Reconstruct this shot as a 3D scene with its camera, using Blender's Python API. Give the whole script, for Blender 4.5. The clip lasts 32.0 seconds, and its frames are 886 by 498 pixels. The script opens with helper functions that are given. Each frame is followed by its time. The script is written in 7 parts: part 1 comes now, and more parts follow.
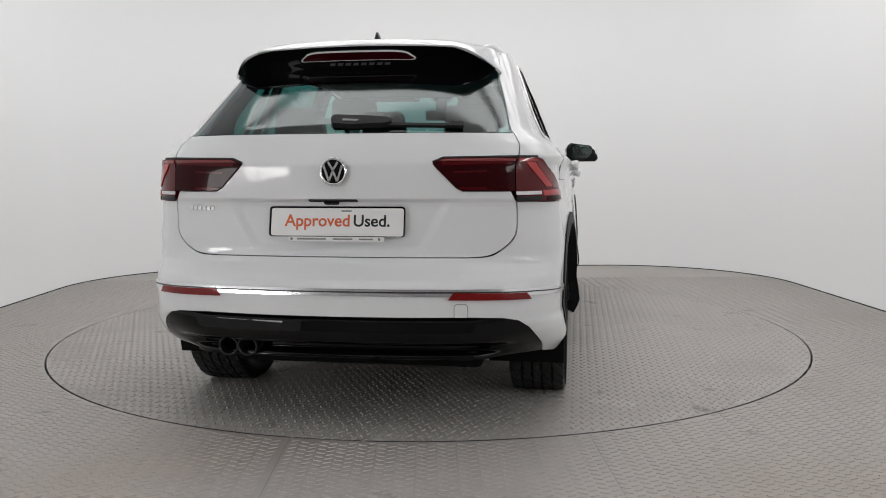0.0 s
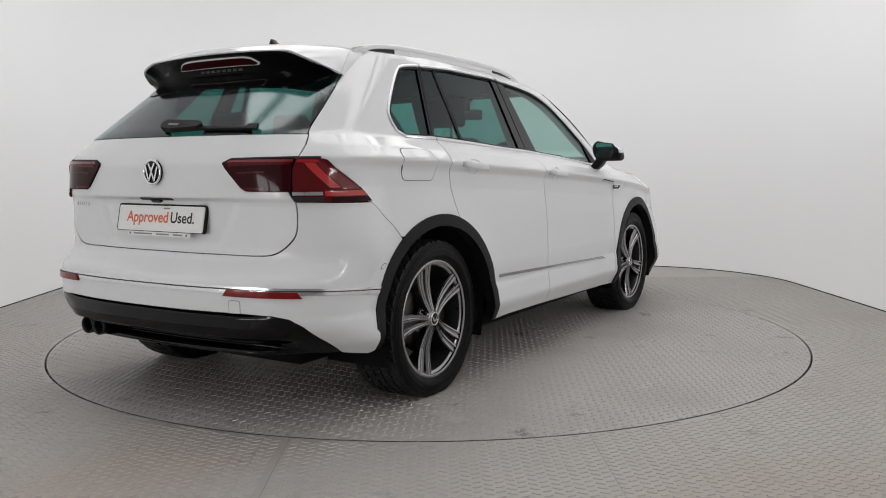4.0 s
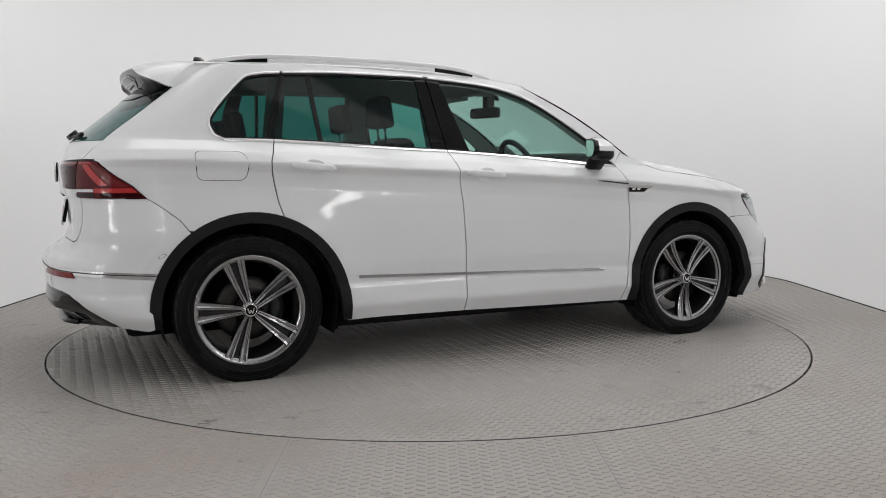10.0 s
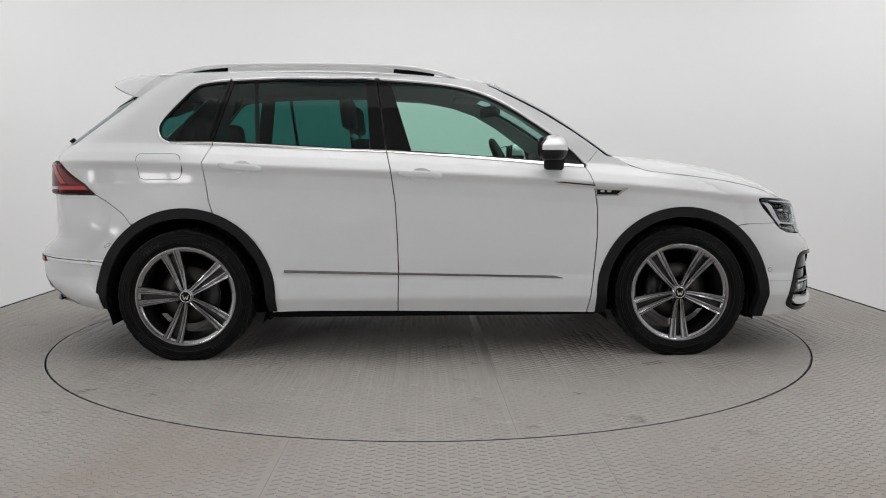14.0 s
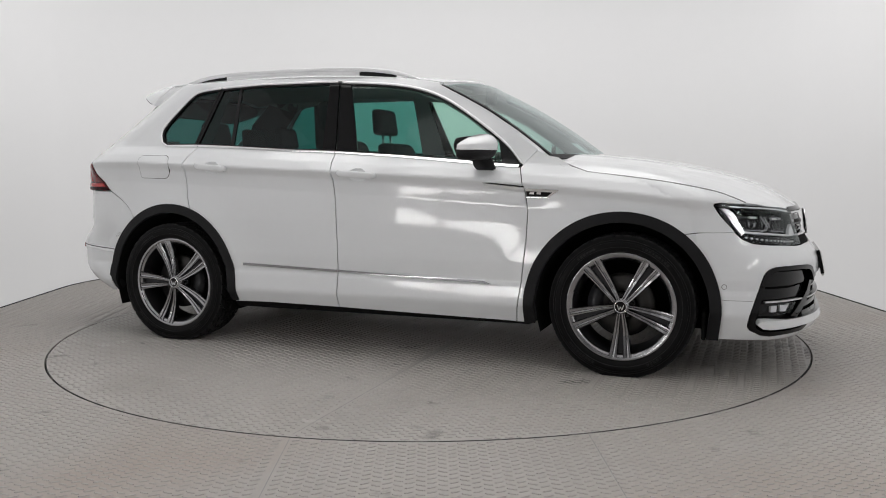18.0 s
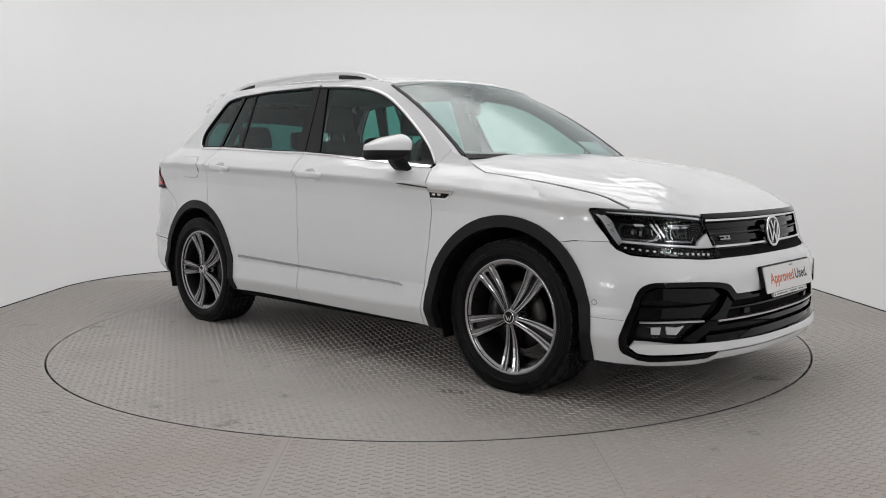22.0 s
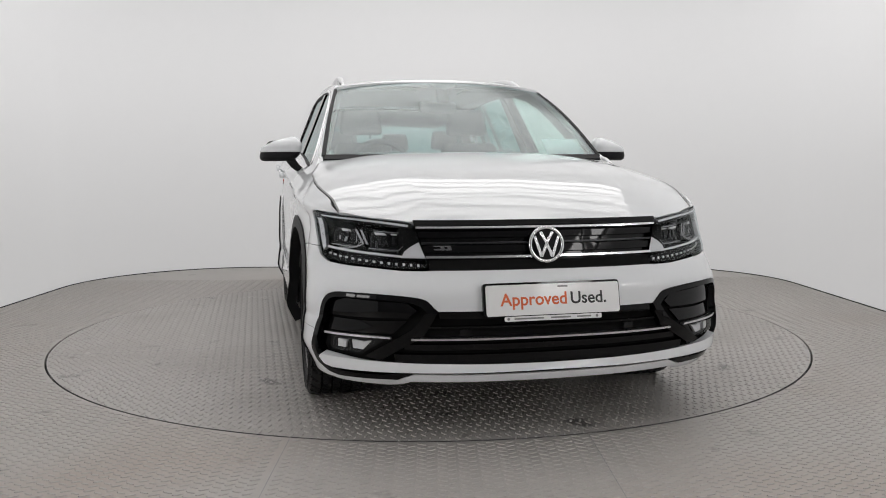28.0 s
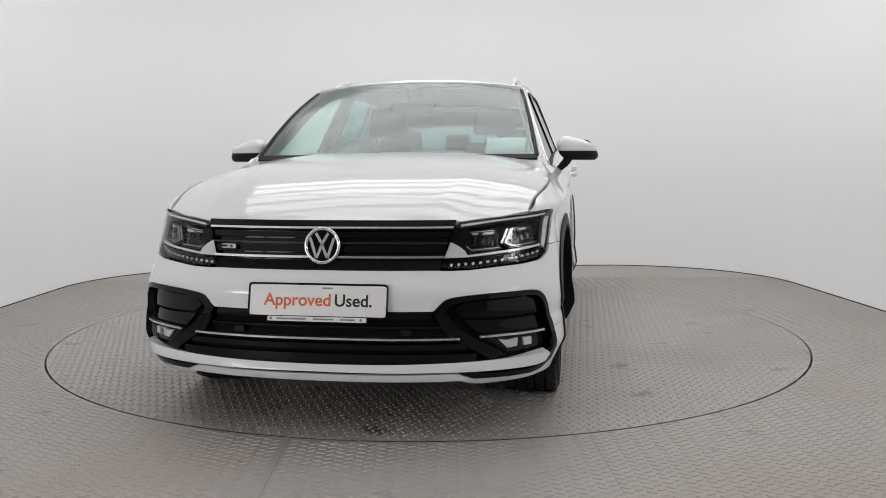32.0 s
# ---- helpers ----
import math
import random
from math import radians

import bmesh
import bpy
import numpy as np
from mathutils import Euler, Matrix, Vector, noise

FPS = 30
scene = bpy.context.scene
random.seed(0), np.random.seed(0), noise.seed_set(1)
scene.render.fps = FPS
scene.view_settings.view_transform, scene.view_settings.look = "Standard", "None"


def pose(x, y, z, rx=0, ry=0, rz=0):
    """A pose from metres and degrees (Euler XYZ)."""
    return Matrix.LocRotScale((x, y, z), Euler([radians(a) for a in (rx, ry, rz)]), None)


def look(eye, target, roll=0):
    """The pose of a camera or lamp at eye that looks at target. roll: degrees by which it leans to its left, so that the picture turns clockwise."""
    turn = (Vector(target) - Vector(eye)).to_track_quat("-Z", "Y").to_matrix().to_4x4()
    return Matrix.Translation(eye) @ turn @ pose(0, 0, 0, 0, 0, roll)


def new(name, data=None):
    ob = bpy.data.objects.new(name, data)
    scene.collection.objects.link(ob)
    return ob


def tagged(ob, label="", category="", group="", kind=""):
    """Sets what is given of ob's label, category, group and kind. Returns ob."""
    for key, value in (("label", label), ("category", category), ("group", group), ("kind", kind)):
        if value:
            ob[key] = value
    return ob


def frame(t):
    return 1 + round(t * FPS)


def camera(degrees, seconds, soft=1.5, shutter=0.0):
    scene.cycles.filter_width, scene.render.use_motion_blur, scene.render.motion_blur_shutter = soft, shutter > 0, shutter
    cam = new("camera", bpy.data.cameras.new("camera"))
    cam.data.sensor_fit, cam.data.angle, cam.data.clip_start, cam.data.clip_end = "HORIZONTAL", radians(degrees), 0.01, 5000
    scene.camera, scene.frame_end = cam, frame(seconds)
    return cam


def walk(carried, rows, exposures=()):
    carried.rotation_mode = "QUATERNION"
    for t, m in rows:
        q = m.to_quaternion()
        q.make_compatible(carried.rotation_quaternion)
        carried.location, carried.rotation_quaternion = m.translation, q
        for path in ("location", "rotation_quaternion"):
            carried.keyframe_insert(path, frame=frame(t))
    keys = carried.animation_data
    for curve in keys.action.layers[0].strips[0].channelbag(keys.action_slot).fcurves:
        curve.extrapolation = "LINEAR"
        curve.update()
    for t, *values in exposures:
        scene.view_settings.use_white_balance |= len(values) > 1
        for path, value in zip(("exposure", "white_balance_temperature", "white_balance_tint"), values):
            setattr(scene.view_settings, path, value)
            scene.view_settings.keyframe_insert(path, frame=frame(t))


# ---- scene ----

# one still camera in front of a turning display platform
EYE = (0.0, -5.3156, 1.0302)
cam = camera(56.27, 32.0, soft=1.0)
AIM = look(EYE, (0.0150, -4.3204, 0.9331), -0.25)
walk(cam, [(0.0, AIM), (32.0, AIM)])

# ---- light: a closed white studio lit by ceiling panels and a glow added to its wall ----
world = bpy.data.worlds.new("studio_world")
world.use_nodes = True
world.node_tree.nodes["Background"].inputs[0].default_value = (0.9, 0.93, 1.0, 1)
world.node_tree.nodes["Background"].inputs[1].default_value = 0.02
scene.world = world
PANEL_POWER = 2.25  # ceiling panels
WALL_GLOW = 0.405  # even glow added to the curved wall
SIDE_POWER = 10.0   # small bright panels beside the camera
scene.view_settings.exposure = 0.0

# ---- materials ----
def mat(name, color, rough=0.5, metal=0.0, coat=0.0, noise_scale=0.0, vary=0.0, bump=0.0, spec=0.5, fine=0.0):
    """A Principled surface whose colour, gloss and relief vary at two scales."""
    m = bpy.data.materials.new(name)
    m.use_nodes = True
    nt = m.node_tree
    b = nt.nodes["Principled BSDF"]
    b.inputs["Base Color"].default_value = (*color, 1)
    b.inputs["Roughness"].default_value = rough
    b.inputs["Metallic"].default_value = metal
    b.inputs["Specular IOR Level"].default_value = spec
    b.inputs["Coat Weight"].default_value = coat
    b.inputs["Coat Roughness"].default_value = 0.05
    if noise_scale:
        tc = nt.nodes.new("ShaderNodeTexCoord")
        big = nt.nodes.new("ShaderNodeTexNoise")
        big.inputs["Scale"].default_value = noise_scale
        big.inputs["Detail"].default_value = 6
        nt.links.new(tc.outputs["Object"], big.inputs["Vector"])
        small = nt.nodes.new("ShaderNodeTexNoise")
        small.inputs["Scale"].default_value = noise_scale * 14
        small.inputs["Detail"].default_value = 3
        nt.links.new(tc.outputs["Object"], small.inputs["Vector"])
        add = nt.nodes.new("ShaderNodeMath")
        add.operation = "MULTIPLY_ADD"
        add.inputs[1].default_value = 0.5
        nt.links.new(small.outputs[0], add.inputs[0])
        half = nt.nodes.new("ShaderNodeMath")
        half.operation = "MULTIPLY"
        half.inputs[1].default_value = 0.5
        nt.links.new(big.outputs[0], half.inputs[0])
        nt.links.new(half.outputs[0], add.inputs[2])
        ramp = nt.nodes.new("ShaderNodeMapRange")
        ramp.inputs[1].default_value, ramp.inputs[2].default_value = 0.3, 0.7
        ramp.inputs[3].default_value, ramp.inputs[4].default_value = 1 - vary, 1 + vary
        nt.links.new(add.outputs[0], ramp.inputs[0])
        mul = nt.nodes.new("ShaderNodeMix")
        mul.data_type, mul.blend_type = "RGBA", "MULTIPLY"
        mul.inputs[0].default_value = 1
        mul.inputs[6].default_value = (*color, 1)
        nt.links.new(ramp.outputs[0], mul.inputs[7])
        nt.links.new(mul.outputs[2], b.inputs["Base Color"])
        rr = nt.nodes.new("ShaderNodeMath")
        rr.operation = "MULTIPLY"
        rr.inputs[1].default_value = rough
        nt.links.new(ramp.outputs[0], rr.inputs[0])
        nt.links.new(rr.outputs[0], b.inputs["Roughness"])
        if bump:
            bp = nt.nodes.new("ShaderNodeBump")
            bp.inputs["Strength"].default_value = bump
            bp.inputs["Distance"].default_value = 0.004
            nt.links.new((small if fine == 0 else big).outputs[0], bp.inputs["Height"])
            nt.links.new(bp.outputs[0], b.inputs["Normal"])
    return m


def glass(name, tint, gloss=0.02, base=0.07):
    """Thin tinted glazing: what lies behind shows through the tint, with a Fresnel reflection on top."""
    m = bpy.data.materials.new(name)
    m.use_nodes = True
    nt = m.node_tree
    nt.nodes.remove(nt.nodes["Principled BSDF"])
    out = nt.nodes["Material Output"]
    tr = nt.nodes.new("ShaderNodeBsdfTransparent")
    tr.inputs[0].default_value = (*tint, 1)
    gl = nt.nodes.new("ShaderNodeBsdfGlossy")
    gl.inputs["Roughness"].default_value = gloss
    gl.inputs[0].default_value = (0.75, 0.80, 0.80, 1)
    lw = nt.nodes.new("ShaderNodeLayerWeight")
    lw.inputs[0].default_value = 0.5
    pw = nt.nodes.new("ShaderNodeMath")
    pw.operation = "POWER"
    pw.inputs[1].default_value = 4.5
    nt.links.new(lw.outputs["Facing"], pw.inputs[0])
    fr = nt.nodes.new("ShaderNodeMath")
    fr.operation = "MULTIPLY_ADD"
    fr.inputs[1].default_value = 0.92
    fr.inputs[2].default_value = base
    nt.links.new(pw.outputs[0], fr.inputs[0])
    mix = nt.nodes.new("ShaderNodeMixShader")
    nt.links.new(fr.outputs[0], mix.inputs[0])
    nt.links.new(tr.outputs[0], mix.inputs[1])
    nt.links.new(gl.outputs[0], mix.inputs[2])
    nt.links.new(mix.outputs[0], out.inputs[0])
    return m


def glow(name, color, strength):
    m = bpy.data.materials.new(name)
    m.use_nodes = True
    b = m.node_tree.nodes["Principled BSDF"]
    b.inputs["Base Color"].default_value = (*color, 1)
    b.inputs["Emission Color"].default_value = (*color, 1)
    b.inputs["Emission Strength"].default_value = strength
    return m


M_WALL = mat("glowing_white_wall", (0.42, 0.418, 0.42), 0.75, noise_scale=0.7, vary=0.012, bump=0.03)
# emission added to brighten the wall evenly; no lamp is known behind it
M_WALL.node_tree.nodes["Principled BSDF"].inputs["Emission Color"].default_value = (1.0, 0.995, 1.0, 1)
M_WALL.node_tree.nodes["Principled BSDF"].inputs["Emission Strength"].default_value = WALL_GLOW
M_CEIL = mat("white_ceiling_paint", (0.84, 0.84, 0.84), 0.8, noise_scale=0.9, vary=0.015)
M_FLOOR = mat("grey_painted_tread_plate", (0.415, 0.393, 0.371), 0.48, metal=0.12, noise_scale=1.3, vary=0.05, bump=0.06)
M_DISC = mat("grey_platform_plate", (0.425, 0.405, 0.386), 0.48, metal=0.12, noise_scale=1.1, vary=0.05, bump=0.06)


def soil(m, scale, lo, hi, color, amount, seed=0.0):
    """Patches of another colour laid over a surface: rust, rubber marks, dirt."""
    nt = m.node_tree
    b = nt.nodes["Principled BSDF"]
    src = b.inputs["Base Color"].links[0].from_socket
    tc = nt.nodes.new("ShaderNodeTexCoord")
    mp = nt.nodes.new("ShaderNodeMapping")
    mp.inputs["Location"].default_value = (seed, seed * 0.7, 0)
    nz = nt.nodes.new("ShaderNodeTexNoise")
    nz.inputs["Scale"].default_value = scale
    nz.inputs["Detail"].default_value = 7
    nt.links.new(tc.outputs["Object"], mp.inputs[0])
    nt.links.new(mp.outputs[0], nz.inputs["Vector"])
    rg = nt.nodes.new("ShaderNodeMapRange")
    rg.inputs[1].default_value, rg.inputs[2].default_value = lo, hi
    rg.inputs[3].default_value, rg.inputs[4].default_value = 0.0, amount
    nt.links.new(nz.outputs[0], rg.inputs[0])
    mx = nt.nodes.new("ShaderNodeMix")
    mx.data_type = "RGBA"
    nt.links.new(rg.outputs[0], mx.inputs[0])
    nt.links.new(src, mx.inputs[6])
    mx.inputs[7].default_value = (*color, 1)
    nt.links.new(mx.outputs[2], b.inputs["Base Color"])


soil(M_FLOOR, 0.7, 0.52, 0.72, (0.34, 0.25, 0.19), 0.40, 3.1)
soil(M_FLOOR, 5.0, 0.66, 0.74, (0.06, 0.055, 0.05), 0.6, 1.0)
soil(M_DISC, 4.0, 0.64, 0.72, (0.05, 0.047, 0.045), 0.7, 2.0)
soil(M_DISC, 1.0, 0.5, 0.75, (0.25, 0.225, 0.20), 0.6, 5.0)
soil(M_DISC, 3.2, 0.66, 0.72, (0.62, 0.605, 0.59), 0.45, 8.0)
M_GAP = mat("black_gap", (0.012, 0.012, 0.012), 0.7, noise_scale=20, vary=0.2)
M_PANEL = glow("light_panel_diffuser", (1.0, 0.985, 0.975), PANEL_POWER)
M_FILL = glow("fill_panel_diffuser", (1.0, 0.985, 0.975), 0.5)
M_SIDE = glow("upright_light_diffuser", (1.0, 0.985, 0.975), SIDE_POWER)
M_REARWALL = mat("closing_wall_grey", (0.24, 0.24, 0.245), 0.8, noise_scale=0.8, vary=0.03)
M_FRAME = mat("white_metal", (0.7, 0.7, 0.7), 0.4, noise_scale=8, vary=0.02)
M_PAINT = mat("white_car_paint", (0.795, 0.81, 0.825), 0.55, coat=1.0, spec=0.25, noise_scale=2.2, vary=0.008)
M_PAINT.node_tree.nodes["Principled BSDF"].inputs["Coat Roughness"].default_value = 0.055
M_BLACK = mat("gloss_black_plastic", (0.003, 0.003, 0.0035), 0.03, spec=0.24, noise_scale=6, vary=0.05)
M_TRIM = mat("grained_black_plastic", (0.010, 0.010, 0.011), 0.5, spec=0.2, noise_scale=30, vary=0.12, bump=0.25)
M_SATIN = mat("satin_chrome", (0.88, 0.88, 0.89), 0.34, metal=0.7, noise_scale=14, vary=0.03)
M_CHROME = mat("chrome", (0.80, 0.80, 0.81), 0.17, metal=1.0, noise_scale=14, vary=0.03)
M_ALU = mat("satin_aluminium", (0.66, 0.66, 0.67), 0.28, metal=1.0, noise_scale=14, vary=0.04)
M_RIM = mat("machined_grey_alloy", (0.37, 0.37, 0.38), 0.22, metal=1.0, noise_scale=18, vary=0.05)
M_RIMDARK = mat("anthracite_alloy", (0.035, 0.035, 0.038), 0.35, metal=0.6, noise_scale=18, vary=0.06)
M_TYRE = mat("black_rubber", (0.006, 0.006, 0.0064), 0.40, spec=0.11, noise_scale=22, vary=0.18, bump=0.2)
M_TREADRUB = mat("lightened_rubber", (0.018, 0.018, 0.0185), 0.5, spec=0.22, noise_scale=40, vary=0.15, bump=0.1)
M_LINER = mat("black_felt_liner", (0.008, 0.008, 0.008), 0.9, spec=0.1, noise_scale=30, vary=0.2, bump=0.3)
M_DISK = mat("brake_steel", (0.055, 0.053, 0.051), 0.4, metal=1.0, noise_scale=20, vary=0.1)
M_INNER = mat("dark_grey_interior", (0.035, 0.036, 0.038), 0.7, noise_scale=25, vary=0.1, bump=0.15)
M_SEAT = mat("dark_seat_fabric", (0.022, 0.022, 0.024), 0.85, noise_scale=60, vary=0.2, bump=0.4)
M_HEADLN = mat("light_grey_headlining", (0.34, 0.335, 0.325), 0.9, noise_scale=30, vary=0.03)
M_GLASS = glass("clear_green_glass", (0.62, 0.84, 0.76), 0.02, 0.045)
M_WS = glass("windscreen_glass", (0.60, 0.78, 0.755), 0.20, 0.18)
M_PRIV = glass("privacy_glass", (0.10, 0.33, 0.30), 0.02, 0.035)
M_REARGL = glass("rear_window_glass", (0.22, 0.38, 0.37), 0.10, 0.11)
M_RAIL = mat("silver_anodised_rail", (0.74, 0.74, 0.75), 0.38, metal=0.25, noise_scale=14, vary=0.03)
M_LAMPGL = glass("clear_lamp_lens", (0.93, 0.94, 0.95), 0.01, 0.018)
M_RED = mat("red_lamp_lens", (0.33, 0.008, 0.010), 0.10, coat=0.8, noise_scale=9, vary=0.08)
M_DRED = mat("smoked_red_lens", (0.030, 0.002, 0.003), 0.06, spec=0.12, coat=0.0, noise_scale=9, vary=0.08)
M_BRED = mat("bright_red_light_guide", (0.46, 0.022, 0.02), 0.15, coat=0.6, noise_scale=9, vary=0.05)
M_LAMPIN = mat("dark_lamp_housing", (0.010, 0.010, 0.011), 0.25, metal=0.0, spec=0.3, noise_scale=20, vary=0.1)
M_WHITE = mat("white_plate", (0.86, 0.855, 0.85), 0.35, coat=0.4, noise_scale=12, vary=0.01)
M_ORANGE = mat("orange_print", (0.72, 0.14, 0.04), 0.4, noise_scale=30, vary=0.03)
M_INK = mat("black_print", (0.012, 0.012, 0.012), 0.4, noise_scale=30, vary=0.1)
M_GREYINK = mat("grey_print", (0.25, 0.25, 0.25), 0.5, noise_scale=30, vary=0.1)
M_PAPER = mat("white_paper", (0.82, 0.84, 0.83), 0.7, noise_scale=20, vary=0.02)
M_MIRROR = mat("mirror_glass", (0.75, 0.8, 0.8), 0.02, metal=1.0)

M_REFLEX = mat("red_reflector_prisms", (0.20, 0.007, 0.008), 0.12, spec=0.4, noise_scale=60, vary=0.2)
M_WINE = mat("wine_red_lens", (0.16, 0.008, 0.010), 0.10, coat=0.5, noise_scale=9, vary=0.08)
M_LAMPSIL = mat("silvered_lamp_reflector", (0.82, 0.82, 0.83), 0.25, metal=0.15, noise_scale=14, vary=0.04)
M_FAINT = mat("faint_grey_print", (0.05, 0.052, 0.055), 0.5, noise_scale=30, vary=0.1)
M_BARRED = mat("dim_red_lens_line", (0.085, 0.004, 0.006), 0.12, spec=0.2, coat=0.0, noise_scale=9, vary=0.08)
M_MRED = mat("deep_red_lens", (0.10, 0.004, 0.006), 0.08, spec=0.3, coat=0.1, noise_scale=9, vary=0.08)
M_TREAD = mat("worn_tread_bars", (0.415, 0.395, 0.374), 0.55, metal=0.0, noise_scale=6, vary=0.08)
# ---- shared builders ----
def mesh_ob(name, bm, material, parent=None, label="", smooth=True, loc=(0, 0, 0)):
    me = bpy.data.meshes.new(name)
    bm.to_mesh(me)
    bm.free()
    me.materials.append(material)
    if smooth:
        for p in me.polygons:
            p.use_smooth = True
    ob = new(name, me)
    ob.location = loc
    if parent:
        ob.parent = parent
    if label:
        ob["label"] = label
    return ob


def box(bm, x0, x1, y0, y1, z0, z1, bevel=0.0):
    """An axis-aligned block, its edges rounded by bevel."""
    r = bmesh.ops.create_cube(bm, size=1.0)
    for v in r["verts"]:
        v.co = Vector(((x0 + x1) / 2 + v.co.x * (x1 - x0), (y0 + y1) / 2 + v.co.y * (y1 - y0), (z0 + z1) / 2 + v.co.z * (z1 - z0)))
    if bevel:
        es = list({e for v in r["verts"] for e in v.link_edges})
        bmesh.ops.bevel(bm, geom=es, offset=bevel, segments=2, affect="EDGES", profile=0.5)
    return bm


def prism(bm, pts, lo, hi):
    """A closed outline of (a, b) points between two maps lo(a, b) and hi(a, b) to 3D."""
    bot = [bm.verts.new(lo(*q)) for q in pts]
    top = [bm.verts.new(hi(*q)) for q in pts]
    n = len(pts)
    bm.faces.new(bot[::-1])
    bm.faces.new(top)
    for i in range(n):
        bm.faces.new((bot[i], bot[(i + 1) % n], top[(i + 1) % n], top[i]))
    return bm


# ---- the room: floor, curved white wall, ceiling with light panels ----
HALF, BACK, CORNER, FRONT, TALL = 3.23, 3.36, 1.45, -6.8, 3.7


def wall_line():
    """The plan of the wall: two straight flanks and a back with wide rounded corners."""
    pts = [(-HALF, FRONT)]
    pts += [(-HALF, FRONT + (BACK - CORNER - FRONT) * i / 8) for i in range(1, 9)]
    for k in range(1, 25):
        a = radians(180 - 90 * k / 24)
        pts.append((-HALF + CORNER + CORNER * math.cos(a), BACK - CORNER + CORNER * math.sin(a)))
    for k in range(0, 25):
        a = radians(90 - 90 * k / 24)
        pts.append((HALF - CORNER + CORNER * math.cos(a), BACK - CORNER + CORNER * math.sin(a)))
    pts += [(HALF, BACK - CORNER + (FRONT - BACK + CORNER) * i / 8) for i in range(1, 9)]
    return pts


line = wall_line()
bm = bmesh.new()
ring = []
for i, (x, y) in enumerate(line):
    a, b = Vector(line[max(i - 1, 0)]), Vector(line[min(i + 1, len(line) - 1)])
    d = (b - a).normalized()
    n = Vector((-d.y, d.x))
    ring.append([bm.verts.new((x, y, 0.0)), bm.verts.new((x, y, TALL)),
                 bm.verts.new((x + n.x * 0.12, y + n.y * 0.12, TALL)), bm.verts.new((x + n.x * 0.12, y + n.y * 0.12, 0.0))])
for p, q in zip(ring, ring[1:]):
    for k in range(4):
        bm.faces.new((p[k], q[k], q[(k + 1) % 4], p[(k + 1) % 4]))
bm.faces.new(ring[0])
bm.faces.new(ring[-1][::-1])
bmesh.ops.recalc_face_normals(bm, faces=bm.faces)
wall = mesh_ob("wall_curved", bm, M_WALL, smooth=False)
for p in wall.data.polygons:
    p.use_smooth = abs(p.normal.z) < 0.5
tagged(wall, "seamless white studio wall, curved, with an added even glow", "wall", kind="structure")

# dark joint where the wall meets the floor
bm = bmesh.new()
foot_ = []
for i, (x, y) in enumerate(line):
    a, b = Vector(line[max(i - 1, 0)]), Vector(line[min(i + 1, len(line) - 1)])
    d = (b - a).normalized()
    n = Vector((d.y, -d.x)) * 0.004
    foot_.append([bm.verts.new((x, y, 0.0)), bm.verts.new((x + n.x, y + n.y, 0.0)), bm.verts.new((x + n.x, y + n.y, 0.007)), bm.verts.new((x, y, 0.007))])
for p, q in zip(foot_, foot_[1:]):
    for k in (1, 2):
        bm.faces.new((p[k], q[k], q[k + 1], p[k + 1]))
bmesh.ops.recalc_face_normals(bm, faces=bm.faces)
tagged(mesh_ob("wall_joint", bm, M_GAP, smooth=False), "thin dark joint strip at the foot of the wall", "trim", kind="structure")

# unseen wall added behind the camera, its grey set by the light it bounces
bm = box(bmesh.new(), -HALF - 0.12, HALF + 0.12, FRONT - 0.12, FRONT, 0, TALL)
tagged(mesh_ob("closing_wall", bm, M_REARWALL, smooth=False), "plain grey wall added to close the room behind the camera", "wall", kind="structure")
bm = box(bmesh.new(), -HALF - 0.12, HALF + 0.12, FRONT - 0.12, BACK + 0.12, TALL, TALL + 0.1)
tagged(mesh_ob("ceiling", bm, M_CEIL, smooth=False), "plain white studio ceiling", "ceiling", kind="structure")

RING = 2.266


def plate_with_hole(bm, r, n=192):
    """The floor sheet round the platform: a rectangle with a round hole."""
    lo, hi = [], []
    x0, x1, y0, y1 = -HALF - 0.1, HALF + 0.1, FRONT - 0.1, BACK + 0.1
    for k in range(n):
        a = 2 * math.pi * k / n
        c, s = math.cos(a), math.sin(a)
        lo.append(bm.verts.new((r * c, r * s, 0)))
        f = min((x1 if c > 0 else x0) / c if abs(c) > 1e-6 else 99, (y1 if s > 0 else y0) / s if abs(s) > 1e-6 else 99)
        hi.append(bm.verts.new((f * c, f * s, 0)))
    under = [bm.verts.new((v.co.x, v.co.y, -0.06)) for v in lo]
    for k in range(n):
        j = (k + 1) % n
        bm.faces.new((lo[k], hi[k], hi[j], lo[j]))
        bm.faces.new((under[k], lo[k], lo[j], under[j]))
    corners = [bm.verts.new((x, y, 0)) for x, y in ((x0, y0), (x1, y0), (x1, y1), (x0, y1))]
    for v in corners:
        near = sorted(hi, key=lambda h: (h.co - v.co).length)
        a = next(h for h in near if abs(h.co.x - v.co.x) < 1e-4)
        b = next(h for h in near if abs(h.co.y - v.co.y) < 1e-4)
        if a is not b and (a.co - b.co).length > 1e-4:
            try:
                bm.faces.new((a, v, b))
            except ValueError:
                pass
    bmesh.ops.recalc_face_normals(bm, faces=bm.faces)
    return bm


floor = mesh_ob("floor", plate_with_hole(bmesh.new(), RING + 0.004), M_FLOOR, smooth=False)
tagged(floor, "grey raised-tread steel plate floor of the studio", "floor", kind="structure")
bm = bmesh.new()
bmesh.ops.create_circle(bm, cap_ends=True, radius=RING + 0.3, segments=128, matrix=Matrix.Translation((0, 0, -0.06)))
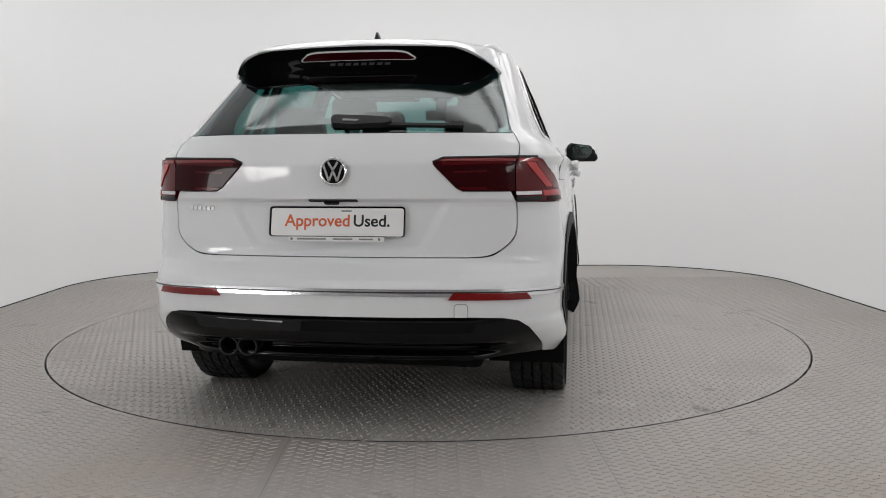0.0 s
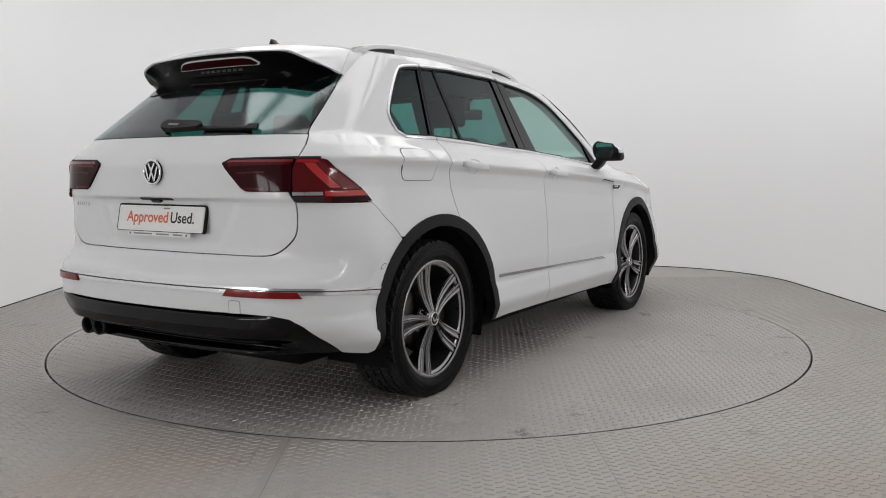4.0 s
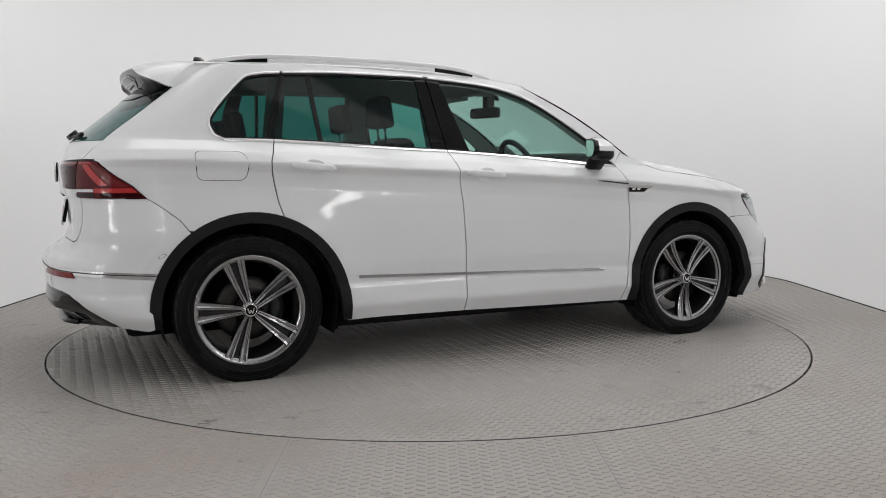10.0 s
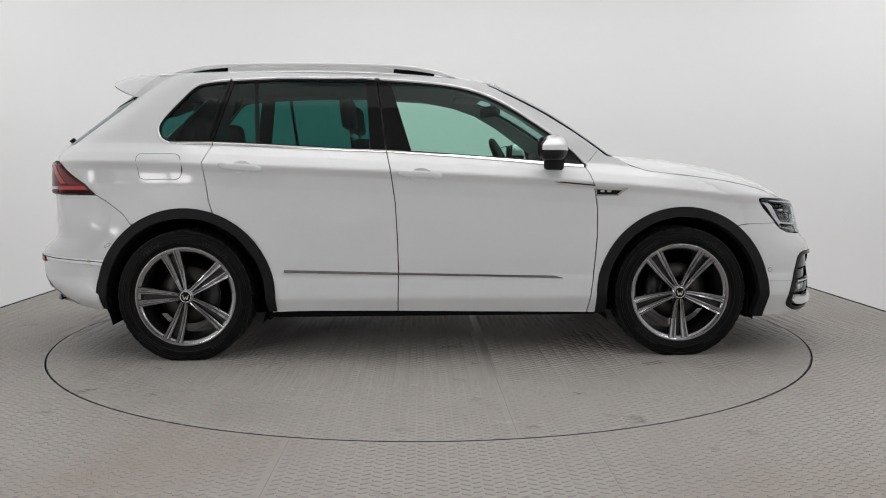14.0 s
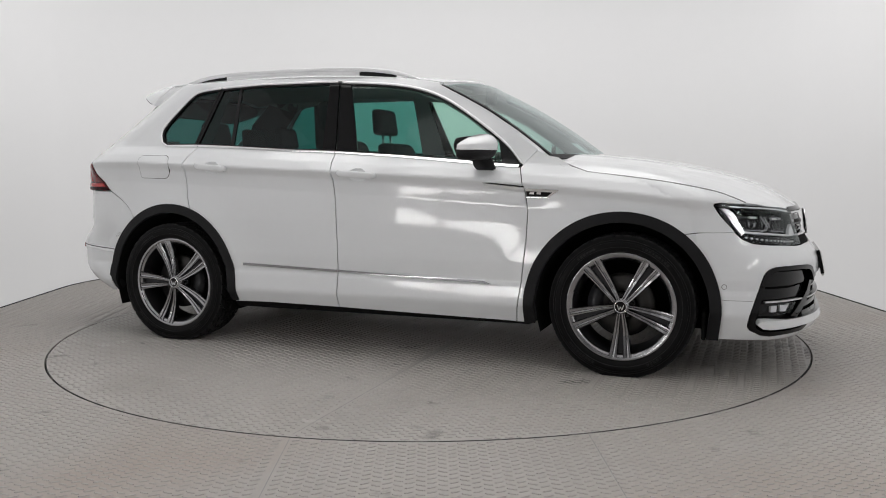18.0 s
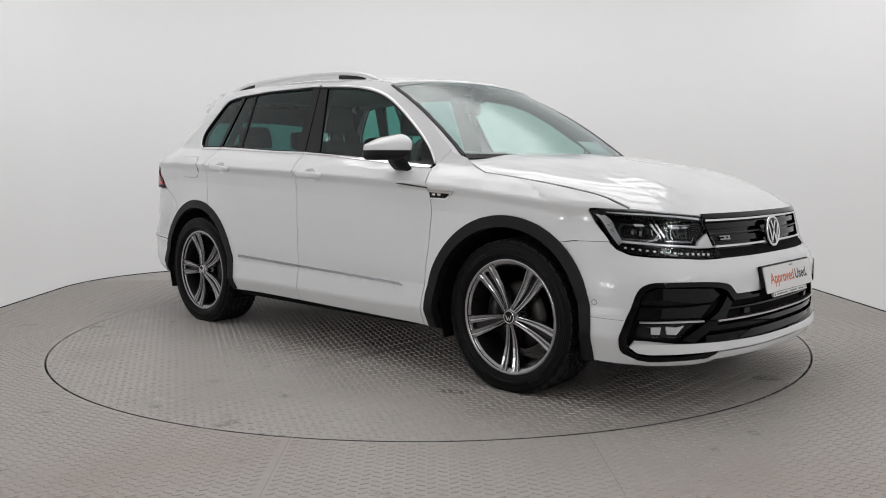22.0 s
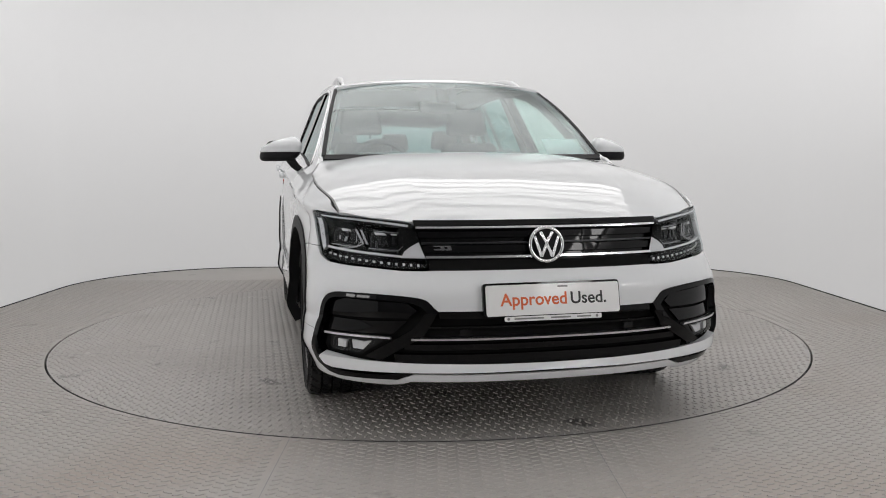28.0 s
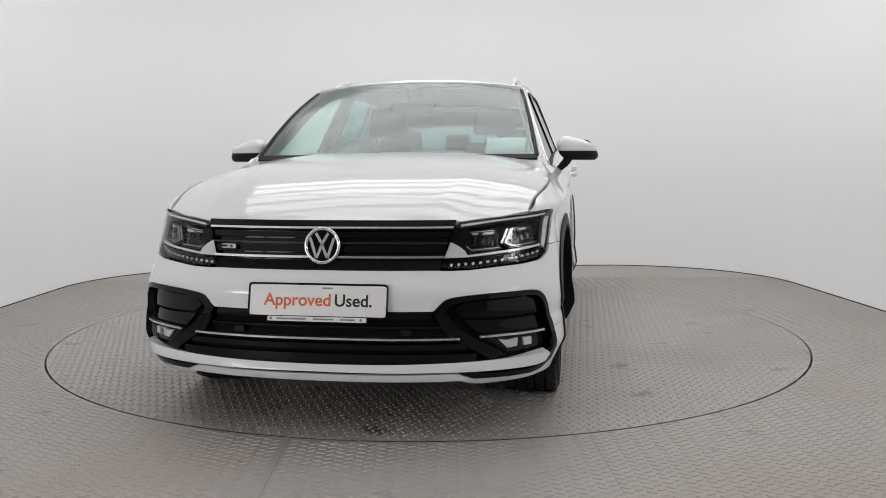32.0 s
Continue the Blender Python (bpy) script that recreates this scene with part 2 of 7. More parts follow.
tagged(mesh_ob("floor_pit", bm, M_GAP, smooth=False), "black recess under the turning platform", "floor", kind="structure")

# the turning platform
turntable = new("turntable")
tagged(turntable, "round grey turntable flush with the studio floor", "turntable")
bm = bmesh.new()
bmesh.ops.create_cone(bm, cap_ends=True, radius1=RING - 0.0045, radius2=RING - 0.0045, depth=0.05, segments=192, matrix=Matrix.Translation((0, 0, -0.025)))
deck = mesh_ob("deck", bm, M_DISC, turntable, "grey tread-patterned platform deck", smooth=False)

# black band added on the deck's edge so that the gap looks dark
bm = bmesh.new()
edge_ = []
for k in range(192):
    a = 2 * math.pi * k / 192
    edge_.append([bm.verts.new((r * math.cos(a), r * math.sin(a), z)) for r, z in ((RING - 0.0070, 0.0004), (RING - 0.0045, 0.0004), (RING - 0.0045, -0.05))])
for k in range(192):
    p, q = edge_[k], edge_[(k + 1) % 192]
    for j in (0, 1):
        bm.faces.new((p[j], p[j + 1], q[j + 1], q[j]))
bmesh.ops.recalc_face_normals(bm, faces=bm.faces)
mesh_ob("gap_band", bm, M_GAP, turntable, "black band added to darken the gap round the platform")

# ceiling lights: rows of long strips, closest over the platform
PX, PY = 2.30, 0.20
# the three weak front rows are added fill, no lamps known there
for yy, glow_ in ((-5.2, M_FILL), (-3.8, M_FILL), (-2.4, M_FILL), (-1.1, M_PANEL), (-0.55, M_PANEL), (0.0, M_PANEL), (0.55, M_PANEL), (1.1, M_PANEL), (1.65, M_PANEL)):
    for xx in (0.22,):
        lamp = new("ceiling_light")
        lamp.location = (xx, yy, TALL)
        tagged(lamp, "long white ceiling strip light with a thin frame", "ceiling light", "studio ceiling lights")
        bm = bmesh.new()
        for x0, x1, y0, y1 in ((-PX - 0.03, PX + 0.03, -PY - 0.03, -PY), (-PX - 0.03, PX + 0.03, PY, PY + 0.03), (-PX - 0.03, -PX, -PY, PY), (PX, PX + 0.03, -PY, PY)):
            box(bm, x0, x1, y0, y1, -0.06, 0)
        mesh_ob("frame", bm, M_FRAME, lamp, smooth=False)
        mesh_ob("diffuser", box(bmesh.new(), -PX, PX, -PY, PY, -0.05, -0.03), glow_, lamp, smooth=False)

# small bright panels beside the camera
def wall_light(m, hw, hh, material, label, group):
    """A framed luminous panel; m: its pose, looking along its own +z."""
    lamp = new("wall_light")
    lamp.matrix_basis = m
    tagged(lamp, label, "wall light", group)
    bm = bmesh.new()
    for x0, x1, y0, y1 in ((-hw - 0.03, hw + 0.03, -hh - 0.03, -hh), (-hw - 0.03, hw + 0.03, hh, hh + 0.03), (-hw - 0.03, -hw, -hh, hh), (hw, hw + 0.03, -hh, hh)):
        box(bm, x0, x1, y0, y1, 0, 0.06)
    mesh_ob("frame", bm, M_FRAME, lamp, smooth=False)
    mesh_ob("diffuser", box(bmesh.new(), -hw, hw, -hh, hh, 0.02, 0.04), material, lamp, smooth=False)


for s_, yy, hw, zz, hh in ((1, -3.9, 0.68, 1.9, 0.13), (1, -5.85, 0.85, 1.9, 0.13), (-1, -4.12, 0.36, 0.95, 0.22), (-1, -5.25, 0.62, 0.95, 0.22)):
    wall_light(pose(s_ * (HALF - 0.05), yy, zz, 90, 0, -90 * s_), hw, hh, M_SIDE, "long bright light panel on the studio wall", "small wall lights")
# ---- raised tread pattern of floor and deck ----
def treads(name, material, parent, inside_, seed, pitch=0.040, turn=0.0):
    """Rows of raised bars, alternately slanted, as one mesh."""
    rng = np.random.default_rng(seed)
    n = int(8.6 / pitch)
    i, j = np.meshgrid(np.arange(-n, n + 1), np.arange(-n, n + 1), indexing="ij")
    x, y = i.ravel() * pitch * 0.92, j.ravel() * pitch
    flip_ = i.ravel() % 2 == 0
    y = y + np.where(flip_, 0.0, pitch * 0.5)
    c, s = math.cos(turn), math.sin(turn)
    x, y = c * x - s * y, s * x + c * y
    ok = inside_(x, y)
    x, y, flip_ = x[ok], y[ok], flip_[ok]
    a = np.where(flip_, radians(24), radians(-24)) + turn + rng.normal(0, 0.02, len(x))
    L, Wd, Hh = 0.0185 * rng.uniform(0.96, 1.04, len(x)), 0.0056, 0.0036
    ca, sa = np.cos(a), np.sin(a)
    shape = ((-1, 0, 0), (-0.6, -1, 0), (0.6, -1, 0), (1, 0, 0), (0.6, 1, 0), (-0.6, 1, 0),
             (-0.86, 0, 0.9), (-0.52, -0.56, 1), (0.52, -0.56, 1), (0.86, 0, 0.9), (0.52, 0.56, 1), (-0.52, 0.56, 1))
    V = np.empty((len(x), 12, 3))
    for k, (p, q, h) in enumerate(shape):
        V[:, k, 0] = x + ca * p * L - sa * q * Wd
        V[:, k, 1] = y + sa * p * L + ca * q * Wd
        V[:, k, 2] = -0.0005 + h * Hh
    F = np.array([[k, (k + 1) % 6, 6 + (k + 1) % 6, 6 + k] for k in range(6)] + [[6, 7, 10, 11], [7, 8, 9, 10]])
    base = (np.arange(len(x)) * 12)[:, None, None]
    me = bpy.data.meshes.new(name)
    me.from_pydata(V.reshape(-1, 3).tolist(), [], (F[None] + base).reshape(-1, 4).tolist())
    me.materials.append(material)
    ob = new(name, me)
    ob.parent = parent
    return ob


near = lambda x, y: (np.hypot(x, y) > RING + 0.02) & (y > -4.3) & (y < 2.4) & (np.abs(x) < np.minimum(HALF - 0.03, 0.4 + (y + 5.3) * 0.62)) & (np.abs(x + 0.545) > 0.012) & (np.abs(x - 0.61) > 0.012)
t1 = treads("floor_tread", M_TREAD, floor, near, 1, turn=0.0)
tagged(t1, kind="stuff")
t2 = treads("deck_tread", M_TREAD, turntable, lambda x, y: (np.hypot(x, y) < RING - 0.015) & (np.abs(x - 0.3) > 0.008), 2, turn=0.0)
tagged(t2, kind="stuff")
for x in (-0.545, 0.61):
    for y0, y1 in ((FRONT, -math.sqrt((RING + 0.012) ** 2 - x * x)), (math.sqrt((RING + 0.012) ** 2 - x * x), BACK)):
        s_ = mesh_ob("floor_seam", box(bmesh.new(), x - 0.0012, x + 0.0012, y0, y1, -0.002, 0.0006), M_GREYINK, floor, smooth=False)
s_ = mesh_ob("deck_seam", box(bmesh.new(), 0.2988, 0.3012, -2.21, 2.21, -0.002, 0.0006), M_GREYINK, turntable, "fine sheet joint", smooth=False)

# ---- the car's outer skin: x forward from the rear axle, y to its left, z up from the deck ----
def tab(v, pts, r=0.0):
    """A table of (place, value) pairs with corners rounded over the radius r."""
    a = np.array(pts, float)
    v = np.asarray(v, float)
    if r <= 0:
        return np.interp(v, a[:, 0], a[:, 1])
    return sum(w * np.interp(v + d * r, a[:, 0], a[:, 1]) for d, w in ((-1, 0.08), (-0.66, 0.15), (-0.33, 0.18), (0, 0.18), (0.33, 0.18), (0.66, 0.15), (1, 0.08)))


def curve(v, pts):
    """A smooth natural spline through (place, value) pairs."""
    a = np.array(pts, float)
    x, y = a[:, 0], a[:, 1]
    n, h = len(x), np.diff(a[:, 0])
    A, r = np.eye(n), np.zeros(n)
    for i in range(1, n - 1):
        A[i, i - 1:i + 2] = h[i - 1], 2 * (h[i - 1] + h[i]), h[i]
        r[i] = 6 * ((y[i + 1] - y[i]) / h[i] - (y[i] - y[i - 1]) / h[i - 1])
    m = np.linalg.solve(A, r)
    v = np.asarray(v, float)
    k = np.clip(np.searchsorted(x, v) - 1, 0, n - 2)
    d, e = v - x[k], x[k + 1] - v
    return (m[k] * e ** 3 + m[k + 1] * d ** 3) / (6 * h[k]) + (y[k] / h[k] - m[k] * h[k] / 6) * e + (y[k + 1] / h[k] - m[k + 1] * h[k] / 6) * d


def nose_x(z):
    return tab(z, ((0.18, 3.545), (0.225, 3.602), (0.262, 3.612), (0.33, 3.606), (0.48, 3.61), (0.57, 3.605), (0.61, 3.585), (0.66, 3.54), (0.82, 3.505), (0.86, 3.46), (0.95, 3.3), (1.1, 2.9)), 0.02)


def tail_x(z, r=0.008):
    return tab(z, ((0.2, -0.64), (0.30, -0.765), (0.40, -0.885), (0.45, -0.912), (0.545, -0.915), (0.582, -0.911), (0.604, -0.899), (0.630, -0.860), (0.668, -0.812), (0.690, -0.803), (0.72, -0.799), (0.88, -0.803), (0.903, -0.808), (0.911, -0.822), (1.044, -0.8265), (1.054, -0.8235), (1.17, -0.770), (1.53, -0.33), (1.6, -0.25)), r)


def tail_s(z):
    """The tail's profile as it runs out round the corners: steps smoothed away."""
    return tail_x(z, 0.05)


def crease_z(x):
    return tab(x, ((-0.9, 1.088), (-0.2, 1.071), (0.36, 1.048), (1.44, 0.999), (2.04, 0.964), (2.5, 0.93), (2.8, 0.90), (3.1, 0.855), (3.5, 0.80)), 0.1)


SECTION = ((0.18, 0.838), (0.24, 0.860), (0.330, 0.904), (0.345, 0.907), (0.440, 0.895), (0.452, 0.888), (0.55, 0.893), (0.75, 0.889), (0.90, 0.880), (1.0, 0.874))


def side_w(x, z):
    """Half width of the body side at height z."""
    zc = crease_z(x)
    low = tab(z, SECTION, 0.012)
    k = z - zc
    up = tab(k, ((-0.5, 0.0), (-0.115, 0.0), (-0.044, 0.004), (-0.036, 0.006), (-0.003, 0.026), (0.003, 0.0257), (0.05, -0.016), (0.10, -0.085), (0.13, -0.100), (0.48, -0.249), (0.56, -0.297)), 0.006)
    w = np.where(k > -0.12, tab(zc - 0.12, SECTION, 0.012) + up, low)
    return w


def plan_k(x, z):
    """Taper of the half width towards nose and tail."""
    rear = tab(x, ((-0.9, 0.92), (-0.40, 0.938), (0.0, 0.978), (0.5, 1.0), (1.0, 1.0)), 0.15)
    lo = tab(x, ((2.2, 1.0), (2.7, 1.0), (3.05, 0.975), (3.3, 0.95)), 0.15)
    hi = tab(x, ((1.6, 1.0), (2.7, 0.985), (3.05, 0.945), (3.3, 0.90)), 0.15)
    f = np.clip((z - 0.5) / 0.3, 0, 1)
    return rear * (lo * (1 - f) + hi * f)


def arch_swell(x, z):
    """The flare of the wings round the wheels."""
    s = 0
    for xc in (0.0, 2.681):
        d = np.hypot(x - xc, z - 0.345)
        s = s + 0.020 * np.exp(-((d - 0.44) / 0.13) ** 2)
    return s


ROUND_F, ROUND_R = 0.50, 0.42
BLUNT_F, BLUNT_R = 2.6, 3.0


def rear_round(z):
    return tab(z, ((0.3, 0.42), (1.05, 0.42), (1.17, 0.38), (1.6, 0.34)), 0.02)


def corner_u(u, z):
    """Extra fullness of the nose's corners, along the surface normal."""
    k = np.clip((np.abs(u) - 0.84) / 0.44, -1, 1)
    return np.cos(k * math.pi / 2) ** 2 * tab(z, ((0.2, 0.022), (0.40, 0.029), (0.56, 0.029), (0.70, 0.025), (0.86, 0.018), (0.95, 0.0)), 0.03)


def corner_y(f, z):
    """The same as a growth of the half width; f: 0 at the corner's start, 1 at the nose."""
    u = np.interp(np.arccos(np.clip(f, 0, 0.999)), PHI_F, ARC_F)
    return np.where(f > 0, corner_u(u, z) / np.maximum(np.sin(u / UF * math.pi / 2), 0.3), corner_u(UF, z) * np.ones_like(u))


def half_width(x, z):
    x, z = np.asarray(x, float), np.asarray(z, float)
    xf, xr = nose_x(z), tail_s(z)
    cf, cr = xf - ROUND_F, xr + rear_round(z)
    xs = np.clip(x, cr, cf)
    w = side_w(xs, z) * plan_k(xs, z) + arch_swell(xs, z)
    f = np.clip((x - cf) / ROUND_F, 0, 0.999)
    r = np.clip((cr - x) / rear_round(z), 0, 0.999)
    return w * (1 - f ** 2) ** (1 / BLUNT_F) * (1 - r ** 2) ** (1 / BLUNT_R) + corner_y(f, z)


def arc_table(m, w, a):
    p = np.linspace(0, 1, 900) ** 2 * (math.pi / 2)
    y, x = w * np.sin(p) ** (2 / m), a * np.cos(p)
    return np.concatenate(([0], np.cumsum(np.hypot(np.diff(x), np.diff(y))))), p


ARC_F, PHI_F = arc_table(BLUNT_F, 0.88, ROUND_F)
ARC_R, PHI_R = arc_table(BLUNT_R, 0.86, ROUND_R)
UF, UR = float(ARC_F[-1]), float(ARC_R[-1])


def skin_side(x, z):
    return np.stack([np.asarray(x, float), -half_width(x, z), np.asarray(z, float)], -1)


def skin_nose(u, z):
    """u runs from the middle of the nose round the right corner and back along the side."""
    u, z = np.asarray(u, float), np.asarray(z, float)
    cf = nose_x(z) - ROUND_F
    ph = np.interp(np.abs(u), ARC_F, PHI_F)
    w = half_width(cf, z) - corner_u(UF, z)
    x = np.where(np.abs(u) < UF, cf + ROUND_F * np.cos(ph), cf - (np.abs(u) - UF))
    y = np.where(np.abs(u) < UF, w * np.sin(ph) ** (2 / BLUNT_F), half_width(np.minimum(x, cf), z))
    b = corner_u(u, z) * (np.abs(u) < UF)
    a = np.abs(u) / UF * math.pi / 2
    x2 = x + b * np.cos(a)
    y = np.where((b > 1e-6) & (np.abs(u) > 0.45), half_width(x2, z), y + b)
    return np.stack([np.where(np.abs(u) > 0.45, x2, x), -y * np.sign(u), z], -1)


def tail_core(u, z):
    """The tail's plan before its corners are filled out."""
    a = rear_round(z)
    cr = tail_s(z) + a
    ph = np.interp(np.abs(u), ARC_R, PHI_R)
    w = half_width(cr, z)
    x = np.where(np.abs(u) < UR, cr - a * np.cos(ph), cr + (np.abs(u) - UR))
    y = np.where(np.abs(u) < UR, w * np.sin(ph) ** (2 / BLUNT_R), half_width(np.maximum(x, cr), z))
    return x, y


def corner_r(u, z):
    """Extra fullness of the tail's corners, along the surface normal."""
    d = np.abs(u) - 0.80
    k = np.clip(d / np.where(d < 0, 0.46, 0.34), -1, 1)
    return np.cos(k * math.pi / 2) ** 2 * tab(z, ((0.40, 0.026), (0.56, 0.026), (0.66, 0.045), (0.74, 0.063), (0.92, 0.063), (1.05, 0.048), (1.17, 0.020), (1.40, 0.004), (1.6, 0.0)), 0.03)


def skin_tail(u, z):
    """u runs from the middle of the tail round the right corner and forward along the side."""
    u, z = np.asarray(u, float), np.asarray(z, float)
    u, z = np.broadcast_arrays(u, z)
    v = np.abs(u)
    x, y = tail_core(v, z)
    e = 0.012
    x0, y0 = tail_core(np.maximum(v - e, 0.0), z)
    x1, y1 = tail_core(v + e, z)
    tx, ty = x1 - x0, y1 - y0
    ln = np.maximum(np.hypot(tx, ty), 1e-9)
    b = corner_r(v, z)
    x, y = x - b * ty / ln, y + b * tx / ln
    x = x + (tail_x(z) - tail_s(z)) * np.clip(1 - v / UR, 0, 1) ** 0.5 * np.clip((1.05 - v) / 0.4, 0, 1)
    # shallow recess for the number plate
    lim = 0.35 + 0.62 * (z - 0.73)
    k = np.clip((lim + 0.02 - v) / 0.06, 0, 1)
    x = x + 0.011 * k * k * (3 - 2 * k) * np.clip((z - 0.706) / 0.03, 0, 1) * np.clip((0.912 - z) / 0.008, 0, 1)
    return np.stack([x, -y * np.sign(u), z], -1)


def hood_raw(x, y):
    x, y = np.asarray(x, float), np.abs(np.asarray(y, float))
    edge = tab(x, ((2.30, 0.03), (2.345, 0.030), (2.416, 0.001), (2.502, -0.009), (2.62, -0.009), (2.764, -0.004), (2.90, 0.008), (3.026, 0.014), (3.146, 0.026), (3.25, 0.036), (3.40, 0.02)), 0.04) * np.clip((y - 0.62) / 0.18, 0, 1.1) ** 2
    nose = 3.0 + 0.5 * np.sqrt(np.clip(1 - (y / 0.85) ** 2.6, 0.02, 1))
    x = x + 0.5 * (3.5 - nose) * np.clip((x - 2.7) / 0.5, 0, 1)
    mid = curve(x, ((2.2, 1.120), (2.44, 1.101), (2.70, 1.074), (3.0, 1.024), (3.17, 0.982), (3.34, 0.916), (3.45, 0.856), (3.55, 0.785)))
    drop = tab(y, ((0, 0.0), (0.42, 0.010), (0.50, 0.018), (0.62, 0.028), (0.70, 0.040), (0.80, 0.068), (0.95, 0.14)), 0.05)
    return mid - drop + edge


def hood_z(x, y):
    """The bonnet: its broad sheet evened out, with two raised creases."""
    x, y = np.asarray(x, float), np.asarray(y, float)
    w = ((-0.045, 0.11), (-0.0225, 0.24), (0.0, 0.30), (0.0225, 0.24), (0.045, 0.11))
    z = sum(p * q * hood_raw(x + d, y + e) for d, p in w for e, q in w)
    y = np.abs(y)
    in_, out_ = tab(x, ((2.3, 0.52), (3.05, 0.485), (3.30, 0.425), (3.43, 0.375)), 0.05), tab(x, ((2.3, 0.67), (2.69, 0.65), (3.07, 0.61), (3.25, 0.56), (3.40, 0.515)), 0.05)
    dome = 0.008 - 0.009 * np.clip((y - in_) / (out_ - in_), 0, 1)
    return z + dome * np.clip((3.46 - x) / 0.12, 0, 1)


def skin_hood(x, y):
    return np.stack([np.asarray(x, float), np.asarray(y, float), hood_z(x, y)], -1)


def skin_roof(x, y):
    x, y = np.asarray(x, float), np.asarray(y, float)
    mid = curve(x, ((-0.7, 1.545), (-0.35, 1.578), (0.0, 1.598), (0.5, 1.612), (1.0, 1.606), (1.4, 1.580), (1.75, 1.528), (2.0, 1.45)))
    return np.stack([x, y, mid - 0.046 * (np.abs(y) / 0.6) ** tab(x, ((0.7, 4.2), (1.4, 2.4)), 0.1)], -1)


def skin_screen(s, v):
    """The windscreen: s across from -1 to 1, v from the bottom (0) to the top (1)."""
    s, v = np.asarray(s, float), np.asarray(v, float)
    half = 0.745 + (0.615 - 0.745) * v
    x = (2.43 + (1.73 - 2.43) * v) - (0.13 * (1 - v) + 0.075 * v) * np.abs(s) ** 2.2
    z = 1.095 + (1.532 - 1.095) * v + 0.030 * np.sin(math.pi * v) - 0.046 * v * np.abs(s) ** 2.3
    return np.stack([x, -s * half, z], -1)


def flip(p):
    """The mirror image on the car's left side."""
    return p * np.array([1.0, -1.0, 1.0])




def skin_lip(u, z):
    """The front lip: pushed out towards its lower edge."""
    p = skin_nose(u, z)
    u, z = np.broadcast_arrays(np.asarray(u, float), np.asarray(z, float))
    k = 0.012 * np.clip((0.312 - z) / 0.042, 0, 1)
    a = np.clip(np.abs(u) / UF, 0, 1) * math.pi / 2
    p[..., 0] += k * np.cos(a)
    p[..., 1] -= k * np.sin(a) * np.sign(u)
    return p


def skin_diffuser(u, z):
    """The black tail apron: leaning out to a rounded belly, then tucked under."""
    z = np.asarray(z, float)
    u = np.asarray(u, float) + 0 * z
    p = skin_tail(u, np.full(np.shape(u), 0.47))
    p[..., 0] += tab(z, ((0.27, 0.12), (0.296, 0.075), (0.302, 0.055), (0.312, 0.060), (0.324, 0.105), (0.352, 0.105), (0.364, 0.030), (0.374, 0.008), (0.41, 0.0), (0.455, 0.006), (0.472, 0.020)), 0.005)
    q = skin_tail(u, z + 0 * u)
    k = np.clip((np.abs(u) - 0.50) / 0.22, 0, 1)
    k = (k * k * (3 - 2 * k))[..., None]
    p = p * (1 - k) + q * k
    p[..., 2] = z
    return p
OFF = Vector((-1.3313, -0.0102, 0.0))
car = new("car")
tagged(car, "white five-door SUV with black arch trim on the turntable", "car")


def clip_axis(poly, axis, value, keep_more):
    out = []
    for i, a in enumerate(poly):
        b = poly[(i + 1) % len(poly)]
        ia = (a[axis] >= value) == keep_more or a[axis] == value
        ib = (b[axis] >= value) == keep_more or b[axis] == value
        if ia:
            out.append(a)
        if ia != ib:
            t = (value - a[axis]) / (b[axis] - a[axis])
            q = [a[0] + (b[0] - a[0]) * t, a[1] + (b[1] - a[1]) * t]
            q[axis] = value
            out.append(tuple(q))
    return out


def round_poly(pts, radii=0.0, steps=4):
    """An outline whose corners are rounded; radii: one radius for all, or one each."""
    n, out = len(pts), []
    for i in range(n):
        r = radii if isinstance(radii, (int, float)) else radii[i % len(radii)]
        p, a, b = Vector(pts[i]), Vector(pts[i - 1]), Vector(pts[(i + 1) % n])
        if r <= 0:
            out.append(tuple(p))
            continue
        la, lb = (a - p).length, (b - p).length
        q = min(r, la * 0.48, lb * 0.48)
        s, e = p + (a - p) * (q / la), p + (b - p) * (q / lb)
        for k in range(steps + 1):
            t = k / steps
            out.append(tuple(s * (1 - t) ** 2 + p * (2 * t * (1 - t)) + e * t ** 2))
    return out


def arc_pts(cx, cz, r, a0, a1, n=24, rz=None):
    return [(cx + r * math.cos(radians(a0 + (a1 - a0) * k / n)), cz + (rz or r) * math.sin(radians(a0 + (a1 - a0) * k / n))) for k in range(n + 1)]


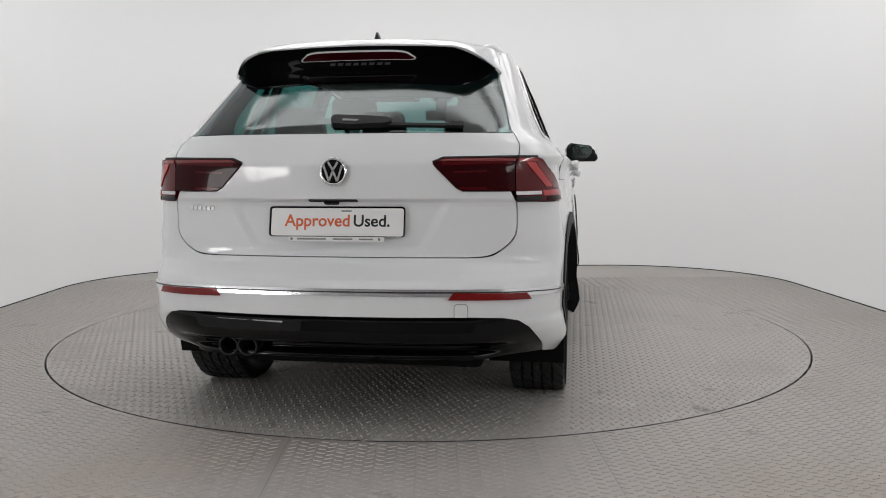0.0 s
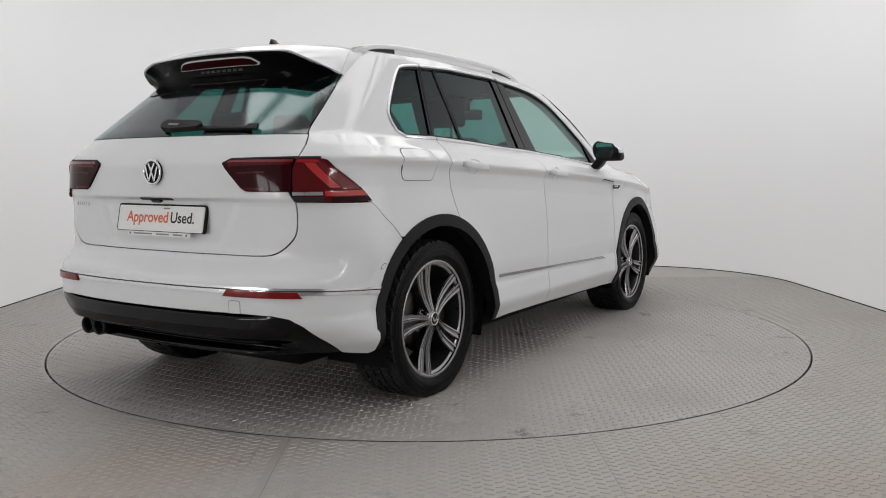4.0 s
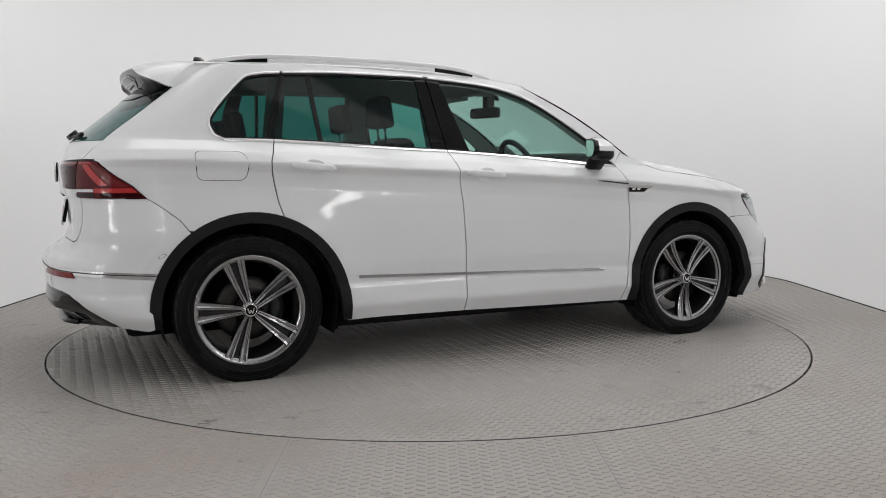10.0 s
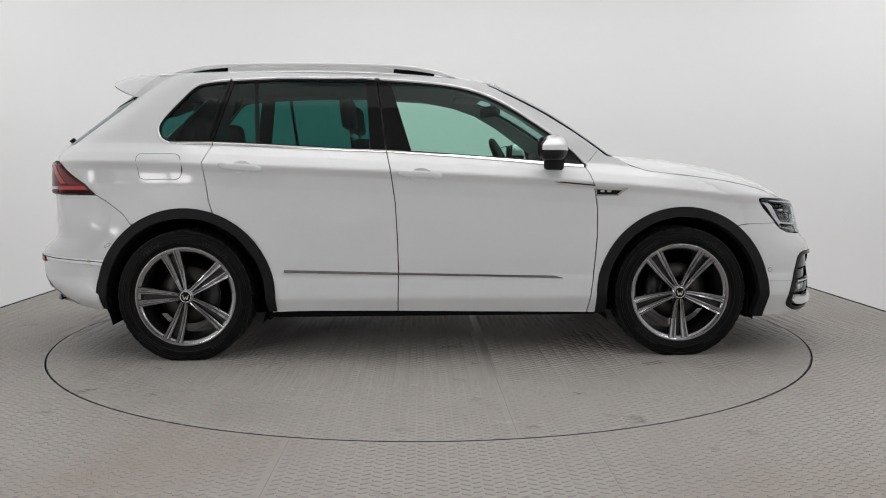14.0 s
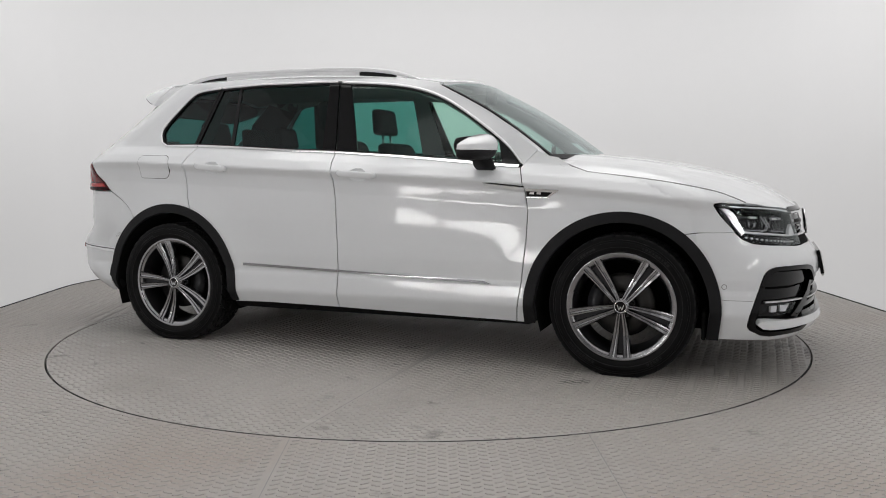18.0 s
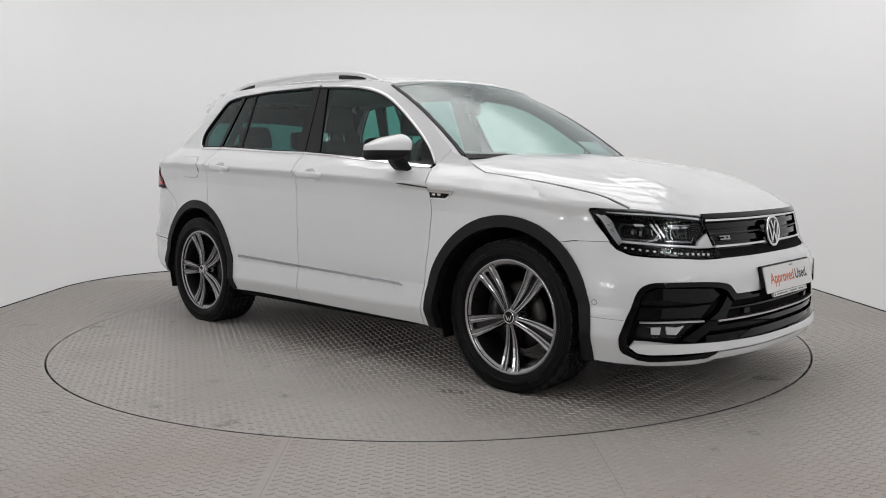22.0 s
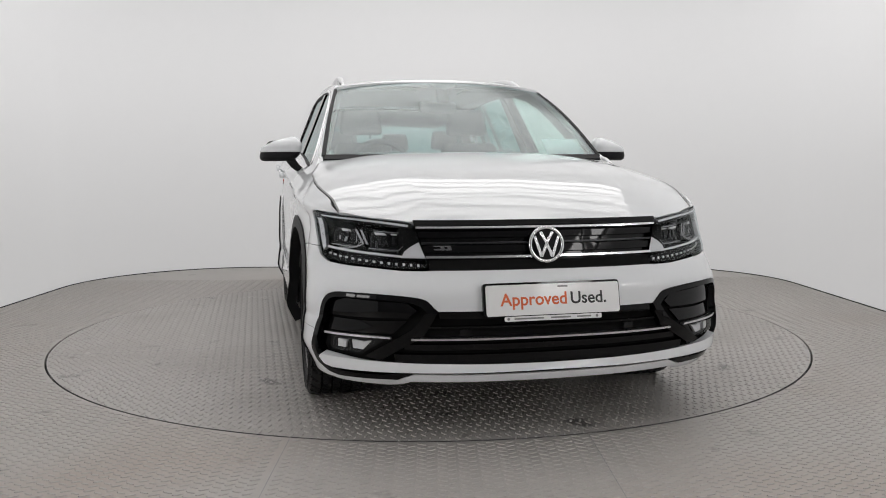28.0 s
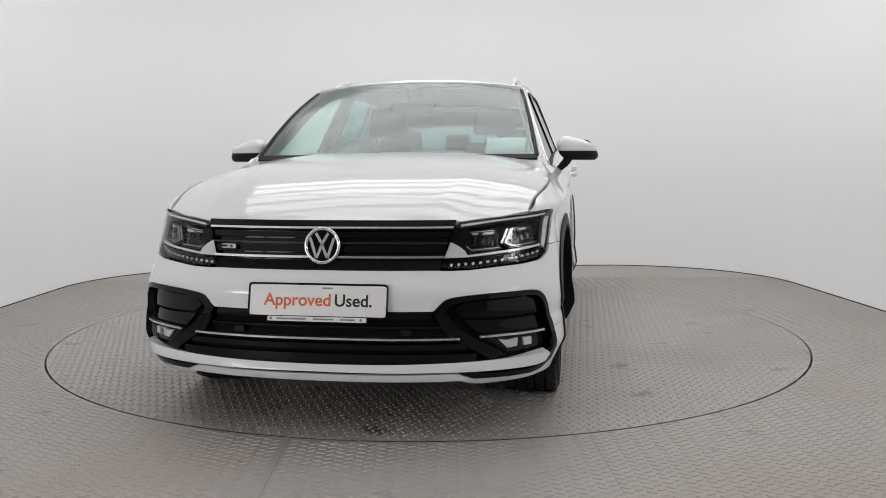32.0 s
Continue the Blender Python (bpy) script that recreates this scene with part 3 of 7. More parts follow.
def sheet(name, poly, skin, material, parent=None, lift=0.0, thick=0.014, step=0.04, mirrored=False, label="", du=None, holes=()):
    """A panel cut from a skin along an outline, with a rim turned inwards. One mesh object under its thing."""
    du = du or step
    loops_ = [[(round(x, 4), z) for x, z in q] for q in (poly, *holes)]
    xs, zs = [q[0] for q in loops_[0]], [q[1] for q in loops_[0]]
    x0, x1, z0, z1 = min(xs), max(xs), min(zs), max(zs)
    nx, nz = max(1, math.ceil((x1 - x0) / du)), max(1, math.ceil((z1 - z0) / step))
    gx = sorted({round(x0 + (x1 - x0) * i / nx, 4) for i in range(nx + 1)} | {q[0] for l_ in loops_ for q in l_})
    gz = [z0 + (z1 - z0) * i / nz for i in range(nz + 1)]
    edges = [(a, b) if a[0] < b[0] else (b, a) for l_ in loops_ for a, b in zip(l_, l_[1:] + l_[:1]) if a[0] != b[0]]
    index, coords, faces = {}, [], []

    def vid(q):
        k = (round(q[0], 5), round(q[1], 5))
        if k not in index:
            index[k] = len(coords)
            coords.append(k)
        return index[k]

    # columns between neighbouring outline points; in each, the region is a stack of trapezia
    for xa, xb in zip(gx, gx[1:]):
        cuts = sorted((a[1] + (b[1] - a[1]) * (xa - a[0]) / (b[0] - a[0]), a[1] + (b[1] - a[1]) * (xb - a[0]) / (b[0] - a[0])) for a, b in edges if a[0] <= xa and b[0] >= xb)
        cuts.sort(key=lambda c: c[0] + c[1])
        for (la, lb), (ha, hb) in zip(cuts[::2], cuts[1::2]):
            quad = [(xa, la), (xb, lb), (xb, hb), (xa, ha)]
            lo_, hi_ = min(la, lb), max(ha, hb)
            for j in range(nz):
                if gz[j + 1] < lo_ or gz[j] > hi_:
                    continue
                cell = clip_axis(clip_axis(quad, 1, gz[j], True), 1, gz[j + 1], False) if nz > 1 else quad
                ids = []
                for q in cell:
                    k = vid(q)
                    if k not in ids:
                        ids.append(k)
                if len(ids) >= 3:
                    area = sum(coords[ids[m]][0] * coords[ids[(m + 1) % len(ids)]][1] - coords[ids[(m + 1) % len(ids)]][0] * coords[ids[m]][1] for m in range(len(ids)))
                    if abs(area) > 1e-9:
                        faces.append(ids)
    ab = np.array(coords)
    h = 0.002
    P = skin(ab[:, 0], ab[:, 1])
    N = np.cross(skin(ab[:, 0] + h, ab[:, 1]) - skin(ab[:, 0] - h, ab[:, 1]), skin(ab[:, 0], ab[:, 1] + h) - skin(ab[:, 0], ab[:, 1] - h))
    N /= np.maximum(np.linalg.norm(N, axis=1, keepdims=True), 1e-9)
    mid = np.array([1.3, 0.0, 0.75])
    N *= np.where(((P - mid) * N).sum(1).sum() >= 0, 1, -1)
    P = P + N * lift
    if mirrored:
        P, N = flip(P), flip(N)
    n = len(P)
    # orientation of the faces against the normals
    vote = sum(float(np.dot(np.cross(P[f[1]] - P[f[0]], P[f[2]] - P[f[1]]), N[f[1]])) for f in faces)
    if vote < 0:
        faces = [f[::-1] for f in faces]
    count = {}
    for f in faces:
        for k in range(len(f)):
            e = (f[k], f[(k + 1) % len(f)])
            count[e] = count.get(e, 0) + 1
    rim = [e for e in count if (e[1], e[0]) not in count]
    verts, nor = list(P), list(N)
    inner, loops = {}, []
    for f in faces:
        loops += [N[k] for k in f]
    allf = list(faces)
    for a, b in rim:
        for k in (a, b):
            if k not in inner:
                inner[k] = len(verts)
                verts.append(P[k] - N[k] * thick)
        fn = np.cross(P[b] - P[a], N[a])
        fn = fn / max(np.linalg.norm(fn), 1e-9)
        allf.append([b, a, inner[a], inner[b]])
        loops += [fn] * 4
    me = bpy.data.meshes.new(name)
    me.from_pydata([tuple(v) for v in verts], [], allf)
    me.materials.append(material)
    for p in me.polygons:
        p.use_smooth = True
    if len(me.loops) == len(loops):
        me.normals_split_custom_set([tuple(q) for q in loops])
    ob = new(name, me)
    ob.location = OFF
    ob.parent = parent or car
    if parent and parent is not car:
        ob.location = (0, 0, 0)
    if label:
        ob["label"] = label
    return ob


def part(name, bm, material, parent=None, label="", smooth=True, mirrored=False):
    """One mesh in the car's own space, as a part of the car or as a piece of one of its parts."""
    if mirrored:
        for v in bm.verts:
            v.co.y = -v.co.y
        bmesh.ops.reverse_faces(bm, faces=bm.faces)
    ob = mesh_ob(name, bm, material, parent or car, label, smooth)
    if parent is None or parent is car:
        ob.location = OFF
    return ob


def both(name, poly, skin, material, **k):
    """The same panel on the right and on the left side."""
    return [sheet(name, poly, skin, material, mirrored=m, **k) for m in (False, True)]


def dense(pts, d=0.015):
    """An open line with points added so that none lie further apart than d."""
    out = []
    for a, b in zip(pts, pts[1:]):
        n = max(1, math.ceil(math.dist(a, b) / d))
        out += [(a[0] + (b[0] - a[0]) * k / n, a[1] + (b[1] - a[1]) * k / n) for k in range(n)]
    return out + [pts[-1]]


def chaikin(pts, rounds=2):
    """An open line with its corners cut twice."""
    for _ in range(rounds):
        out = [pts[0]]
        for a, b in zip(pts, pts[1:]):
            out += [(a[0] * 0.75 + b[0] * 0.25, a[1] * 0.75 + b[1] * 0.25), (a[0] * 0.25 + b[0] * 0.75, a[1] * 0.25 + b[1] * 0.75)]
        pts = out + [pts[-1]]
    return pts


def to_tail(pts):
    """(x, z) places on the side as (u, z) places of the tail skin."""
    pts = dense(pts)
    return [(UR + x - float(tail_s(z) + rear_round(z)), z) for x, z in pts]


def to_nose(pts):
    pts = dense(pts)
    return [(UF + float(nose_x(z)) - ROUND_F - x, z) for x, z in pts]




def bridge(name, A, B, material, parent=None, mirrored=False, label="", rows=3, sink=0.0):
    """A closing strip between two lines of equal length."""
    bm = bmesh.new()
    n = len(A)
    g = [[bm.verts.new(Vector(a) * (1 - k / rows) + Vector(b) * (k / rows) - Vector((0, 0, sink))) for k in range(rows + 1)] for a, b in zip(A, B)]
    for p, q in zip(g, g[1:]):
        for k in range(rows):
            bm.faces.new((p[k], p[k + 1], q[k + 1], q[k]))
    bmesh.ops.recalc_face_normals(bm, faces=bm.faces)
    if sum(f.normal.z for f in bm.faces) < 0:
        bmesh.ops.reverse_faces(bm, faces=bm.faces)
    return part(name, bm, material, parent, label, mirrored=mirrored)
# ---- body panels ----
G = 0.0028  # half of a shut line


def shift(pts, d):
    return [(a + d, b) for a, b in pts]


SEAM_C = [(0.150, 1.161), (0.113, 1.064), (0.120, 1.001), (0.143, 0.867), (0.165, 0.800)]
SEAM_B = [(1.085, 1.116), (1.106, 1.027), (1.131, 0.847), (1.142, 0.635), (1.145, 0.483), (1.140, 0.266)]
SEAM_A = [(2.160, 1.032), (2.177, 0.993), (2.203, 0.903), (2.216, 0.812), (2.212, 0.660), (2.191, 0.446), (2.162, 0.250)]
R_ARC = arc_pts(0.012, 0.345, 0.462, 180, 0, 40)
F_ARC = arc_pts(2.681, 0.345, 0.456, 180, 0, 40)
BELT_LO = [(-0.083, 1.165), (0.137, 1.161), (0.375, 1.151), (0.831, 1.125), (1.074, 1.116), (1.440, 1.090), (1.745, 1.064), (2.050, 1.036), (2.164, 1.030)]
BELT_HI = [(-0.086, 1.184), (0.135, 1.183), (0.373, 1.171), (0.830, 1.143), (1.074, 1.134), (1.441, 1.108), (1.748, 1.084), (2.055, 1.058), (2.147, 1.050)]
TOP_IN = [(-0.086, 1.184), (-0.120, 1.203), (-0.141, 1.246), (-0.127, 1.292), (0.029, 1.471), (0.080, 1.490), (0.197, 1.503), (0.508, 1.517), (0.944, 1.516), (1.321, 1.491), (1.509, 1.460), (1.665, 1.406), (1.819, 1.317), (2.061, 1.147), (2.147, 1.050)]
TOP_OUT = [(-0.083, 1.165), (-0.150, 1.193), (-0.179, 1.252), (-0.166, 1.308), (0.026, 1.497), (0.078, 1.512), (0.196, 1.525), (0.507, 1.537), (0.944, 1.537), (1.321, 1.511), (1.510, 1.483), (1.666, 1.432), (1.820, 1.342), (2.063, 1.172), (2.172, 1.042)]


TOP_IN = TOP_IN[:1] + chaikin(TOP_IN[1:8], 3) + chaikin(TOP_IN[8:], 2)
TOP_OUT = TOP_OUT[:1] + chaikin([(-0.140, 1.190), (-0.166, 1.246), (-0.152, 1.302), (0.026, 1.492), (0.078, 1.511), (0.196, 1.525), (0.507, 1.537)], 3) + chaikin(TOP_OUT[8:], 2)


def thirds(outer, inner, f):
    """The line a share f of the way from an outer line to an inner one of the same length."""
    return [(a[0] + (b[0] - a[0]) * f, a[1] + (b[1] - a[1]) * f) for a, b in zip(outer, inner)]


TOP_MID = thirds(TOP_OUT, TOP_IN, 0.62)


def inside(line, a, b):
    """The part of an (x, z) line between two values of x, cut at both."""
    xs, zs = [q[0] for q in line], [q[1] for q in line]
    return [(a, float(np.interp(a, xs, zs)))] + [q for q in line if a < q[0] < b] + [(b, float(np.interp(b, xs, zs)))]


front_door = shift(SEAM_B, G) + [(1.5, 0.259), (1.93, 0.252)] + shift(SEAM_A[::-1], -G) + inside(BELT_LO, 1.09, 2.15)[::-1]
rear_door = shift(SEAM_C, G) + [q for q in R_ARC if q[0] > 0.175] + [(0.474, 0.268), (0.70, 0.270)] + shift(SEAM_B[::-1], -G) + inside(BELT_LO, 0.156, 1.08)[::-1]
HANDLES = ((0.205, 0.430, 1.050, 1.030), (1.146, 1.383, 1.006, 0.990))
CUPS = [((x0 + x1) / 2 + 0.005, (z0 + z1) / 2 - 0.002, 0.058, 0.036) for x0, x1, z0, z1 in HANDLES]
OVALS = [arc_pts(cx, cz, rx, 0, 350, 35, rz) for cx, cz, rx, rz in CUPS]
both("front_door", front_door, skin_side, M_PAINT, label="white front door skin", step=0.012, du=0.06, holes=OVALS[1:])
both("rear_door", rear_door, skin_side, M_PAINT, label="white rear door skin", step=0.012, du=0.06, holes=OVALS[:1])

wing = shift(SEAM_A[::-1], G) + [(2.18, 1.058), (2.235, 1.118), (2.29, 1.092), (2.345, 1.082), (2.416, 1.037), (2.502, 1.009), (2.62, 0.995), (2.764, 0.977), (2.90, 0.957), (3.026, 0.933), (3.10, 0.9155), (3.146, 0.902), (3.172, 0.891), (3.208, 0.876), (3.240, 0.861), (3.244, 0.8565), (3.205, 0.8590), (3.128, 0.8640), (3.106, 0.8600), (3.102, 0.849), (3.1315, 0.803), (3.1615, 0.77), (3.189, 0.74), (3.200, 0.7265), (3.03, 0.7235), (2.955, 0.7105)]
wing += [q for q in F_ARC[::-1] if q[0] < 2.95] + [(2.226, 0.25)]
wings = both("front_wing", wing, skin_side, M_PAINT, label="white front wing", step=0.012, du=0.03)

lid_line = [(0.800, 1.50), (0.804, 1.43), (0.797, 1.28), (0.785, 1.165), (0.748, 1.12), (0.709, 1.074)]
lamp_out = [(0.709, 1.0725), (0.79, 1.0725), (0.818, 1.064), (0.962, 0.956), (1.005, 0.898)]
tail_seam = [(1.1325, 0.7935), (1.1685, 0.7445)]
quarter = to_tail(shift(SEAM_C[::-1], -G) + [(0.137, 1.161)] + [q for q in TOP_OUT if q[0] < 0.20 and (q[1] > 1.3 or q[0] < 0)] + [(0.20, 1.556), (0.0, 1.553), (-0.15, 1.545)]) + lid_line + lamp_out + tail_seam + to_tail([q for q in R_ARC if q[1] > 0.72 and q[0] < 0.160])
both("rear_quarter", quarter, skin_tail, M_PAINT, label="white rear quarter panel", step=0.012, du=0.03)

hood = [(2.40, 0.0), (2.33, -0.45), (2.285, -0.70), (2.350, -0.768), (2.42, -0.788), (2.502, -0.815), (2.62, -0.818), (2.764, -0.822), (2.90, -0.821), (3.026, -0.804), (3.146, -0.776), (3.172, -0.774), (3.208, -0.768), (3.248, -0.764), (3.292, -0.714), (3.345, -0.655), (3.425, -0.52), (3.470, -0.35), (3.490, -0.15), (3.495, 0.0)]
hood = hood + [(x, -y) for x, y in hood[-2:0:-1]]
hood = dense(hood + hood[:1], 0.04)[:-1]
sheet("bonnet", hood, skin_hood, M_PAINT, label="white bonnet with two raised creases", thick=0.02, step=0.014, du=0.03)

edge_line = [(2.36, -0.770), (2.42, -0.788), (2.502, -0.815), (2.62, -0.818), (2.764, -0.822), (2.90, -0.821), (3.026, -0.804), (3.146, -0.776), (3.208, -0.768), (3.244, -0.764)]
# gap shade put into colour: a blackened gutter and a dark strip on the edge
for m in (False, True):
    sheet("bonnet_channel", [(x, y + 0.03) for x, y in edge_line] + [(x, y - 0.022) for x, y in edge_line[::-1]], skin_hood, M_GAP, lift=-0.012, thick=0.002, step=0.02, du=0.03, mirrored=m, label="dark gutter beside the bonnet")
    sheet("bonnet_shut_line", [(x, y + 0.0045) for x, y in edge_line] + [(x, y - 0.002) for x, y in edge_line[::-1]], skin_hood, M_GREYINK, lift=0.0022, thick=0.007, step=0.02, du=0.03, mirrored=m, label="dark shut line along the bonnet")

roof = [(-0.375, 0.0), (-0.34, -0.25), (-0.26, -0.46), (-0.18, -0.56), (0.0, -0.588), (0.3, -0.605), (1.0, -0.605), (1.5, -0.60), (1.664, -0.604), (1.694, -0.50), (1.713, -0.40), (1.735, -0.2), (1.743, 0.0)]
roof = roof + [(x, -y) for x, y in roof[-2:0:-1]]
sheet("roof", roof, skin_roof, M_PAINT, step=0.06, thick=0.02, label="white roof skin")

frame_top = [(0.05, 1.553), (0.35, 1.566), (0.8, 1.570), (1.10, 1.562), (1.40, 1.536), (1.62, 1.500), (1.70, 1.462), (1.80, 1.405), (1.95, 1.318), (2.10, 1.222), (2.235, 1.124), (2.18, 1.06)]
both("roof_side", frame_top + [q for q in TOP_OUT if q[0] > 0.02 and q[1] < 1.6 and (q[0] > 0.3 or q[1] > 1.4)][::-1], skin_side, M_PAINT, step=0.015, du=0.05, label="white roof frame and windscreen pillar")

for m in (False, True):
    xs_ = [-0.17 + 1.81 * k / 30 for k in range(31)]
    top_ = [tuple(skin_roof(x, -float(np.interp(x, [-0.18, 0.0, 0.3, 1.0, 1.5, 1.655], [0.56, 0.588, 0.605, 0.605, 0.60, 0.60])))) for x in xs_]
    low_ = [tuple(skin_side(x, float(np.interp(x, [-0.15, 0.0, 0.05, 0.35, 0.8, 1.10, 1.40, 1.62, 1.70], [1.542, 1.550, 1.551, 1.562, 1.566, 1.558, 1.532, 1.496, 1.458])))) for x in xs_]
    bridge("roof_joint", top_, low_, M_PAINT, mirrored=m, sink=0.002, label="white roof edge")

# front bumper: one skin round the black intakes
C_OUT = [(0.963, 0.272), (0.972, 0.289), (0.952, 0.362), (0.925, 0.455), (0.906, 0.511), (0.887, 0.545), (0.853, 0.562), (0.809, 0.566), (0.657, 0.563), (0.544, 0.555), (0.484, 0.545), (0.459, 0.522), (0.433, 0.500)]
C_LOW = [(0.0, 0.258), (0.30, 0.259), (0.542, 0.260), (0.565, 0.252), (0.608, 0.237), (0.854, 0.232), (0.904, 0.240), (0.948, 0.262)]
HEAD = [(0.990, 0.849), (0.945, 0.858), (0.860, 0.852), (0.755, 0.846), (0.652, 0.836), (0.540, 0.825), (0.520, 0.812), (0.497, 0.748), (0.465, 0.681), (0.457, 0.664), (0.490, 0.650), (0.574, 0.651), (0.684, 0.660), (0.793, 0.667), (0.870, 0.676), (0.917, 0.694), (0.953, 0.740), (1.000, 0.805)]
fb = [(0.0, 0.646), (0.44, 0.646), (0.488, 0.644), (0.574, 0.645), (0.684, 0.654), (0.793, 0.661), (0.874, 0.670), (0.924, 0.692), (0.954, 0.7240)]
fb += to_nose([(3.06, 0.7222), (2.957, 0.7092)] + [q for q in F_ARC if q[0] > 2.958] + [(3.135, 0.222)])
fb += [(0.90, 0.218), (0.85, 0.213), (0.647, 0.211), (0.600, 0.216), (0.560, 0.230), (0.27, 0.231), (0.0, 0.230)] + C_LOW + chaikin(C_OUT) + [(0.26, 0.500), (0.0, 0.499)]
both("front_bumper", fb, skin_nose, M_PAINT, label="white front bumper", step=0.012, du=0.025)

rb = [(0.0, 0.686)] + chaikin([(0.50, 0.686), (0.595, 0.689), (0.645, 0.721), (0.680, 0.756), (0.697, 0.790), (0.704, 0.86)], 2) + [(0.706, 0.900), (0.824, 0.898), (1.003, 0.8945), (1.1305, 0.7905), (1.1665, 0.7415)]
rb += to_tail([q for q in R_ARC[::-1] if q[1] > 0.345 and q[1] < 0.72 and q[0] < 0] + [(-0.449, 0.345), (-0.44, 0.285)]) + [(0.915, 0.276), (0.819, 0.297), (0.786, 0.364), (0.756, 0.424), (0.718, 0.456), (0.656, 0.469), (0.519, 0.475), (0.0, 0.473)]
both("rear_bumper", rb, skin_tail, M_PAINT, label="white rear bumper", step=0.012, du=0.03)

lid = [(0.0, 0.690)] + chaikin([(0.50, 0.690), (0.590, 0.694), (0.640, 0.725), (0.675, 0.759), (0.692, 0.792), (0.699, 0.86)], 2) + [(0.701, 0.903), (0.687, 0.941), (0.511, 0.941), (0.487, 0.954), (0.388, 1.050), (0.426, 1.070), (0.703, 1.074), (0.742, 1.120), (0.779, 1.165), (0.0, 1.165)]
both("tailgate", lid, skin_tail, M_PAINT, label="white tailgate skin", step=0.008, du=0.007)
sheet("rear_window", [(-0.776, 1.169), (0.776, 1.169), (0.790, 1.28), (0.798, 1.43), (0.790, 1.49), (-0.790, 1.49), (-0.798, 1.43), (-0.790, 1.28)], skin_tail, M_REARGL, thick=0.005, label="dark tinted rear window")

# ---- glazing and window trim ----
def bead(outer, inner, x0, x1, m):
    """A half-round chrome bead between two lines of one length on the side skin."""
    pairs = []
    for (a, b), (c, d) in zip(zip(outer, inner), zip(outer[1:], inner[1:])):
        n = max(1, int(math.dist(a, c) / 0.012))
        pairs += [[(p[0] + (q[0] - p[0]) * i / n, p[1] + (q[1] - p[1]) * i / n) for p, q in ((a, c), (b, d))] for i in range(n)]
    pairs = [p for p in pairs if x0 <= p[0][0] <= x1]
    edges = [[Vector(skin_side(np.array([x]), np.array([z]))[0]) for x, z in p] for p in pairs]
    bm = bmesh.new()
    rings = []
    for i, (o, k) in enumerate(edges):
        along = edges[min(i + 1, len(edges) - 1)][0] - edges[max(i - 1, 0)][0]
        w = (o - k) / 2
        out = along.cross(w).normalized()
        out = out if out.y < 0 else -out
        c = (o + k) / 2 + out * 0.001
        rings.append([bm.verts.new(c + w * math.cos(t) + out * 0.0065 * math.sin(t)) for t in [math.pi * j / 6 for j in range(7)]])
    for p, q in zip(rings, rings[1:]):
        for j in range(6):
            bm.faces.new((p[j], p[j + 1], q[j + 1], q[j]))
    bm.faces.new(rings[0])
    bm.faces.new(rings[-1][::-1])
    bmesh.ops.recalc_face_normals(bm, faces=bm.faces)
    part("window_moulding", bm, M_SATIN, label="satin chrome window surround", mirrored=m)


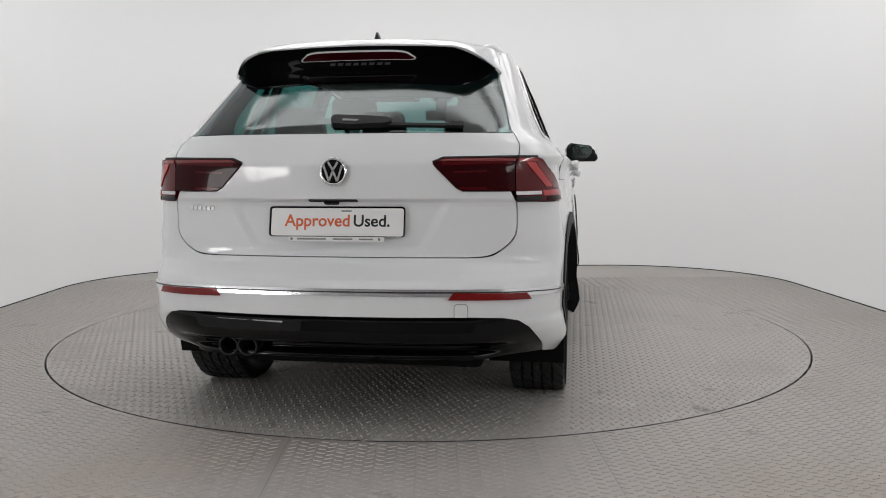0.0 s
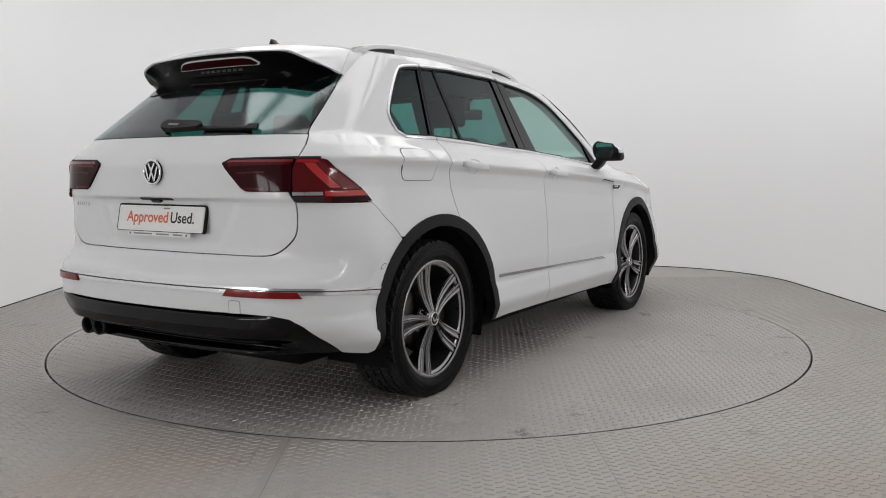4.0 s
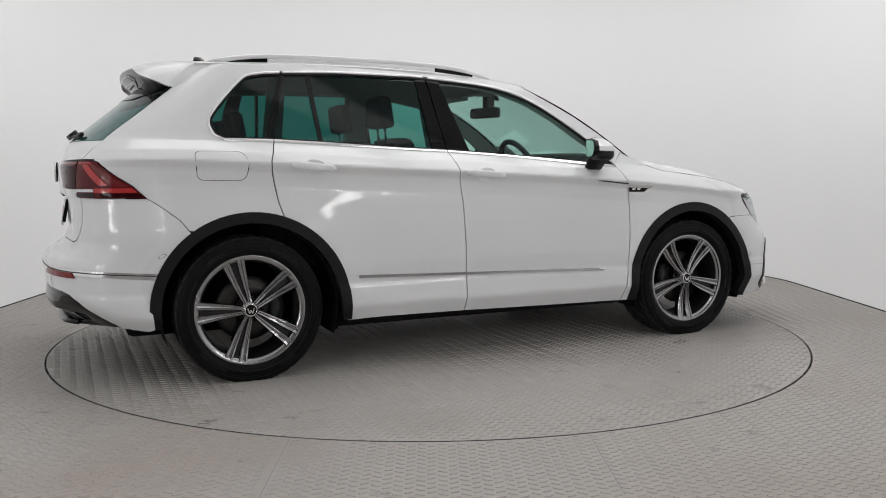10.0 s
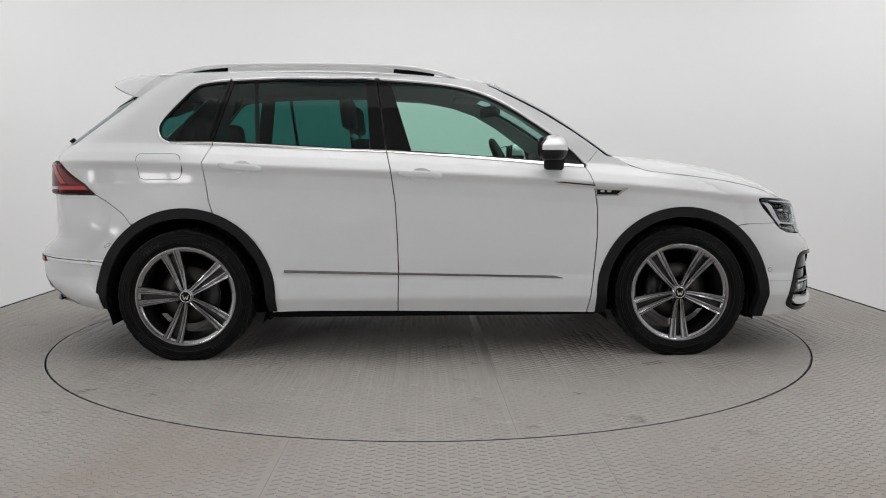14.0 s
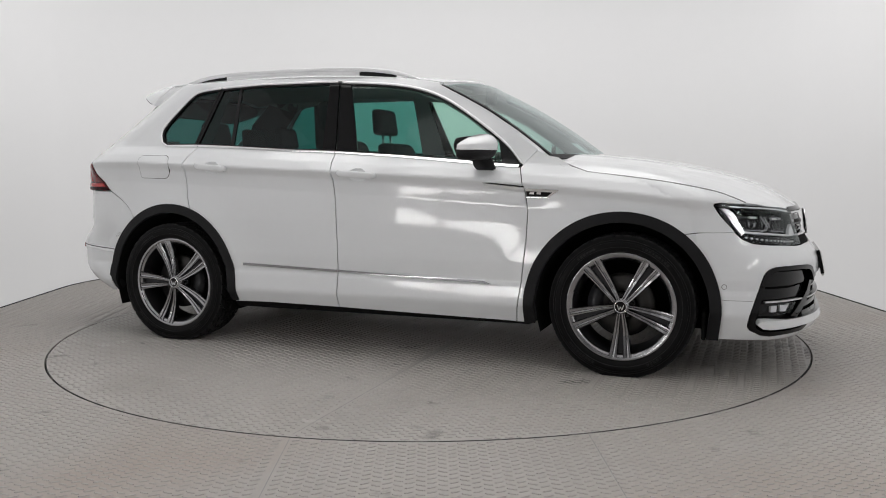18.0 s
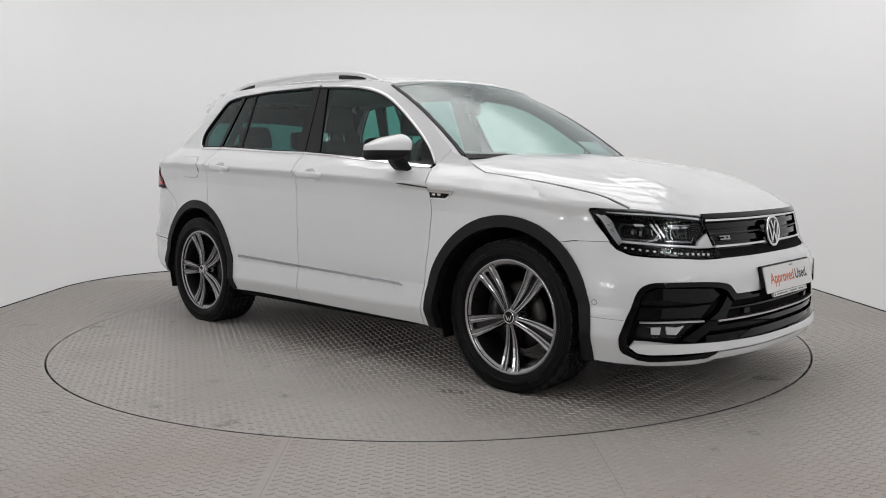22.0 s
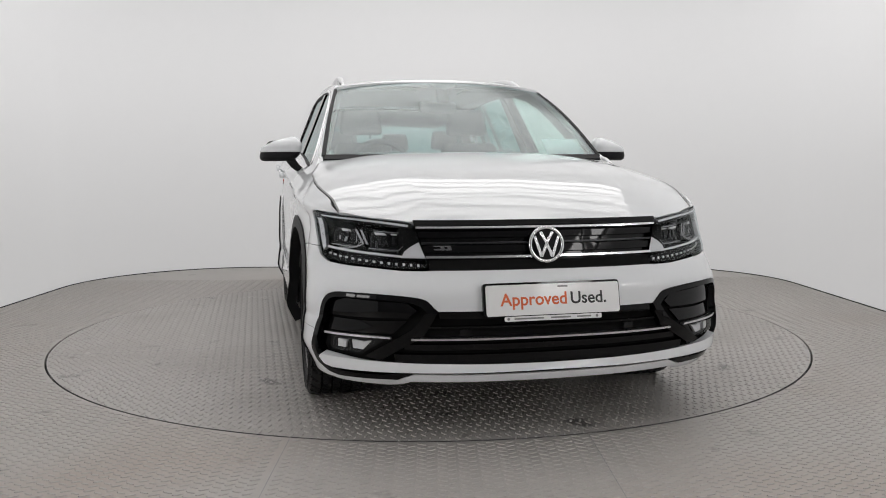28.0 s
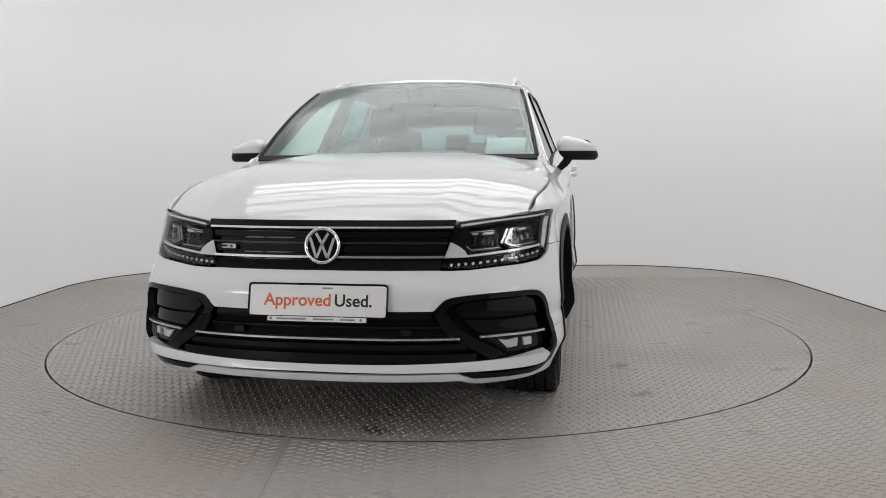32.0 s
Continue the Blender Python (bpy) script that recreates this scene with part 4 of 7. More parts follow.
for m in (False, True):
    q = sheet("quarter_window", inside(BELT_HI, -0.086, 0.118) + [(0.207, 1.500), (0.197, 1.503), (0.080, 1.490), (0.029, 1.471), (-0.127, 1.292), (-0.141, 1.246), (-0.12, 1.203)], skin_side, M_PRIV, lift=-0.008, thick=0.005, mirrored=m, label="dark tinted quarter window")
    q = sheet("rear_door_window", inside(BELT_HI, 0.145, 0.998) + [(0.966, 1.514), (0.508, 1.516), (0.243, 1.505)], skin_side, M_PRIV, lift=-0.008, thick=0.005, mirrored=m, label="dark tinted rear door window")
    sheet("window_divider", [(0.379, 1.168), (0.401, 1.166), (0.374, 1.511), (0.354, 1.511)], skin_side, M_TRIM, lift=-0.004, mirrored=m, parent=q)
    q = sheet("front_door_window", inside(BELT_HI, 1.218, 2.057) + [(2.017, 1.183), (1.819, 1.316), (1.665, 1.405), (1.509, 1.459), (1.321, 1.490), (1.101, 1.508)], skin_side, M_GLASS, lift=-0.008, thick=0.005, mirrored=m, label="clear green-tinted front door window")
    sheet("mirror_triangle", [(2.055, 1.058), (2.142, 1.052), (2.061, 1.145), (2.017, 1.186)], skin_side, M_TRIM, mirrored=m, label="black mirror sail panel")
    sheet("door_pillar", [(0.998, 1.138), (1.0775, 1.133), (1.0245, 1.519), (0.966, 1.516)], skin_side, M_BLACK, lift=-0.001, mirrored=m, label="gloss black pillar cover")
    sheet("door_pillar", [(1.0865, 1.133), (1.218, 1.124), (1.101, 1.509), (1.0335, 1.519)], skin_side, M_BLACK, lift=-0.001, mirrored=m, label="gloss black pillar cover")
    sheet("quarter_pillar", [(0.116, 1.183), (0.1285, 1.183), (0.2225, 1.505), (0.207, 1.503)], skin_side, M_BLACK, lift=-0.001, mirrored=m, label="gloss black pillar cover")
    sheet("quarter_pillar", [(0.1325, 1.183), (0.147, 1.181), (0.2435, 1.505), (0.2265, 1.505)], skin_side, M_BLACK, lift=-0.001, mirrored=m, label="gloss black pillar cover")
    for a, b in ((-0.083, 0.148), (0.152, 1.080), (1.085, 2.150)):
        mid_b = thirds(BELT_LO, BELT_HI, 0.62)
        sheet("window_moulding", inside(BELT_LO, a, b) + inside(mid_b, a, b)[::-1], skin_side, M_CHROME, lift=0.005, thick=0.01, mirrored=m, label="chrome waist moulding")
        sheet("window_seal", inside(mid_b, a, b) + inside(BELT_HI, a, b)[::-1], skin_side, M_TRIM, lift=0.002, thick=0.01, mirrored=m, label="black rubber window seal")
    for x0, x1 in ((-0.30, 0.228), (0.232, 1.027), (1.031, 2.168)):
        bead(TOP_OUT, TOP_MID, x0, x1, m)
    for nm, A, B, mm, li in (("window_seal", TOP_MID, TOP_IN, M_TRIM, 0.002),):
        k = max(i for i in range(len(A)) if A[i][0] < 0.2)
        label_ = "black rubber window seal"
        j = next(i for i in range(k, len(A)) if A[i][0] > 0.24)
        zo, zi = float(np.interp(0.228, [A[k][0], A[j][0]], [A[k][1], A[j][1]])), float(np.interp(0.230, [B[k][0], B[j][0]], [B[k][1], B[j][1]]))
        sheet(nm, A[:k + 1] + [(0.228, zo), (0.230, zi)] + B[k::-1], skin_side, mm, lift=li, thick=0.01, mirrored=m, label=label_)
        sheet(nm, inside(A[k:], 0.232, 1.027) + inside(B[k:], 0.232, 1.027)[::-1], skin_side, mm, lift=li, thick=0.01, mirrored=m, label=label_)
        sheet(nm, inside(A[k:], 1.031, 2.160) + inside(B[k:], 1.031, 2.145)[::-1], skin_side, mm, lift=li, thick=0.01, mirrored=m, label=label_)
    # arch trims
    arch = arc_pts(0.012, 0.345, 0.480, 180, 0, 40) + [(0.496, 0.275), (0.455, 0.275)] + arc_pts(0.012, 0.345, 0.428, 0, 180, 40) + [(-0.410, 0.286), (-0.452, 0.290)]
    sheet("arch_trim", arch, skin_side, M_TRIM, lift=0.007, thick=0.05, mirrored=m, label="black plastic wheel arch trim")
    arch = arc_pts(2.681, 0.345, 0.474, 180, 0, 40) + [(3.150, 0.300), (3.140, 0.215), (3.085, 0.215)] + arc_pts(2.681, 0.345, 0.420, 0, 180, 40) + [(2.262, 0.252), (2.205, 0.250)]
    sheet("arch_trim", arch, skin_side, M_TRIM, lift=0.007, thick=0.05, mirrored=m, label="black plastic wheel arch trim")
    # door mouldings, wing badge
    lo = [(0.532, 0.480), (1.133, 0.463), (1.922, 0.440), (2.030, 0.436)]
    hi = [(0.536, 0.494), (1.133, 0.476), (1.985, 0.451), (2.030, 0.438)]
    for a, b in ((0.537, 1.140), (1.148, 2.028)):
        sheet("door_moulding", inside(lo, a, b) + inside(hi, a, b)[::-1], skin_side, M_RIM, lift=0.008, thick=0.012, mirrored=m, label="slim chrome door moulding")
    spear = sheet("wing_spear", [(1.990, 0.944), (2.199, 0.921), (2.200, 0.933), (2.010, 0.952)], skin_side, M_LAMPSIL, lift=0.008, mirrored=m, label="slim chrome spear on the door")
    sheet("spear_shadow", [(1.980, 0.956), (2.040, 0.950), (2.199, 0.9345), (2.199, 0.939), (2.030, 0.956)], skin_side, M_INK, spear, lift=0.004, thick=0.006, mirrored=m)
    badge = sheet("wing_badge", [(2.209, 0.880), (2.322, 0.880), (2.378, 0.922), (2.206, 0.931)], skin_side, M_CHROME, lift=0.006, mirrored=m, label="chrome-edged black wing badge")
    sheet("badge_inlay", [(2.211, 0.887), (2.314, 0.886), (2.343, 0.910), (2.209, 0.917)], skin_side, M_BLACK, lift=0.008, mirrored=m, parent=badge)
    for a in (2.226, 2.262):
        sheet("badge_bar", [(a, 0.900), (a + 0.022, 0.898), (a + 0.026, 0.912), (a + 0.004, 0.914)], skin_side, M_CHROME, lift=0.010, mirrored=m, parent=badge)
    # fuel flap on the right side, sensors
    if not m:
        flap = round_poly([(-0.240, 1.114), (-0.012, 1.112), (0.010, 1.040), (-0.012, 0.976), (-0.226, 0.980), (-0.232, 1.040)], 0.045, 6)
        c = (-0.115, 1.045)
        gap = sheet("fuel_flap", [(c[0] + (x - c[0]) * 1.022, c[1] + (z - c[1]) * 1.035) for x, z in flap], skin_side, M_GAP, lift=0.0006, label="fuel filler flap with a dark shut line")
        sheet("flap_skin", flap, skin_side, M_PAINT, lift=0.0016, thick=0.001, parent=gap, label="white flap")
    for sk, u, z in ((skin_nose, 1.075, 0.474), (skin_tail, 1.104, 0.630)):
        s = sheet("parking_sensor", arc_pts(u, z, 0.0125, 0, 345, 23), sk, M_GREYINK, lift=0.0008, mirrored=m, step=0.01, label="round parking sensor")
        sheet("sensor_face", arc_pts(u, z, 0.0095, 0, 345, 23), sk, M_PAINT, lift=0.0018, thick=0.001, mirrored=m, step=0.01, parent=s)

# door handles: a grip bar that stands off the skin over a shallow cup
def grip(x0, x1, z0, z1, m):
    bm = bmesh.new()
    rings = []
    for i in range(19):
        f = i / 18
        x, z = x0 + (x1 - x0) * f, z0 + (z1 - z0) * f
        out = 0.030 * min(1, math.sin(math.pi * min(max(f, 0.0), 1)) * 2.2) ** 0.7 + 0.002
        hh = 0.019 * (0.55 + 0.45 * min(1, math.sin(math.pi * f) * 3))
        y = -float(half_width(x, z)) - out
        th = 0.007 + 0.012 * (1 - min(1, math.sin(math.pi * f) * 2.2))
        rings.append([bm.verts.new((x, y + th * math.cos(a) + (th * 0.6), z + hh * math.sin(a))) for a in [k * math.pi / 5 for k in range(10)]])
    for p, q in zip(rings, rings[1:]):
        for k in range(10):
            bm.faces.new((p[k], p[(k + 1) % 10], q[(k + 1) % 10], q[k]))
    bm.faces.new(rings[0])
    bm.faces.new(rings[-1][::-1])
    bmesh.ops.recalc_face_normals(bm, faces=bm.faces)
    return part("door_handle", bm, M_PAINT, label="white pull handle", mirrored=m)


def cup_skin(cx, cz, rx, rz):
    """A shallow bowl sunk into the door skin."""
    def f(x, z):
        p = skin_side(x, z)
        r = np.clip(((np.asarray(x, float) - cx) / rx) ** 2 + ((np.asarray(z, float) - cz) / rz) ** 2, 0, 1)
        p[..., 1] += 0.020 * (1 - r) + 0.0005
        return p
    return f


for m in (False, True):
    for (x0, x1, z0, z1), (cx, cz, rx, rz) in zip(HANDLES, CUPS):
        h = grip(x0, x1, z0, z1, m)
        sheet("handle_cup", arc_pts(cx, cz, rx * 1.02, 0, 352, 44, rz * 1.02), cup_skin(cx, cz, rx, rz), M_PAINT, mirrored=m, parent=h, step=0.008, thick=0.0, label="shallow finger cup")

screen = sheet("windscreen", [(-1, 0), (1, 0), (1, 1), (-1, 1)], skin_screen, M_WS, step=0.08, thick=0.005, label="clear windscreen")
sheet("roof_header", [(-0.99, 0.982), (0.99, 0.982), (0.99, 1.035), (-0.99, 1.035)], skin_screen, M_PAINT, step=0.02, du=0.08, lift=0.002, thick=0.004, label="white roof edge above the windscreen")
for m in (False, True):
    sheet("screen_seal", [(0.984, 0), (1.010, 0), (1.010, 1), (0.984, 1)], skin_screen, M_TRIM, step=0.08, du=0.05, lift=0.003, mirrored=m, label="black edge strip of the windscreen")
for m in (False, True):
    A = [tuple(skin_side(x, z)) for x, z in ((1.62, 1.500), (1.70, 1.462), (1.80, 1.405), (1.95, 1.318), (2.10, 1.222), (2.17, 1.170), (2.235, 1.121), (2.29, 1.092), (2.345, 1.080))]
    B = [tuple(skin_screen(1.008, v)) for v in (1.01, 0.93, 0.775, 0.543, 0.31, 0.20, 0.09)] + [(2.335, -0.748, float(hood_z(2.335, -0.748))), (2.37, -0.772, float(hood_z(2.37, -0.772)))]
    bridge("pillar_foot", A, B, M_PAINT, mirrored=m, sink=0.004, label="white foot of the windscreen pillar")
sheet("screen_cowl", [(-0.99, -0.035), (0.99, -0.035), (0.99, 0.010), (-0.99, 0.010)], skin_screen, M_TRIM, step=0.03, du=0.1, lift=0.002, label="black wiper cowl")
hub = sheet("camera_housing", [(-0.14, 0.998), (-0.09, 0.925), (-0.06, 0.905), (0.0, 0.86), (0.06, 0.905), (0.09, 0.925), (0.14, 0.998)], skin_screen, M_INNER, step=0.05, du=0.03, lift=-0.006, label="dark camera housing behind the windscreen")

# ---- nose: grille, lamps, intakes ----
def strip(name, u0, u1, z0, z1, material, lift, parent=None, thick=0.018, label="", z2=None, z3=None):
    """A slat across the nose; z2, z3: its heights at the outer end where it slants."""
    z2, z3 = z0 if z2 is None else z2, z1 if z3 is None else z3
    return sheet(name, [(u0, z0 if u0 >= 0 else z2), (u1, z2), (u1, z3), (u0, z1 if u0 >= 0 else z3)], skin_nose, material, parent, lift=lift, thick=thick, step=0.05, label=label)


grille = sheet("grille", [(-0.462, 0.648), (0.462, 0.648), (0.472, 0.670), (0.500, 0.748), (0.530, 0.826), (-0.530, 0.826), (-0.500, 0.748), (-0.472, 0.670)], skin_nose, M_BLACK, lift=-0.030, thick=0.0, label="gloss black radiator grille with chrome strips")
edge = lambda z: float(np.interp(z, [0.648, 0.67, 0.748, 0.826], [0.455, 0.465, 0.494, 0.524]))
for z0, z1, m_, lift in ((0.812, 0.832, M_BLACK, 0.002), (0.801, 0.8085, M_CHROME, 0.003), (0.770, 0.792, M_BLACK, -0.012), (0.746, 0.752, M_RIMDARK, -0.006), (0.714, 0.738, M_BLACK, -0.012), (0.6905, 0.699, M_CHROME, 0.003), (0.648, 0.684, M_LINER, -0.004)):
    e = edge((z0 + z1) / 2)
    sheet("slat" if m_ is not M_CHROME else "chrome_strip", [(-e, z0), (e, z0), (e, z1), (-e, z1)], skin_nose, m_, grille, lift=lift, thick=0.022, step=0.05)
for k, (a, b) in enumerate(((0.372, 0.394), (0.398, 0.436))):
    sheet("grille_badge", [(a, 0.720), (b, 0.720), (b + 0.006, 0.7255), (a + 0.016, 0.7265), (a + 0.018, 0.733), (b + 0.006, 0.733), (b + 0.008, 0.738), (a + 0.004, 0.738)], skin_nose, M_RIM, grille, lift=0.004, thick=0.01, label="small satin badge bar")


def emblem(centre, normal, r, name="emblem"):
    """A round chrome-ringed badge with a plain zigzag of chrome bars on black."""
    n = Vector(normal).normalized()
    turn = n.to_track_quat("Z", "Y").to_matrix().to_4x4()
    m = Matrix.Translation(centre) @ turn
    bm = bmesh.new()
    bmesh.ops.create_cone(bm, cap_ends=True, radius1=r * 0.95, radius2=r * 0.92, depth=0.012, segments=48, matrix=m)
    disc = part(name, bm, M_BLACK, label="round black badge with a chrome ring", smooth=False)
    bm = bmesh.new()
    t = r * 0.10
    rings = []
    for k in range(56):
        a = 2 * math.pi * k / 56
        rings.append([bm.verts.new(m @ Vector(((r - t + t * math.cos(b)) * math.cos(a), (r - t + t * math.cos(b)) * math.sin(a), 0.006 + t * 0.8 * math.sin(b)))) for b in [j * math.pi / 4 for j in range(8)]])
    for i in range(56):
        p, q = rings[i], rings[(i + 1) % 56]
        for k in range(8):
            bm.faces.new((p[k], q[k], q[(k + 1) % 8], p[(k + 1) % 8]))
    bmesh.ops.recalc_face_normals(bm, faces=bm.faces)
    part("chrome_ring", bm, M_CHROME, disc)
    up = 1 if (turn.to_3x3() @ Vector((0, 1, 0))).z > 0 else -1
    for x0, y0, x1, y1 in ((-0.66, 0.42, -0.30, -0.66), (-0.30, -0.66, 0.0, 0.04), (0.0, 0.04, 0.30, -0.66), (0.30, -0.66, 0.66, 0.42), (-0.34, 0.66, 0.0, 0.10), (0.0, 0.10, 0.34, 0.66)):
        bm = bmesh.new()
        a, b = Vector((x0 * r, y0 * r * up)), Vector((x1 * r, y1 * r * up))
        d = (b - a).normalized()
        s = Vector((-d.y, d.x)) * r * 0.075
        prism(bm, [tuple(a + s), tuple(a - s), tuple(b - s), tuple(b + s)], lambda p, q: m @ Vector((p, q, 0.004)), lambda p, q: m @ Vector((p, q, 0.011)))
        bmesh.ops.recalc_face_normals(bm, faces=bm.faces)
        part("chrome_bar", bm, M_CHROME, disc, smooth=False)


emblem((3.532, 0.0, 0.738), (1, 0, 0.12), 0.072)
emblem((-0.832, 0.0, 1.019), (-1, 0, 0.02), 0.055)

# headlamps
for m in (False, True):
    lens = sheet("headlight", HEAD, skin_nose, M_LAMPGL, lift=0.002, thick=0.004, step=0.03, mirrored=m, label="clear headlight lens over a dark housing")
    sheet("lamp_housing", HEAD, skin_nose, M_LAMPIN, lens, lift=-0.075, thick=-0.07, step=0.05, mirrored=m, label="dark lamp housing")
    sheet("lamp_border", HEAD[:7] + [(0.548, 0.800), (0.655, 0.815), (0.755, 0.826), (0.860, 0.834), (0.930, 0.838), (0.960, 0.832)], skin_nose, M_LAMPIN, lens, lift=-0.002, mirrored=m)
    sheet("chrome_line", [(0.545, 0.816), (0.655, 0.829), (0.755, 0.838), (0.860, 0.844), (0.925, 0.848), (0.925, 0.843), (0.860, 0.838), (0.755, 0.831), (0.655, 0.822), (0.548, 0.808)], skin_nose, M_ALU, lens, lift=-0.001, thick=0.02, mirrored=m)
    # bright signature: outer end, line along the bottom, inner corner, slanted bars between the modules
    for nm, pts, lift in (
            ("lamp_end", [(0.982, 0.836), (0.950, 0.842), (0.935, 0.820), (0.921, 0.775), (0.899, 0.727), (0.916, 0.714), (0.945, 0.755), (0.968, 0.800)], -0.006),
            ("light_guide", [(0.915, 0.7345), (0.770, 0.7205), (0.600, 0.7050), (0.570, 0.7020), (0.570, 0.6945), (0.770, 0.7125), (0.915, 0.7265)], -0.012),
            ("corner_reflector", [(0.575, 0.6940), (0.562, 0.718), (0.540, 0.735), (0.506, 0.752), (0.494, 0.728), (0.476, 0.693)], -0.012),
            ("light_bar", [(0.777, 0.800), (0.766, 0.801), (0.730, 0.746), (0.737, 0.743)], -0.026),
            ("light_bar", [(0.752, 0.800), (0.743, 0.800), (0.714, 0.747), (0.721, 0.744)], -0.026),
            ("light_bar", [(0.845, 0.7310), (0.800, 0.7300), (0.752, 0.7400), (0.735, 0.7480), (0.735, 0.7430), (0.756, 0.7340), (0.800, 0.7255), (0.845, 0.7265)], -0.024),
            ("module_crown", [(0.842, 0.802), (0.805, 0.800), (0.800, 0.792), (0.836, 0.793)], -0.024),
            ("module_crown", [(0.690, 0.790), (0.650, 0.788), (0.640, 0.780), (0.684, 0.781)], -0.024),
            ("module_crown", [(0.622, 0.7855), (0.600, 0.7845), (0.600, 0.7800), (0.622, 0.7810)], -0.024)):
        sheet(nm, pts, skin_nose, {"lamp_end": M_ALU, "light_bar": M_RIM}.get(nm, M_LAMPSIL), lens, lift=lift, thick=0.014, step=0.02, mirrored=m)
    # lamp modules: stepped bezels with bright edges
    for a0, a1 in ((0.735, 0.915), (0.560, 0.715)):
        zt, zb = 0.806 if a0 > 0.7 else 0.796, 0.735 if a0 > 0.7 else 0.722
        box_ = [(a0 + 0.030, zb), (a1 - 0.004, zb + 0.008), (a1, zt - 0.02), (a1 - 0.020, zt), (a0 + 0.012, zt - 0.008), (a0, zb + 0.030)]
        sheet("lamp_module", box_, skin_nose, M_RIMDARK, lens, lift=-0.042, thick=0.03, step=0.02, mirrored=m, label="dark lamp module")
        c = (sum(q[0] for q in box_) / 6, sum(q[1] for q in box_) / 6)
        inn = [(c[0] + (x - c[0]) * 0.86, c[1] + (z - c[1]) * 0.80) for x, z in box_]
        sheet("module_lens", inn, skin_nose, M_BLACK, lens, lift=-0.036, thick=0.01, step=0.02, mirrored=m)
        n = len(box_)
        for i in ((0, 5, 4) if a0 > 0.7 else (0, 5, 3)):
            p, q = box_[i], box_[(i + 1) % n]
            d = Vector((q[0] - p[0], q[1] - p[1])).normalized() * 0.0018
            sheet("module_edge", [(p[0] + d.y, p[1] - d.x), (q[0] + d.y, q[1] - d.x), (q[0] - d.y, q[1] + d.x), (p[0] - d.y, p[1] + d.x)], skin_nose, M_RIM, lens, lift=-0.028, thick=0.012, step=0.02, mirrored=m)
        for k in range(2):
            f = a0 + 0.045 + (a1 - a0 - 0.075) * k / 2
            sheet("reflector_fin", [(f, zb + 0.022), (f + 0.010, zb + 0.022), (f + 0.014, zt - 0.018), (f + 0.004, zt - 0.018)], skin_nose, M_LAMPIN, lens, lift=-0.032, thick=0.012, step=0.03, mirrored=m)
        # random slivers in mixed greys stand in for sparkle inside the lamp
        rng_ = random.Random(int(a0 * 1000))
        for k in range(7):
            fx = a0 + 0.03 + (a1 - a0 - 0.06) * rng_.random()
            fz, fh, fw = zb + 0.014 + (zt - zb - 0.045) * rng_.random(), rng_.uniform(0.012, 0.028), rng_.uniform(0.003, 0.012)
            sl = rng_.uniform(-0.012, 0.012)
            sheet("glint_sliver", [(fx, fz), (fx + fw, fz + 0.002), (fx + fw + sl, fz + fh), (fx + sl, fz + fh * 0.9)], skin_nose, rng_.choice((M_RIMDARK, M_RIMDARK, M_RIM, M_LAMPIN)), lens, lift=-0.034 + 0.006 * rng_.random(), thick=0.004, step=0.05, mirrored=m)
    sheet("led_tray", [(0.470, 0.665), (0.574, 0.660), (0.684, 0.667), (0.793, 0.674), (0.880, 0.684), (0.925, 0.702), (0.790, 0.705), (0.650, 0.695), (0.500, 0.678)], skin_nose, M_BLACK, lens, lift=-0.024, thick=0.02, step=0.03, mirrored=m)
    for k in range(14):
        f = k / 13
        u = 0.505 + 0.383 * f
        z = 0.669 + 0.010 * f + 0.025 * f * f
        sheet("led", [(u - 0.004, z - 0.003), (u + 0.004, z - 0.003), (u + 0.006, z + 0.004), (u - 0.004, z + 0.004)], skin_nose, M_LAMPSIL, lens, lift=-0.018, thick=0.008, mirrored=m)

